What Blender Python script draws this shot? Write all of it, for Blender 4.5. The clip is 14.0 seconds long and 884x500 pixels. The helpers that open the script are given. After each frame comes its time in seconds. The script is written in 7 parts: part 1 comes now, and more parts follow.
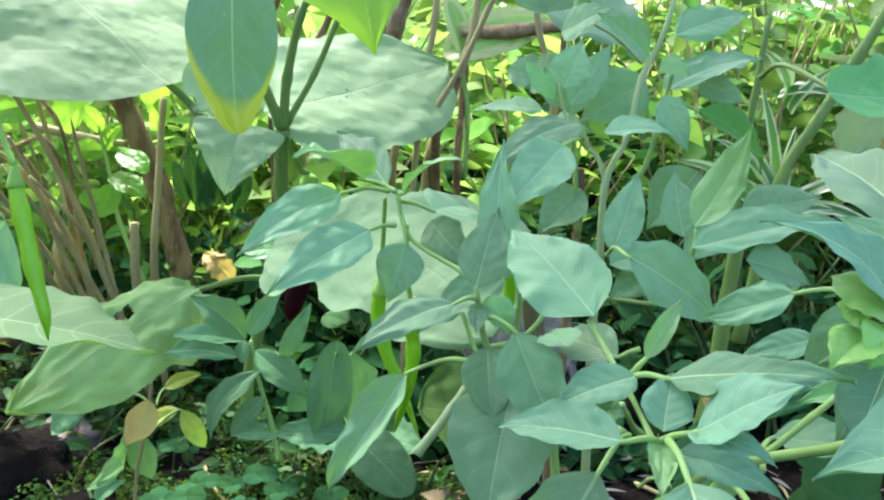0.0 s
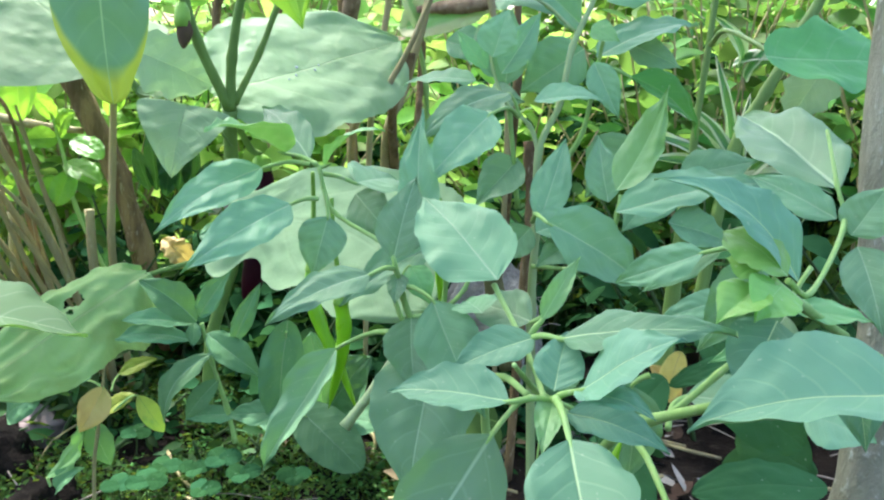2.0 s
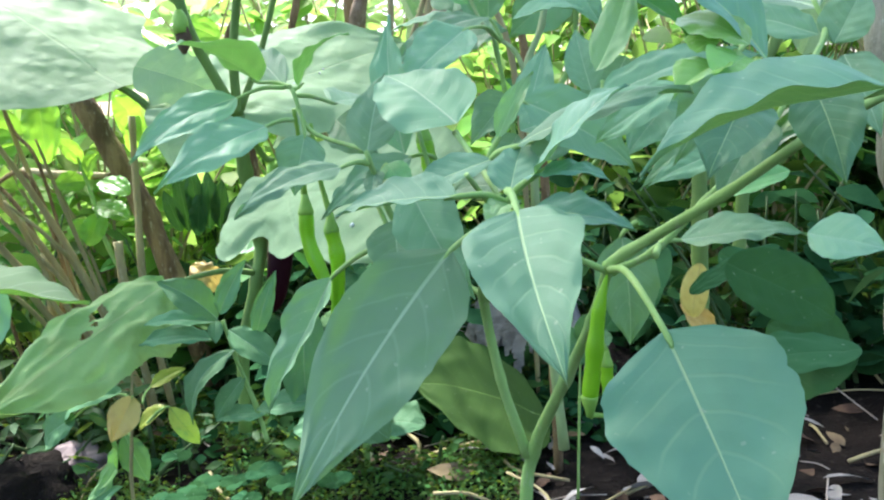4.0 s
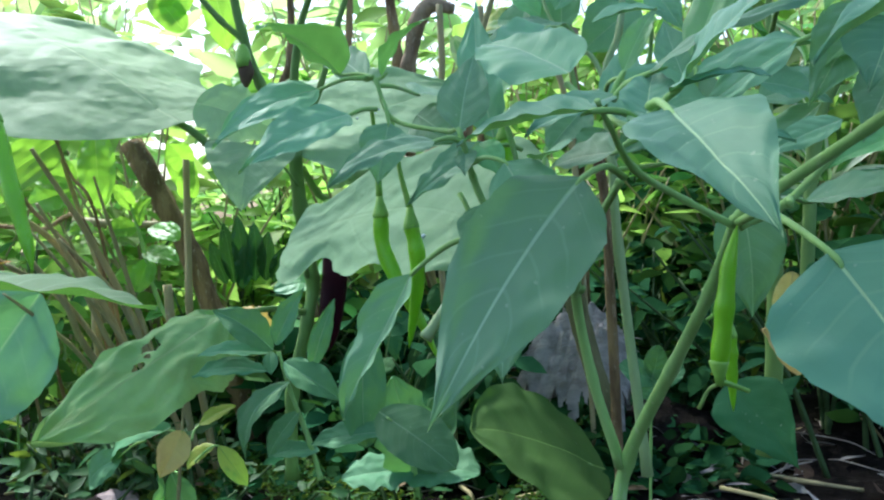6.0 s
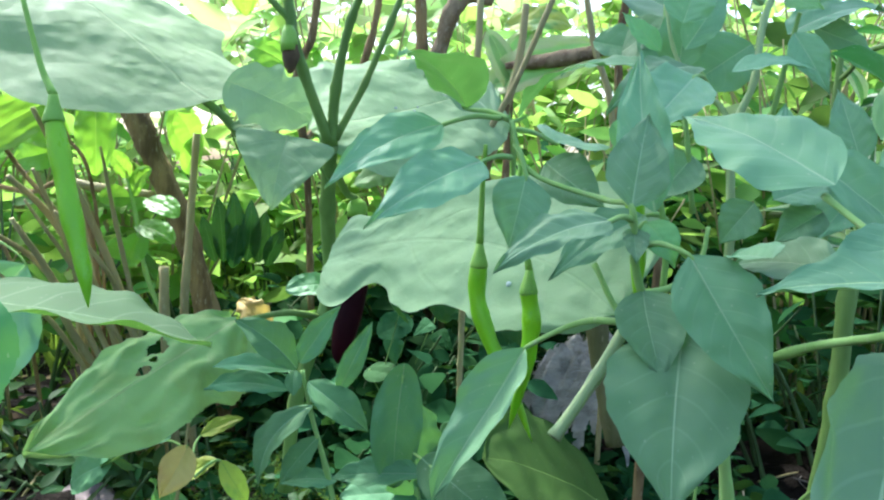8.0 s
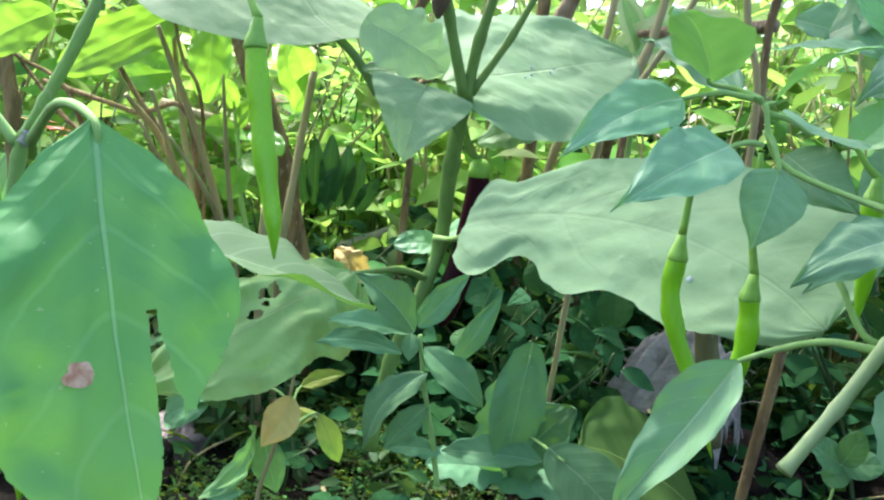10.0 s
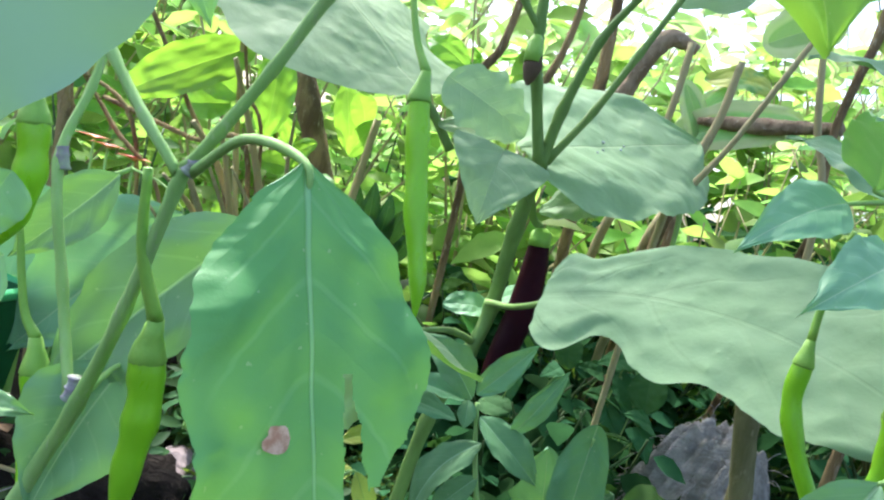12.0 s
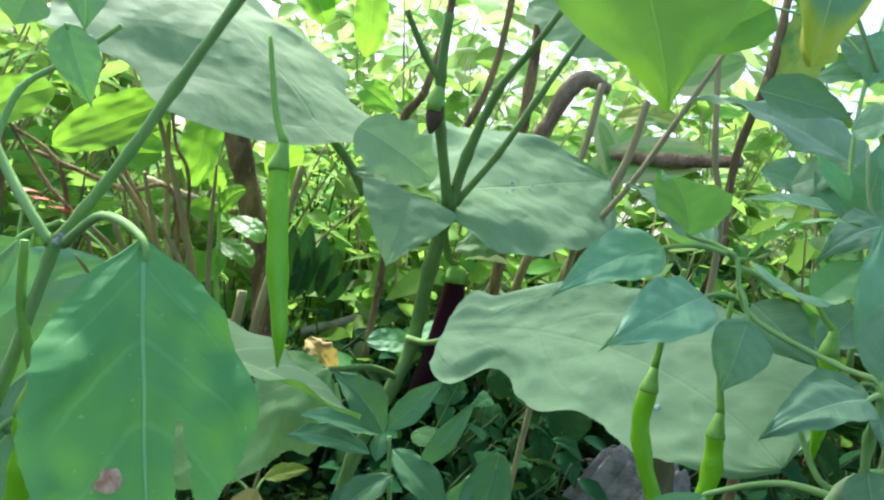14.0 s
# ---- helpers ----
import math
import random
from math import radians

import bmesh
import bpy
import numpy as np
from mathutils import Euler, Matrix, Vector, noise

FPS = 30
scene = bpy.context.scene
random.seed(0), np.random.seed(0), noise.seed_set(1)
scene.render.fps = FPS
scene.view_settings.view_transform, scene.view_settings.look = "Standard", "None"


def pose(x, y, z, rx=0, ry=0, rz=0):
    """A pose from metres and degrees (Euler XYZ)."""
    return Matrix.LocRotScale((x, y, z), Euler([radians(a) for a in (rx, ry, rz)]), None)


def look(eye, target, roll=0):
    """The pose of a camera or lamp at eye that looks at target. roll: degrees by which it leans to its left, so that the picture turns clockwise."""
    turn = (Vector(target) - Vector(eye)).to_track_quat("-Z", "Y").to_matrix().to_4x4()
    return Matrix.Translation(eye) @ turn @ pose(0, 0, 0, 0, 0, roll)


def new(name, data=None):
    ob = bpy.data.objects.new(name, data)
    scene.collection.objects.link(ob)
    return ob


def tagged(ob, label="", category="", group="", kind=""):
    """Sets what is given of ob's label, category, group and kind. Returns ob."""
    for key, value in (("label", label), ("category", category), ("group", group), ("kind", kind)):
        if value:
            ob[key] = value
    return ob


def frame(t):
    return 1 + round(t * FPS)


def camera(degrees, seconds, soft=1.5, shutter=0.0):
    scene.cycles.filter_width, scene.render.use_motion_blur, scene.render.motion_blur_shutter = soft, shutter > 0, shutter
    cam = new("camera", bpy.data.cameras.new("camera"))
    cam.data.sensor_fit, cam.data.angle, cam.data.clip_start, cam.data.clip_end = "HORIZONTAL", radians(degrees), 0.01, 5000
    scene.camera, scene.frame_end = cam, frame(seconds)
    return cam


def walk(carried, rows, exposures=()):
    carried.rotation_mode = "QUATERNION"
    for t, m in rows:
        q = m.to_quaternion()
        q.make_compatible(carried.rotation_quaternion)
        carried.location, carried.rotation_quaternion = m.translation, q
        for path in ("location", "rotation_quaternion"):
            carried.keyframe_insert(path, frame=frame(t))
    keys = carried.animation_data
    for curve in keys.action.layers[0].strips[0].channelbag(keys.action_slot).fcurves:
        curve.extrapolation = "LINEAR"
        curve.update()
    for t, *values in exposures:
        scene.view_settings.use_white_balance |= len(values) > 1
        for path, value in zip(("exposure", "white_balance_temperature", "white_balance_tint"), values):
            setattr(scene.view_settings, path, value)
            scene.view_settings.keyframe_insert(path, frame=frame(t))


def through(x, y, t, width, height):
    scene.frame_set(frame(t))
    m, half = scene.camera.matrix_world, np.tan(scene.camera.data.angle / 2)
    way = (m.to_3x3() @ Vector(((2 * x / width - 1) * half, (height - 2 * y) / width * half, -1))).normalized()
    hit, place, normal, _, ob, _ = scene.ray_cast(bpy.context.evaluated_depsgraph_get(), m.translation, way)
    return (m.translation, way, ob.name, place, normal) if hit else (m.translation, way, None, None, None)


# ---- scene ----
cam = camera(57.7, 14.0, soft=2.2)
PATH = [
    (0, look((-0.0017, 0.0004, 0.4028), (-0.0969, 0.9720, 0.1861), 4.48)),
    (0.5, look((0.0016, 0.0013, 0.4022), (-0.0829, 0.9745, 0.1887), 4.63)),
    (1, look((0.0080, 0.0011, 0.3995), (-0.0626, 0.9737, 0.1782), 3.72)),
    (1.5, look((0.0205, 0.0062, 0.3974), (-0.0454, 0.9768, 0.1658), 3.05)),
    (2, look((0.0277, 0.0042, 0.3991), (-0.0496, 0.9726, 0.1621), 3.01)),
    (2.2, look((0.0345, 0.0084, 0.3916), (-0.0648, 0.9731, 0.1476), 2.38)),
    (4.3, look((0.0579, 0.0049, 0.3233), (-0.0929, 0.9848, 0.1929), -4.31)),
    (4.5, look((0.0574, 0.0028, 0.3221), (-0.1008, 0.9840, 0.2124), -4.43)),
    (5, look((0.0516, -0.0002, 0.3115), (-0.1256, 0.9809, 0.2337), -4.36)),
    (5.5, look((0.0447, 0.0085, 0.2941), (-0.1601, 0.9851, 0.2277), -3.10)),
    (6, look((0.0277, 0.0132, 0.2866), (-0.1471, 0.9962, 0.2302), -3.80)),
    (6.5, look((0.0327, 0.0283, 0.2967), (-0.0560, 1.0232, 0.2493), -3.54)),
    (7, look((0.0097, 0.0323, 0.2984), (-0.0251, 1.0300, 0.2417), -1.26)),
    (7.5, look((-0.0280, 0.0496, 0.3157), (-0.0769, 1.0455, 0.2395), 1.01)),
    (8, look((-0.0489, 0.0537, 0.3234), (-0.1649, 1.0425, 0.2294), 2.47)),
    (8.2, look((-0.0541, 0.0550, 0.3279), (-0.1972, 1.0397, 0.2285), 3.01)),
    (10.3, look((-0.1304, 0.0835, 0.3189), (-0.2731, 1.0614, 0.1657), 10.35)),
    (10.5, look((-0.1426, 0.0854, 0.3179), (-0.2605, 1.0676, 0.1716), 11.36)),
    (11, look((-0.1586, 0.0755, 0.3187), (-0.3217, 1.0552, 0.2017), 13.86)),
    (11.5, look((-0.1692, 0.0795, 0.3164), (-0.3626, 1.0545, 0.2071), 16.40)),
    (12, look((-0.1653, 0.0819, 0.3143), (-0.3378, 1.0633, 0.2306), 15.60)),
    (12.5, look((-0.1503, 0.0701, 0.3131), (-0.3610, 1.0443, 0.2324), 12.89)),
    (13, look((-0.1459, 0.0694, 0.3131), (-0.3293, 1.0512, 0.2647), 13.40)),
    (13.5, look((-0.1378, 0.0619, 0.3185), (-0.3068, 1.0464, 0.2729), 13.49)),
    (14, look((-0.1260, 0.0576, 0.3329), (-0.2653, 1.0472, 0.2972), 13.69)),
]
walk(cam, PATH, [(0.0, 2.1, 6300, 11), (2.0, 2.1, 6200, 11), (4.5, 2.06, 6100, 13), (5.5, 1.5, 5800, 4), (6.0, 1.5, 5700, 5), (6.5, 1.3, 5500, 0), (7.0, 1.68, 5600, 2), (8.0, 1.88, 5900, 6), (10.5, 2.0, 6200, 12), (11.5, 2.0, 6000, 14), (12.5, 1.74, 6200, 10), (14.0, 1.5, 6100, 3)])

# ---- world and light ----
SUN_DIR = Vector((-0.40, 0.42, 0.81)).normalized()
world = bpy.data.worlds.new("sky")
scene.world = world
world.use_nodes = True
wn = world.node_tree.nodes
sky = wn.new("ShaderNodeTexSky")
sky.sky_type, sky.sun_disc = "NISHITA", False
sky.sun_elevation = math.asin(SUN_DIR.z)
sky.sun_rotation = math.atan2(SUN_DIR.x, SUN_DIR.y)
sky.air_density, sky.dust_density, sky.ozone_density = 1.0, 4.0, 1.0
wn["Background"].inputs["Strength"].default_value = 0.15
world.node_tree.links.new(sky.outputs["Color"], wn["Background"].inputs["Color"])
sun = new("sun", bpy.data.lights.new("sun", "SUN"))
sun.data.energy, sun.data.angle, sun.data.color = 3.6, radians(5), (1.0, 0.97, 0.91)
sun.matrix_world = look(SUN_DIR * 20, (0, 0, 0))


# ---- materials ----
def node(nt, kind, **values):
    n = nt.nodes.new(kind)
    for key, value in values.items():
        n.inputs[key].default_value = value
    return n


def math_node(nt, op, a, b=None, c=None):
    n = nt.nodes.new("ShaderNodeMath")
    n.operation = op
    for i, v in enumerate((a, b, c)):
        if v is None:
            continue
        if isinstance(v, (int, float)):
            n.inputs[i].default_value = v
        else:
            nt.links.new(v, n.inputs[i])
    return n.outputs[0]


def mix_color(nt, fac, a, b, blend="MIX"):
    n = nt.nodes.new("ShaderNodeMix")
    n.data_type, n.blend_type = "RGBA", blend
    for i, v in ((0, fac), (6, a), (7, b)):
        if isinstance(v, (int, float)):
            n.inputs[i].default_value = v
        elif isinstance(v, tuple):
            n.inputs[i].default_value = (*v, 1)
        else:
            nt.links.new(v, n.inputs[i])
    return n.outputs[2]


def smooth(nt, value, low, high):
    n = nt.nodes.new("ShaderNodeMapRange")
    n.interpolation_type = "SMOOTHSTEP"
    nt.links.new(value, n.inputs[0])
    n.inputs[1].default_value, n.inputs[2].default_value = low, high
    return n.outputs[0]


def begin(name):
    m = bpy.data.materials.new(name)
    m.use_nodes = True
    nt = m.node_tree
    nt.nodes.clear()
    return m, nt, nt.nodes.new("ShaderNodeOutputMaterial")


def leaf_material(name, top, dark, vein, veins=7.0, gloss=0.45, glow=0.35, through=(0.24, 0.58, 0.06), tip=None, patch=None, pucker=0.35, spec=0.5, vein_show=0.10, rib_show=0.75, stripe=None, quilt=0.10, cells=0.0, relief=0.0016):
    """A leaf: midrib and side veins laid along the blade, mottling, puckered relief and light coming through it."""
    m, nt, out = begin(name)
    at = nt.nodes.new("ShaderNodeAttribute")
    at.attribute_name = "blade"
    sep = nt.nodes.new("ShaderNodeSeparateXYZ")
    nt.links.new(at.outputs["Vector"], sep.inputs[0])
    u, v, lat = sep.outputs
    av, alat = math_node(nt, "ABSOLUTE", v), math_node(nt, "ABSOLUTE", lat)
    info = nt.nodes.new("ShaderNodeObjectInfo")
    tex = nt.nodes.new("ShaderNodeTexCoord")
    grain = node(nt, "ShaderNodeTexNoise", Scale=90.0, Detail=5.0, Roughness=0.6)
    blotch = node(nt, "ShaderNodeTexNoise", Scale=28.0, Detail=3.0)
    for n in (grain, blotch):
        nt.links.new(tex.outputs["Object"], n.inputs["Vector"])
    # the midrib narrows towards the tip
    width = math_node(nt, "MULTIPLY_ADD", u, -0.0065, 0.0085)
    rib = math_node(nt, "SUBTRACT", 1.0, smooth(nt, math_node(nt, "DIVIDE", alat, width), 0.45, 1.25))
    # side veins sweep forward from the midrib
    bent = math_node(nt, "MULTIPLY", math_node(nt, "POWER", av, 1.35), 1.5)
    wob = math_node(nt, "MULTIPLY", blotch.outputs["Fac"], 0.35)
    phase = math_node(nt, "FRACT", math_node(nt, "ADD", math_node(nt, "MULTIPLY_ADD", u, veins, wob), math_node(nt, "MULTIPLY", bent, -1.0)))
    saw = math_node(nt, "ABSOLUTE", math_node(nt, "SUBTRACT", phase, 0.5))
    side = math_node(nt, "SUBTRACT", 1.0, smooth(nt, saw, 0.015, 0.075))
    side = math_node(nt, "MULTIPLY", side, math_node(nt, "SUBTRACT", 1.0, smooth(nt, av, 0.55, 0.95)))
    col = mix_color(nt, smooth(nt, blotch.outputs["Fac"], 0.32, 0.68), top, dark)
    col = mix_color(nt, math_node(nt, "MULTIPLY", grain.outputs["Fac"], 0.25), col, tuple(c * 1.5 for c in top))
    hue = node(nt, "ShaderNodeHueSaturation")
    nt.links.new(math_node(nt, "MULTIPLY_ADD", info.outputs["Random"], 0.035, 0.482), hue.inputs["Hue"])
    nt.links.new(math_node(nt, "MULTIPLY_ADD", info.outputs["Random"], 0.45, 0.78), hue.inputs["Value"])
    nt.links.new(col, hue.inputs["Color"])
    col = hue.outputs["Color"]
    if stripe:
        col = mix_color(nt, smooth(nt, av, 0.45, 0.6), col, stripe)
    if tip:
        edge = math_node(nt, "ADD", u, math_node(nt, "MULTIPLY", math_node(nt, "SUBTRACT", blotch.outputs["Fac"], 0.5), 0.5))
        edge = math_node(nt, "ADD", edge, math_node(nt, "MULTIPLY", math_node(nt, "POWER", av, 3.0), 0.30))
        col = mix_color(nt, smooth(nt, edge, 0.80, 0.93), col, tip)
    if patch:
        col = mix_color(nt, smooth(nt, blotch.outputs["Fac"], 0.50, 0.66), col, patch)
    col = mix_color(nt, math_node(nt, "MULTIPLY", side, vein_show), col, vein)
    col = mix_color(nt, math_node(nt, "MULTIPLY", rib, rib_show), col, vein)
    # a few pale specks and scars
    speck = node(nt, "ShaderNodeTexNoise", Scale=420.0, Detail=1.0)
    nt.links.new(tex.outputs["Object"], speck.inputs["Vector"])
    col = mix_color(nt, math_node(nt, "MULTIPLY", smooth(nt, speck.outputs["Fac"], 0.74, 0.79), 0.3), col, (0.5, 0.55, 0.38))
    # relief: sunken veins, puckered blade
    pillow = math_node(nt, "MULTIPLY", math_node(nt, "SINE", math_node(nt, "MULTIPLY", math_node(nt, "SUBTRACT", 0.5, math_node(nt, "ABSOLUTE", math_node(nt, "SUBTRACT", phase, 0.5))), math.pi)), -quilt)
    h = math_node(nt, "ADD", math_node(nt, "MULTIPLY", side, -0.05), math_node(nt, "MULTIPLY", rib, rib_show * -0.4))
    h = math_node(nt, "ADD", h, pillow)
    if cells:
        cell = node(nt, "ShaderNodeTexVoronoi", Scale=cells, Randomness=1.0)
        cell.feature = "SMOOTH_F1"
        nt.links.new(tex.outputs["Object"], cell.inputs["Vector"])
        h = math_node(nt, "ADD", h, math_node(nt, "MULTIPLY", cell.outputs["Distance"], -0.9))
    h = math_node(nt, "ADD", h, math_node(nt, "MULTIPLY", blotch.outputs["Fac"], 0.8))
    h = math_node(nt, "ADD", h, math_node(nt, "MULTIPLY", grain.outputs["Fac"], 0.25))
    bump = node(nt, "ShaderNodeBump", Strength=pucker, Distance=relief)
    nt.links.new(h, bump.inputs["Height"])
    bs = nt.nodes.new("ShaderNodeBsdfPrincipled")
    nt.links.new(col, bs.inputs["Base Color"])
    nt.links.new(math_node(nt, "MULTIPLY_ADD", grain.outputs["Fac"], 0.2, gloss - 0.1), bs.inputs["Roughness"])
    bs.inputs["Specular IOR Level"].default_value = spec
    nt.links.new(bump.outputs[0], bs.inputs["Normal"])
    tr = nt.nodes.new("ShaderNodeBsdfTranslucent")
    nt.links.new(mix_color(nt, 0.75, col, through), tr.inputs["Color"])
    nt.links.new(bump.outputs[0], tr.inputs["Normal"])
    mx = nt.nodes.new("ShaderNodeMixShader")
    mx.inputs[0].default_value = glow
    nt.links.new(bs.outputs[0], mx.inputs[1])
    nt.links.new(tr.outputs[0], mx.inputs[2])
    nt.links.new(mx.outputs[0], out.inputs[0])
    return m


def surface(name, a, b, scale=40.0, rough=0.6, bump=0.4, dist=0.002, stretch=(1, 1, 1), third=None, spec=0.4, island=0.0, glow=0.0, fine=6.0, through=(0.42, 0.62, 0.06)):
    """A two-tone mottled surface with relief."""
    m, nt, out = begin(name)
    tex = nt.nodes.new("ShaderNodeTexCoord")
    mp = nt.nodes.new("ShaderNodeMapping")
    mp.inputs["Scale"].default_value = stretch
    nt.links.new(tex.outputs["Object"], mp.inputs["Vector"])
    big = node(nt, "ShaderNodeTexNoise", Scale=scale, Detail=4.0, Roughness=0.6)
    small = node(nt, "ShaderNodeTexNoise", Scale=scale * fine, Detail=5.0, Roughness=0.65)
    for n in (big, small):
        nt.links.new(mp.outputs[0], n.inputs["Vector"])
    col = mix_color(nt, smooth(nt, big.outputs["Fac"], 0.34, 0.66), a, b)
    if third:
        col = mix_color(nt, smooth(nt, small.outputs["Fac"], 0.56, 0.70), col, third)
    col = mix_color(nt, math_node(nt, "MULTIPLY", small.outputs["Fac"], 0.3), col, tuple(c * 0.45 for c in a))
    if island:
        geo = nt.nodes.new("ShaderNodeNewGeometry")
        hue = node(nt, "ShaderNodeHueSaturation")
        nt.links.new(math_node(nt, "MULTIPLY_ADD", geo.outputs["Random Per Island"], island, 1 - island / 2), hue.inputs["Value"])
        nt.links.new(math_node(nt, "MULTIPLY_ADD", geo.outputs["Random Per Island"], 0.05, 0.475), hue.inputs["Hue"])
        nt.links.new(col, hue.inputs["Color"])
        col = hue.outputs["Color"]
    bs = nt.nodes.new("ShaderNodeBsdfPrincipled")
    nt.links.new(col, bs.inputs["Base Color"])
    nt.links.new(math_node(nt, "MULTIPLY_ADD", small.outputs["Fac"], 0.25, rough - 0.12), bs.inputs["Roughness"])
    bs.inputs["Specular IOR Level"].default_value = spec
    bm = node(nt, "ShaderNodeBump", Strength=bump, Distance=dist)
    nt.links.new(math_node(nt, "ADD", small.outputs["Fac"], big.outputs["Fac"]), bm.inputs["Height"])
    nt.links.new(bm.outputs[0], bs.inputs["Normal"])
    shader = bs.outputs[0]
    if glow:
        tr = nt.nodes.new("ShaderNodeBsdfTranslucent")
        nt.links.new(mix_color(nt, 0.7, col, through), tr.inputs["Color"])
        mx = nt.nodes.new("ShaderNodeMixShader")
        mx.inputs[0].default_value = glow
        nt.links.new(shader, mx.inputs[1])
        nt.links.new(tr.outputs[0], mx.inputs[2])
        shader = mx.outputs[0]
    nt.links.new(shader, out.inputs[0])
    return m


CHILI = leaf_material("chili_leaf", (0.185, 0.355, 0.178), (0.135, 0.285, 0.138), (0.40, 0.56, 0.33), veins=6.0, gloss=0.55, glow=0.18, spec=0.42, vein_show=0.13, quilt=0.14, pucker=0.45)
CHILI_FRESH = leaf_material("young_chili_leaf", (0.20, 0.42, 0.15), (0.16, 0.35, 0.12), (0.30, 0.52, 0.20), veins=6.0, gloss=0.42, glow=0.24)
CHILI_BLUE = leaf_material("blue_green_chili_leaf", (0.130, 0.285, 0.158), (0.098, 0.230, 0.124), (0.42, 0.60, 0.30), veins=6.0, gloss=0.58, glow=0.16, spec=0.36, vein_show=0.13, rib_show=0.9, quilt=0.14, pucker=0.5)
CHILI_LIME = leaf_material("fresh_lime_chili_leaf", (0.22, 0.50, 0.11), (0.18, 0.43, 0.09), (0.38, 0.62, 0.22), veins=6.0, gloss=0.38, glow=0.25, spec=0.5, vein_show=0.08)
CHILI_DEEP = leaf_material("deep_green_leaf", (0.055, 0.215, 0.030), (0.045, 0.175, 0.025), (0.16, 0.34, 0.08), veins=6.0, gloss=0.5, glow=0.22, spec=0.3, vein_show=0.12)
CHILI_TIP = leaf_material("yellow_tipped_leaf", (0.15, 0.31, 0.17), (0.12, 0.26, 0.14), (0.36, 0.52, 0.28), veins=6.0, tip=(0.55, 0.58, 0.06), glow=0.12, gloss=0.55, spec=0.35)
CHILI_NEAR = leaf_material("greener_chili_leaf", (0.115, 0.39, 0.115), (0.085, 0.31, 0.105), (0.30, 0.56, 0.27), veins=5.0, gloss=0.55, glow=0.18, rib_show=0.6, quilt=0.2, spec=0.35, vein_show=0.16, pucker=0.6, relief=0.0025)
CHILI_PALE = leaf_material("pale_chili_leaf", (0.10, 0.185, 0.085), (0.082, 0.158, 0.072), (0.30, 0.42, 0.24), veins=7.0, gloss=0.7, glow=0.2, spec=0.15, vein_show=0.25, quilt=0.25)
# veinless near leaf; its sky sheen is put into the pale blue-grey colour
CHILI_SHEEN = leaf_material("sky_sheen_chili_leaf", (0.25, 0.39, 0.37), (0.21, 0.35, 0.32), (0.25, 0.38, 0.34), veins=6.0, gloss=0.55, glow=0.15, vein_show=0.0, rib_show=0.1, pucker=0.0)
WEED = leaf_material("weed_leaf", (0.125, 0.275, 0.125), (0.10, 0.225, 0.10), (0.26, 0.42, 0.25), veins=7.0, gloss=0.7, glow=0.12, spec=0.12)
EGG = leaf_material("eggplant_leaf", (0.29, 0.44, 0.24), (0.235, 0.385, 0.195), (0.42, 0.54, 0.30), veins=5.0, gloss=0.68, glow=0.32, through=(0.36, 0.60, 0.20), pucker=0.8, spec=0.25, vein_show=0.20, rib_show=0.5, quilt=0.05, cells=70.0, relief=0.003)
EGG_BIG = leaf_material("matte_eggplant_leaf", (0.265, 0.41, 0.225), (0.225, 0.365, 0.19), (0.36, 0.48, 0.26), veins=5.0, gloss=0.75, glow=0.28, through=(0.36, 0.60, 0.20), pucker=0.9, spec=0.15, vein_show=0.12, rib_show=0.15, quilt=0.03, cells=75.0, relief=0.003)
EGG_OLD = leaf_material("ageing_eggplant_leaf", (0.33, 0.52, 0.19), (0.27, 0.45, 0.16), (0.46, 0.56, 0.25), veins=5.0, gloss=0.65, glow=0.35, through=(0.45, 0.70, 0.14), pucker=0.8, patch=(0.30, 0.45, 0.15), spec=0.25, vein_show=0.2, quilt=0.3, cells=60.0, relief=0.003)
EGG_YOUNG = leaf_material("young_eggplant_leaf", (0.085, 0.20, 0.088), (0.070, 0.168, 0.074), (0.2, 0.32, 0.18), veins=5.0, gloss=0.68, glow=0.15, pucker=0.7, spec=0.2, quilt=0.3, cells=75.0)
CREEPER = leaf_material("creeper_leaf", (0.035, 0.115, 0.038), (0.026, 0.090, 0.030), (0.09, 0.18, 0.08), veins=4.0, gloss=0.75, glow=0.12, pucker=0.5, spec=0.10, vein_show=0.08, rib_show=0.25)
CLOVER = leaf_material("clover_leaf", (0.022, 0.078, 0.028), (0.017, 0.062, 0.022), (0.06, 0.13, 0.06), veins=4.0, gloss=0.8, glow=0.10, spec=0.05, vein_show=0.08, rib_show=0.2)
EGG_DULL = leaf_material("dull_green_leaf", (0.060, 0.145, 0.030), (0.050, 0.12, 0.025), (0.2, 0.32, 0.08), veins=5.0, gloss=0.7, glow=0.15, pucker=0.5, spec=0.15, vein_show=0.05)
YELLOW = leaf_material("dead_yellow_leaf", (0.68, 0.56, 0.17), (0.58, 0.46, 0.13), (0.55, 0.45, 0.2), veins=6.0, gloss=0.6, glow=0.25, through=(0.6, 0.45, 0.08), patch=(0.50, 0.34, 0.11))
YELLOWING = leaf_material("yellowing_leaf", (0.34, 0.38, 0.05), (0.42, 0.40, 0.06), (0.12, 0.25, 0.06), veins=6.0, gloss=0.55, glow=0.2, patch=(0.12, 0.28, 0.06))
STRIPED = leaf_material("striped_leaf", (0.05, 0.15, 0.06), (0.06, 0.18, 0.07), (0.07, 0.2, 0.07), veins=0.0, gloss=0.4, glow=0.25, stripe=(0.60, 0.64, 0.45), vein_show=0.0)
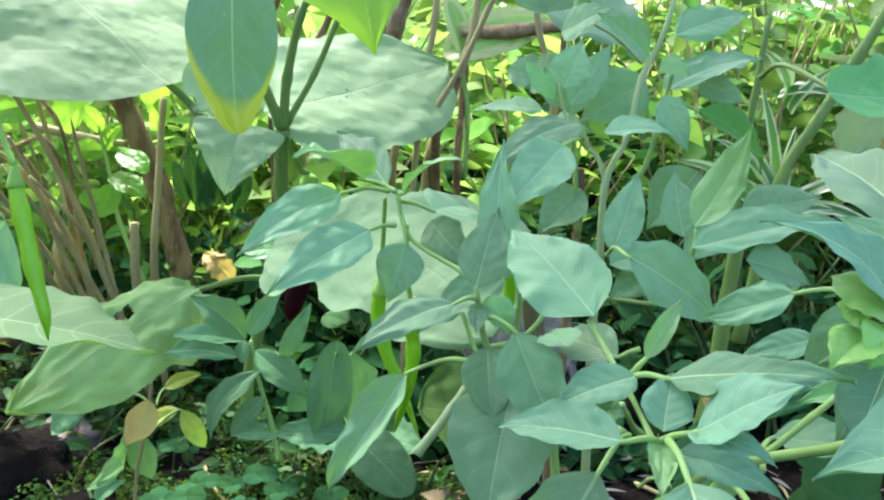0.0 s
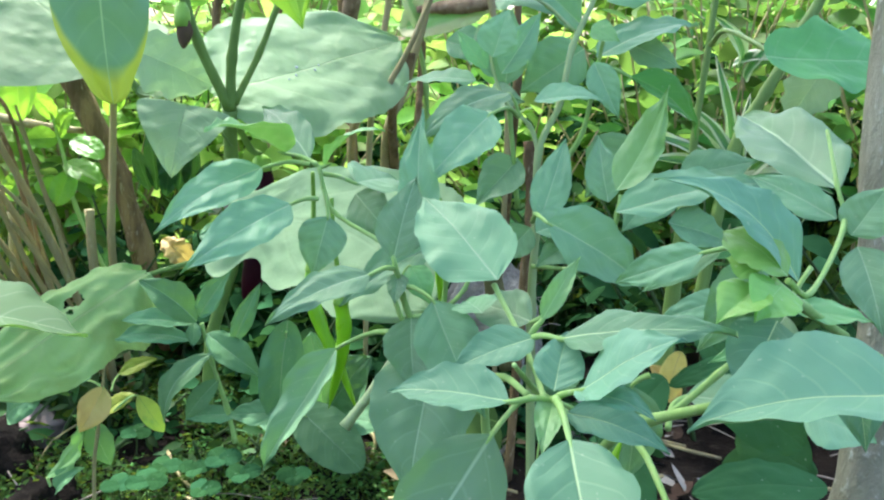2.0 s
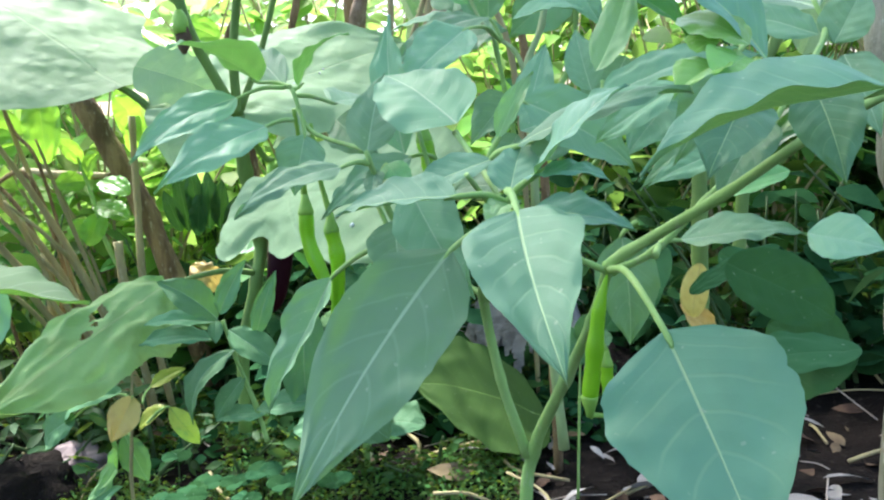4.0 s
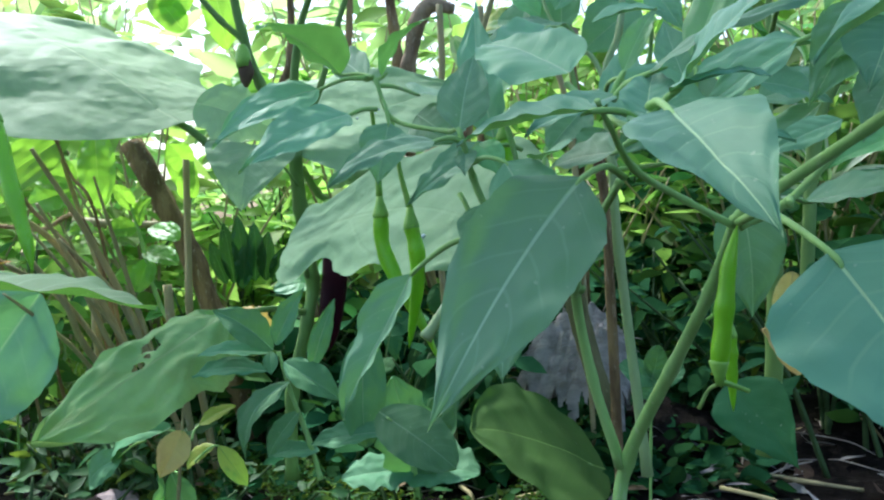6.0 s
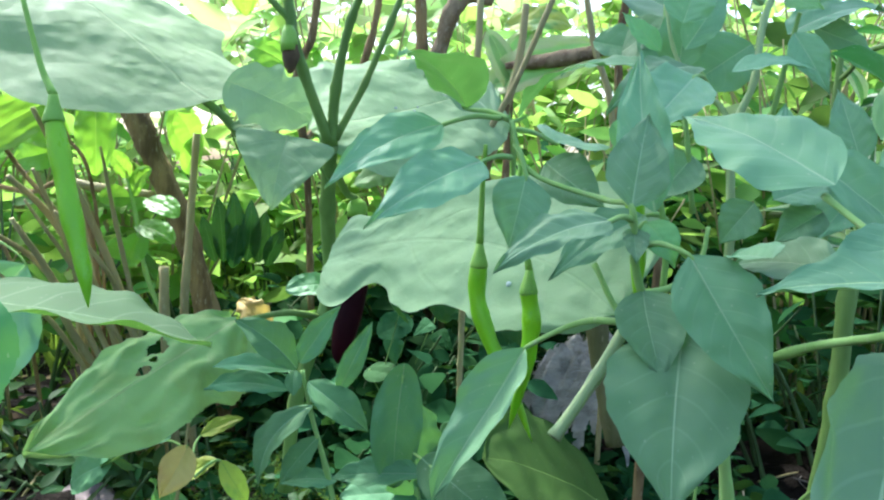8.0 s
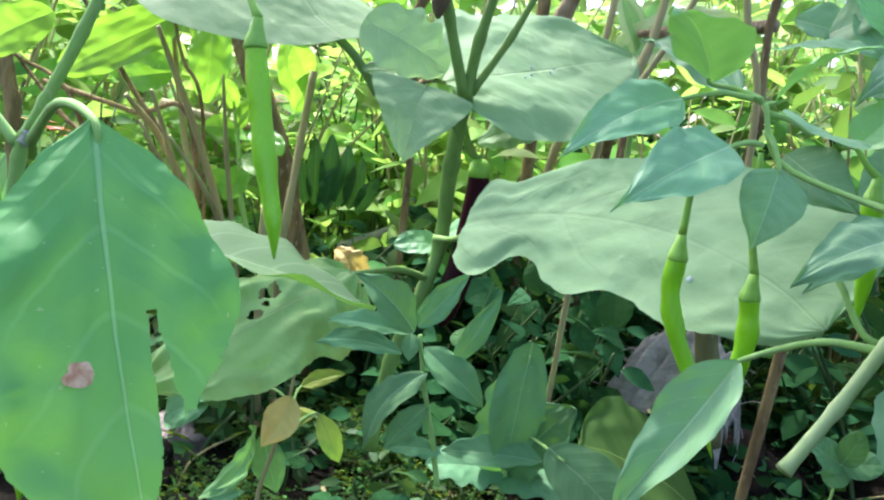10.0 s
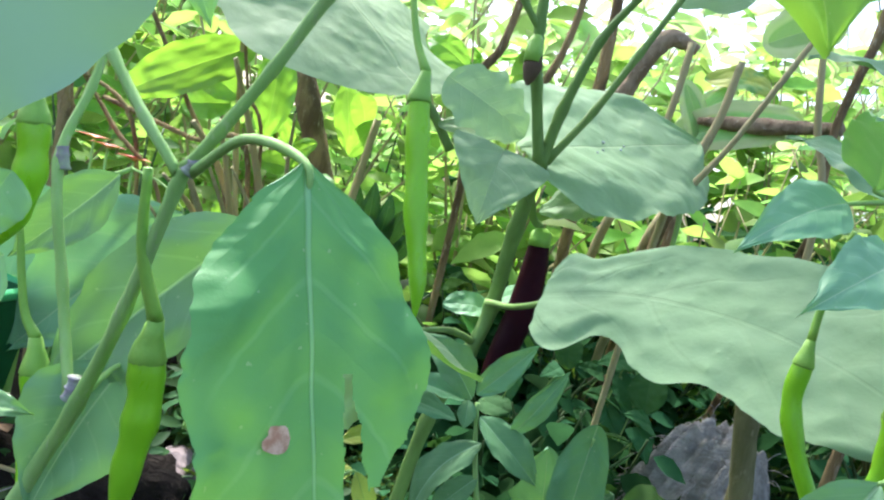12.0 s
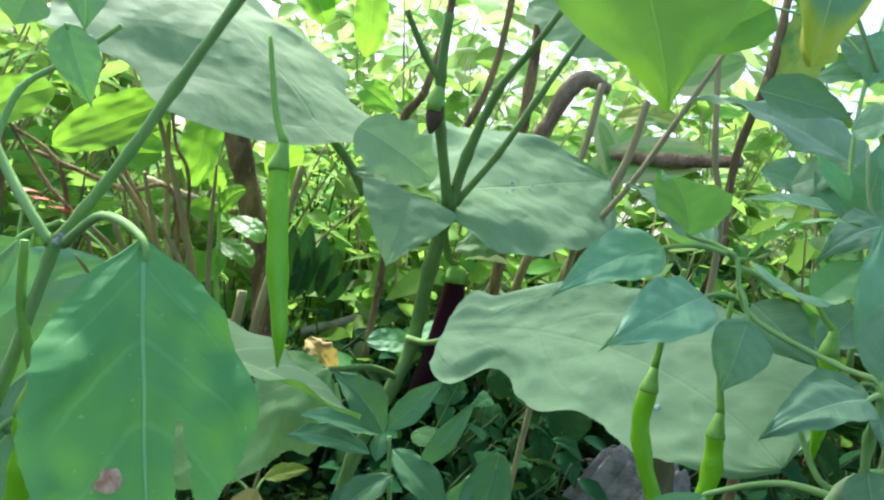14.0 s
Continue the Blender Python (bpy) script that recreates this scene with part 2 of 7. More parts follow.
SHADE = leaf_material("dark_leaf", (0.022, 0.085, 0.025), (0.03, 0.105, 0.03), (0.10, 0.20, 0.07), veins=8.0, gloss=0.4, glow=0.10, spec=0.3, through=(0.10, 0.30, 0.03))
BUSHLEAF = leaf_material("shrub_leaf", (0.11, 0.29, 0.035), (0.15, 0.35, 0.045), (0.32, 0.5, 0.12), veins=6.0, gloss=0.45, glow=0.52, through=(0.38, 0.70, 0.05))
PALELEAF = leaf_material("cream_edged_leaf", (0.28, 0.45, 0.16), (0.24, 0.40, 0.14), (0.4, 0.52, 0.2), veins=6.0, gloss=0.45, glow=0.35, stripe=(0.55, 0.58, 0.30))
STEM = surface("green_stem", (0.36, 0.58, 0.19), (0.28, 0.49, 0.13), 60, 0.6, 0.4, 0.001, (1, 1, 0.25), third=(0.42, 0.56, 0.26), glow=0.1, through=(0.4, 0.6, 0.15), spec=0.2)
# dark copy of the stem green for low weeds, shade put into the colour
STEM_DARK = surface("weed_stem_shade_dark", (0.07, 0.12, 0.04), (0.05, 0.09, 0.03), 60, 0.6, 0.4, 0.001, spec=0.2)
STEM_PALE = surface("pale_stem", (0.42, 0.55, 0.25), (0.33, 0.47, 0.19), 60, 0.55, 0.3, 0.001, (1, 1, 0.25), glow=0.1)
EGG_STEM = surface("eggplant_stem", (0.20, 0.34, 0.08), (0.14, 0.25, 0.055), 50, 0.6, 0.3, 0.001, (1, 1, 0.3))
POD = surface("chili_skin", (0.30, 0.62, 0.02), (0.24, 0.55, 0.02), 30, 0.3, 0.12, 0.0015, (1, 1, 0.4), spec=0.5, glow=0.25, through=(0.55, 0.9, 0.04))
CALYX = surface("calyx", (0.27, 0.50, 0.07), (0.21, 0.43, 0.06), 60, 0.5, 0.3, 0.001)
PURPLE = surface("eggplant_skin", (0.017, 0.002, 0.005), (0.030, 0.003, 0.007), 20, 0.5, 0.05, 0.0005, spec=0.08)
BARK = surface("bark", (0.38, 0.27, 0.13), (0.15, 0.10, 0.055), 55, 0.85, 1.0, 0.006, (1, 1, 0.22), third=(0.52, 0.43, 0.28), spec=0.1, fine=5.0)
# lighter copy of the bark: light on two branches put into the colour
BARK_LIT = surface("lit_bark", (0.50, 0.38, 0.25), (0.27, 0.19, 0.12), 70, 0.85, 1.0, 0.006, (1, 1, 0.4), third=(0.62, 0.52, 0.40), spec=0.1, fine=5.0)
STUB = surface("olive_stub", (0.20, 0.19, 0.09), (0.12, 0.12, 0.05), 40, 0.8, 0.6, 0.003, (1, 1, 0.3), third=(0.28, 0.26, 0.14), spec=0.1)
LICHEN = surface("lichen_bark", (0.33, 0.335, 0.25), (0.21, 0.215, 0.15), 26, 0.8, 0.8, 0.004, (1, 1, 0.6), third=(0.52, 0.55, 0.47), spec=0.15)
DRY = surface("dry_stem", (0.44, 0.37, 0.17), (0.30, 0.26, 0.12), 40, 0.7, 0.6, 0.002, (1, 1, 0.2), third=(0.5, 0.45, 0.26))
PALE = surface("bleached_wood", (0.30, 0.29, 0.27), (0.20, 0.19, 0.175), 40, 0.7, 0.5, 0.002, (0.3, 1, 1))
SOIL = surface("soil", (0.010, 0.0085, 0.0075), (0.020, 0.016, 0.013), 9, 0.95, 1.0, 0.012, third=(0.045, 0.038, 0.031), fine=9, spec=0.05)
MOSS = surface("moss", (0.032, 0.085, 0.018), (0.055, 0.13, 0.026), 30, 0.8, 0.3, 0.001, island=1.2, glow=0.2, spec=0.15)
# dark green small leaves, deepened further to stand for shade near the ground
COVER_SHADE = surface("small_leaves_shade_dark", (0.016, 0.060, 0.020), (0.026, 0.085, 0.028), 30, 0.9, 0.3, 0.001, island=0.9, glow=0.12, spec=0.03, through=(0.10, 0.26, 0.04))
# two copies of the shrub leaf: BUSH coloured as if sunlit, BUSH_DARK dimmer
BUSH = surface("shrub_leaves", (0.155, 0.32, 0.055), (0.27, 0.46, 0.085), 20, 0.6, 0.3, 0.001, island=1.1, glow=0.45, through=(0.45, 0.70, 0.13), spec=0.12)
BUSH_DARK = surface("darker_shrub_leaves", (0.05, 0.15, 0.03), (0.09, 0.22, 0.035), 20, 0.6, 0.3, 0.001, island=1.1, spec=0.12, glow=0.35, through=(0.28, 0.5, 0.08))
# background glare put into a pale, strongly translucent leaf colour
FAR_BRIGHT = surface("far_leaves_sun_bright", (0.25, 0.41, 0.12), (0.38, 0.54, 0.19), 8, 0.5, 0.2, 0.002, island=0.9, glow=0.5, through=(0.58, 0.82, 0.28), spec=0.1)
GRASS = surface("grass", (0.05, 0.12, 0.03), (0.08, 0.17, 0.04), 20, 0.6, 0.2, 0.001, island=0.8, glow=0.25, spec=0.2)
SACK = surface("sackcloth", (0.60, 0.57, 0.52), (0.34, 0.32, 0.285), 30, 0.95, 1.0, 0.005, (1, 5, 3), third=(0.52, 0.51, 0.46), spec=0.03)
LITTER = surface("litter", (0.16, 0.11, 0.065), (0.08, 0.055, 0.035), 30, 0.85, 0.6, 0.002, island=1.0, spec=0.15)
ROOT = surface("pale_roots", (0.35, 0.31, 0.26), (0.25, 0.21, 0.17), 40, 0.8, 0.5, 0.001)
PLASTIC = surface("green_plastic", (0.008, 0.085, 0.025), (0.01, 0.10, 0.03), 20, 0.4, 0.1, 0.001)
PLASTIC_RIM = surface("pale_green_plastic", (0.10, 0.48, 0.20), (0.08, 0.42, 0.17), 20, 0.35, 0.1, 0.001)
WEEDS = surface("weed_blades", (0.025, 0.085, 0.025), (0.04, 0.12, 0.03), 30, 0.6, 0.3, 0.001, island=0.8, glow=0.2, spec=0.2)
NODE = surface("purple_node", (0.30, 0.26, 0.30), (0.32, 0.40, 0.26), 220, 0.55, 0.4, 0.001)
SHADE_CROWN = surface("unseen_crown_leaves", (0.05, 0.13, 0.03), (0.07, 0.17, 0.04), 12, 0.5, 0.2, 0.001, island=0.6, glow=0.35)
STONE = surface("stone", (0.30, 0.24, 0.23), (0.20, 0.15, 0.15), 20, 0.85, 0.8, 0.004, third=(0.4, 0.34, 0.33))
SCAR = surface("leaf_scar", (0.85, 0.60, 0.40), (0.52, 0.25, 0.13), 260, 0.8, 0.5, 0.001)
RED = surface("red_petals", (0.6, 0.05, 0.02), (0.5, 0.03, 0.02), 60, 0.5, 0.2, 0.001, glow=0.2)
WATER, water_nodes, water_out = begin("water")
water_shader = node(water_nodes, "ShaderNodeBsdfPrincipled", Roughness=0.03, IOR=1.33)
water_shader.inputs["Base Color"].default_value = (0.75, 0.85, 0.82, 1)
water_shader.inputs["Transmission Weight"].default_value = 0.35
water_nodes.links.new(water_shader.outputs[0], water_out.inputs[0])


# ---- building helpers ----
def mesh_object(name, verts, faces, material, parent=None, label="", blade=None, flat=False):
    me = bpy.data.meshes.new(name)
    me.from_pydata([tuple(v) for v in verts], [], faces)
    me.materials.append(material)
    me.polygons.foreach_set("use_smooth", [not flat] * len(me.polygons))
    if blade is not None:
        me.attributes.new("blade", "FLOAT_VECTOR", "POINT").data.foreach_set("vector", np.array(blade, dtype=np.float32).ravel())
    me.update()
    ob = new(name, me)
    if parent:
        ob.parent = parent
    if label:
        tagged(ob, label)
    return ob


def root_of(ob):
    """World place of the thing at the top of a part."""
    place = Vector()
    while ob:
        place += ob.location
        ob = ob.parent
    return place


def plant(name, base, label, category, group=""):
    ob = new(name)
    ob.empty_display_size = 0.02
    ob.location = base
    return tagged(ob, label, category, group)


def spline(points, steps=6):
    """A smooth line through points (Catmull-Rom), with the parameter of each place."""
    ps = [Vector(p) for p in points]
    if len(ps) == 2:
        return [ps[0].lerp(ps[1], i / steps) for i in range(steps + 1)], [i / steps for i in range(steps + 1)]
    ps = [ps[0] * 2 - ps[1]] + ps + [ps[-1] * 2 - ps[-2]]
    line, where = [], []
    for i in range(1, len(ps) - 2):
        a, b, c, d = ps[i - 1:i + 3]
        for k in range(steps):
            t = k / steps
            line.append(0.5 * (2 * b + (c - a) * t + (2 * a - 5 * b + 4 * c - d) * t * t + (3 * b - a - 3 * c + d) * t ** 3))
            where.append(i - 1 + t)
    line.append(ps[-2])
    where.append(len(ps) - 3)
    return line, where


def tube_data(line, radii, sides=10, rough=0.0, knots=(), seed=0):
    """Rings of a tube along a line, closed at both ends."""
    verts, faces = [], []
    up = Vector((0.3, 0.2, 1)).normalized()
    for i, p in enumerate(line):
        d = (line[min(i + 1, len(line) - 1)] - line[max(i - 1, 0)]).normalized()
        side = d.cross(up)
        if side.length < 1e-4:
            side = d.cross(Vector((1, 0, 0)))
        side.normalize()
        up = side.cross(d).normalized()
        for k in range(sides):
            a = 2 * math.pi * k / sides
            r = radii[i]
            if rough:
                r *= 1 + rough * noise.noise((math.cos(a) * 1.3 + seed, math.sin(a) * 1.3, i * 0.45))
            verts.append(p + (side * math.cos(a) + up * math.sin(a)) * r)
    n = len(line)
    for i in range(n - 1):
        for k in range(sides):
            j = (k + 1) % sides
            faces.append((i * sides + k, i * sides + j, (i + 1) * sides + j, (i + 1) * sides + k))
    verts += [line[0], line[-1]]
    for k in range(sides):
        j = (k + 1) % sides
        faces.append((len(verts) - 2, j, k))
        faces.append((len(verts) - 1, (n - 1) * sides + k, (n - 1) * sides + j))
    return verts, faces


def tube(name, points, radii, material, parent, label="", sides=10, rough=0.08, nodes=True):
    line, where = spline(points)
    rr = []
    for w in where:
        i = min(int(w), len(radii) - 2) if len(radii) > 1 else 0
        f = w * (len(radii) - 1) / max(where[-1], 1e-6) if len(points) == 2 else w
        i = min(int(f), len(radii) - 2)
        r = radii[i] + (radii[i + 1] - radii[i]) * (f - i)
        if nodes:
            near = abs(f - round(f))
            r *= 1 + 0.22 * math.exp(-(near / 0.10) ** 2)
        rr.append(r)
    o = root_of(parent) if parent else Vector()
    verts, faces = tube_data([p - o for p in line], rr, sides, rough, seed=points[0][0] * 37)
    return mesh_object(name, verts, faces, material, parent, label)


def stem(owner, name, points, radii, material):
    return tube(name, points, radii, material, owner)


SHAPES = {"chili": (0.62, 1.45), "weed": (0.75, 0.95), "egg": (0.42, 0.60), "oval": (0.50, 0.58), "strap": (0.25, 0.7), "dark": (0.7, 0.8)}
STUFF = {"chili": CHILI, "broad": CHILI, "blunt": CHILI, "delta": EGG, "weed": WEED, "egg": EGG, "oval": CHILI, "strap": STRIPED, "dark": SHADE}
OUTLINE = ((0, 0.03), (0.03, 0.24), (0.08, 0.54), (0.15, 0.80), (0.25, 0.97), (0.35, 1.0), (0.48, 0.93), (0.60, 0.79), (0.72, 0.58), (0.82, 0.35), (0.90, 0.17), (0.96, 0.06), (1.0, 0.0))
leaf_count = 0


BROAD = ((0, 0.03), (0.04, 0.20), (0.08, 0.40), (0.13, 0.53), (0.19, 0.67), (0.25, 0.80), (0.32, 0.91), (0.40, 0.97), (0.52, 1.0), (0.64, 0.97), (0.76, 0.86), (0.86, 0.62), (0.94, 0.28), (1.0, 0.0))


DELTA = ((0, 0.5), (0.03, 0.85), (0.08, 1.0), (0.2, 0.97), (0.4, 0.80), (0.6, 0.57), (0.8, 0.31), (0.92, 0.14), (1.0, 0.0))
BLUNT = ((0, 0.1), (0.1, 0.5), (0.25, 0.85), (0.42, 1.0), (0.6, 0.95), (0.75, 0.75), (0.86, 0.52), (0.94, 0.36), (0.98, 0.2), (1.0, 0.0))
OUTLINES = {"blunt": BLUNT, "chili": OUTLINE, "broad": BROAD, "delta": DELTA}


def half_width(kind, u):
    """Share of a blade's greatest half width at the share u of its length."""
    if kind in OUTLINES:
        line = OUTLINES[kind]
        k = max(i for i in range(len(line) - 1) if line[i][0] <= u)
        (a, f), (b, g) = line[k], line[k + 1]
        lo, hi = line[max(k - 1, 0)], line[min(k + 2, len(line) - 1)]
        m0, m1 = (g - lo[1]) / (b - lo[0]) * (b - a), (hi[1] - f) / (hi[0] - a) * (b - a)
        t = (u - a) / (b - a)
        return max(0.0, f * (1 + 2 * t) * (1 - t) ** 2 + m0 * t * (1 - t) ** 2 + g * t * t * (3 - 2 * t) - m1 * t * t * (1 - t))
    p, q = SHAPES[kind]
    peak = p / (p + q)
    return max(u, 0) ** p * max(1 - u, 0) ** q / (peak ** p * (1 - peak) ** q)


def torn_away(u, v):
    """The part missing from the torn leaf: a slit beside the midrib and the ragged end of the right lobe."""
    w = 0.05 * noise.noise((u * 14, v * 6, 3.0))
    if u < 0.46 or v < 0.26 + w:
        return False
    if u > 0.69 + w * 0.6:
        return True
    return v < 0.30 + (u - 0.46) * 0.75 + w or v > 1.0 - max(0, u - 0.52) * 2.4 + w


def leaf_grid(kind, length, width, arch, fold, wave, seed, nu=18, nv=12, torn=False, holes=()):
    """A blade along +y from the origin, its upper face to +z: outline, midrib arc, keel along the midrib, cushions between the side veins, wavy toothed edge, drooping tip."""
    rng = random.Random(seed)
    lobes, ph = rng.choice((4, 5, 6)), rng.uniform(0, 6)
    bend = rng.uniform(-0.10, 0.10)
    keel = fold + (rng.uniform(0.02, 0.26) if kind in ("chili", "weed") else 0.0)
    twist = rng.uniform(-0.25, 0.25) if kind in ("chili", "weed") else rng.uniform(-0.06, 0.06)
    roll_l, roll_r = rng.uniform(-0.16, 0.05), rng.uniform(-0.16, 0.05)
    pairs = {"egg": 5.5, "oval": 5.0, "delta": 5.0, "broad": 6.0}.get(kind, 7.0)
    cushion = {"egg": 0.0035, "broad": 0.0035, "strap": 0.0}.get(kind, 0.0045)
    verts, faces, blade = [], [], []
    for i in range(nu + 1):
        s = i / nu
        u = 0.5 - 0.5 * math.cos(math.pi * s) if kind != "chili" else s * 0.5 + 0.5 * (0.5 - 0.5 * math.cos(math.pi * s))
        h = half_width(kind, u)
        for j in range(nv + 1):
            v = -1 + 2 * j / nv
            hw = h * width / 2
            half = 4.0 if v > 0 else 9.0
            if kind == "egg":
                hw *= 1 + (0.115 * math.sin(lobes * math.pi * u * 1.5 + ph + (0.9 if v > 0 else 0)) + 0.018 * math.sin(23 * u + ph) + 0.01 * math.sin(61 * u + ph)) * min(1, 4 * u)
            elif kind in ("chili", "weed", "broad"):
                hw *= 1 if kind == "broad" and u < 0.1 else 1 + 0.03 * math.sin(11 * u + ph + (1.3 if v > 0 else 0)) + 0.06 * noise.noise((u * 7, seed * 1.3, half)) + 0.035 * noise.noise((u * 21, seed * 2.1, half)) + 0.025 * noise.noise((u * 55, seed * 0.7, half))
            x = v * hw + bend * length * 4 * u * (1 - u) * 0.3
            y = u * length
            if kind in ("egg", "oval"):
                y -= 0.12 * length * abs(v) ** 1.5 * (1 - u) ** 3
            z = arch * length * 4 * u * (1 - u) + keel * abs(v) ** 0.85 * hw - keel * 0.35 * width * h * 0.5
            z += (roll_r if v > 0 else roll_l) * abs(v) ** 2.6 * hw + twist * v * hw * (u - 0.35)
            n1 = noise.noise((u * 3.1 + seed * 1.7, v * 1.6, seed * 0.37))
            n2 = noise.noise((u * 8.0 + seed * 2.3, v * 3.2, seed * 0.91))
            z += wave * length * (n1 * 1.4 + n2 * 0.6) * (0.25 + abs(v) * 0.9) * min(1, u * 5)
            z -= 0.09 * length * max(0, u - 0.72) ** 2 * 3
            if kind != "strap":
                z += 0.012 * length * abs(v) ** 3 * math.sin(26 * u + ph * 3 + (2 if v > 0 else 0)) * min(1, u * 6)
                phase = u * pairs - 1.1 * abs(v) ** 1.35 + (0.22 if v > 0 else 0)
                z += cushion * length * (abs(math.sin(math.pi * phase)) - 0.6) * min(1, abs(v) * 5) * (1 - abs(v) ** 4) * min(1, u * 4)
            verts.append((x, y, z))
            blade.append((u, v, (v * hw) / max(length, 1e-6)))
    w = nv + 1
    for i in range(nu):
        for j in range(nv):
            u, v, _ = blade[i * w + j]
            if torn and torn_away(u, -v):
                continue
            if any(math.hypot(u - a, (v - b) * 0.35) < r * (1 + 0.6 * noise.noise((u * 30, v * 10, a))) for a, b, r in holes):
                continue
            faces.append((i * w + j, i * w + j + 1, (i + 1) * w + j + 1, (i + 1) * w + j))
    return verts, faces, blade


def share_at(line, u):
    """A smooth reading of a (share, value) line at u."""
    k = max(i for i in range(len(line) - 1) if line[i][0] <= u)
    (a, f), (b, g) = line[k], line[k + 1]
    lo, hi = line[max(k - 1, 0)], line[min(k + 2, len(line) - 1)]
    m0, m1 = (g - lo[1]) / (b - lo[0]) * (b - a), (hi[1] - f) / (hi[0] - a) * (b - a)
    t = (u - a) / (b - a)
    return max(0.0, f * (1 + 2 * t) * (1 - t) ** 2 + m0 * t * (1 - t) ** 2 + g * t * t * (3 - 2 * t) - m1 * t * t * (1 - t))


def lobed_leaf(owner, midrib, normal, left, right, mat, keel=0.10, wave=0.006, curl=0.0, label="", holes=()):
    """A broad leaf along a bent midrib, each half with its own lobed outline: half widths in metres by share of the length."""
    global leaf_count
    leaf_count += 1
    seed, (nu, nv) = leaf_count, (150, 90) if holes else (64, 40)
    line, where = spline(midrib, 16)
    o = root_of(owner)
    up = Vector(normal).normalized()
    length = sum((b - a).length for a, b in zip(line, line[1:]))
    verts, faces, blade = [], [], []
    for i in range(nu + 1):
        u = i / nu
        f = u * (len(line) - 1)
        k = min(int(f), len(line) - 2)
        p = line[k].lerp(line[k + 1], f - k)
        ax = (line[min(k + 2, len(line) - 1)] - line[max(k - 1, 0)]).normalized()
        n = (up - ax * up.dot(ax)).normalized()
        sd = ax.cross(n)
        for j in range(nv + 1):
            v = -1 + 2 * j / nv
            edge = right if v > 0 else left
            hw = share_at(edge, u) * (1 + 0.05 * noise.noise((u * 16, seed, 3.0 if v > 0 else 8.0)) + 0.02 * noise.noise((u * 50, seed, 3.0 if v > 0 else 8.0)))
            phase = u * 5.0 - 1.1 * abs(v) ** 1.3 + (0.3 if v > 0 else 0)
            z = keel * abs(v) * hw - curl * abs(v) ** 3 * hw
            z += wave * (1.4 * noise.noise((u * 3.5 + seed, v * 1.8, 0.3)) + 0.7 * noise.noise((u * 9 + seed, v * 4, 0.9))) * (0.3 + abs(v))
            z += 0.0016 * length * (abs(math.sin(math.pi * phase)) - 0.6) * min(1, abs(v) * 5) * (1 - abs(v) ** 4)
            verts.append(p + sd * (v * hw) + n * z - o)
            blade.append((u, v, v * hw / length))
    w = nv + 1
    for i in range(nu):
        for j in range(nv):
            u, v, lat = blade[i * w + j]
            ragged = 1 + 0.5 * noise.noise((u * 45, v * 14, 2.0))
            if all(math.hypot(u - a, (v - b) * 0.28) > r * ragged for a, b, r in holes):
                faces.append((i * w + j, i * w + j + 1, (i + 1) * w + j + 1, (i + 1) * w + j))
    return mesh_object("leaf", verts, faces, mat, owner, label, blade)


def leaf(owner, kind, base, tip, width, normal, arch=0.06, fold=0.15, wave=0.03, mat=None, holes=(), name="leaf", stalk=None, stalk_r=0.0010, label=""):
    """A leaf of a plant from base to tip, its face turned to normal, with a stalk if it has one of its own."""
    global leaf_count
    leaf_count += 1
    base, tip, normal = Vector(base), Vector(tip), Vector(normal)
    ax = (tip - base).normalized()
    n = (normal - ax * normal.dot(ax)).normalized()
    sd = ax.cross(n)
    length = (tip - base).length
    verts, faces, blade = leaf_grid(kind, length, width, arch, fold, wave, leaf_count, *((200, 120) if name == "torn_leaf" else (220, 140) if holes else (56, 36) if kind in ("egg", "oval", "delta") else (44, 22)), torn=name == "torn_leaf", holes=holes)
    ob = mesh_object(name, verts, faces, mat or STUFF[kind], owner, label, blade)
    m = Matrix((sd, ax, n)).transposed().to_4x4()
    m.translation = base - root_of(owner)
    ob.matrix_basis = m
    if stalk:
        s = Vector(stalk)
        mid = (s + base) / 2 + Vector((0, 0, 0.06 * (s - base).length)) + ax * (-0.06 * (s - base).length)
        reach = [base - n * stalk_r * 0.6] if kind in ("egg", "delta") else [base - n * stalk_r * 0.4, base + ax * length * 0.10 - n * stalk_r * 0.7]
        tube("leaf_stalk", [s, mid] + reach, [stalk_r * 1.2, stalk_r, stalk_r * 0.8, stalk_r * 0.25][:2 + len(reach)], STEM if kind not in ("egg", "delta") else EGG_STEM, owner, nodes=False, sides=8)
    return ob


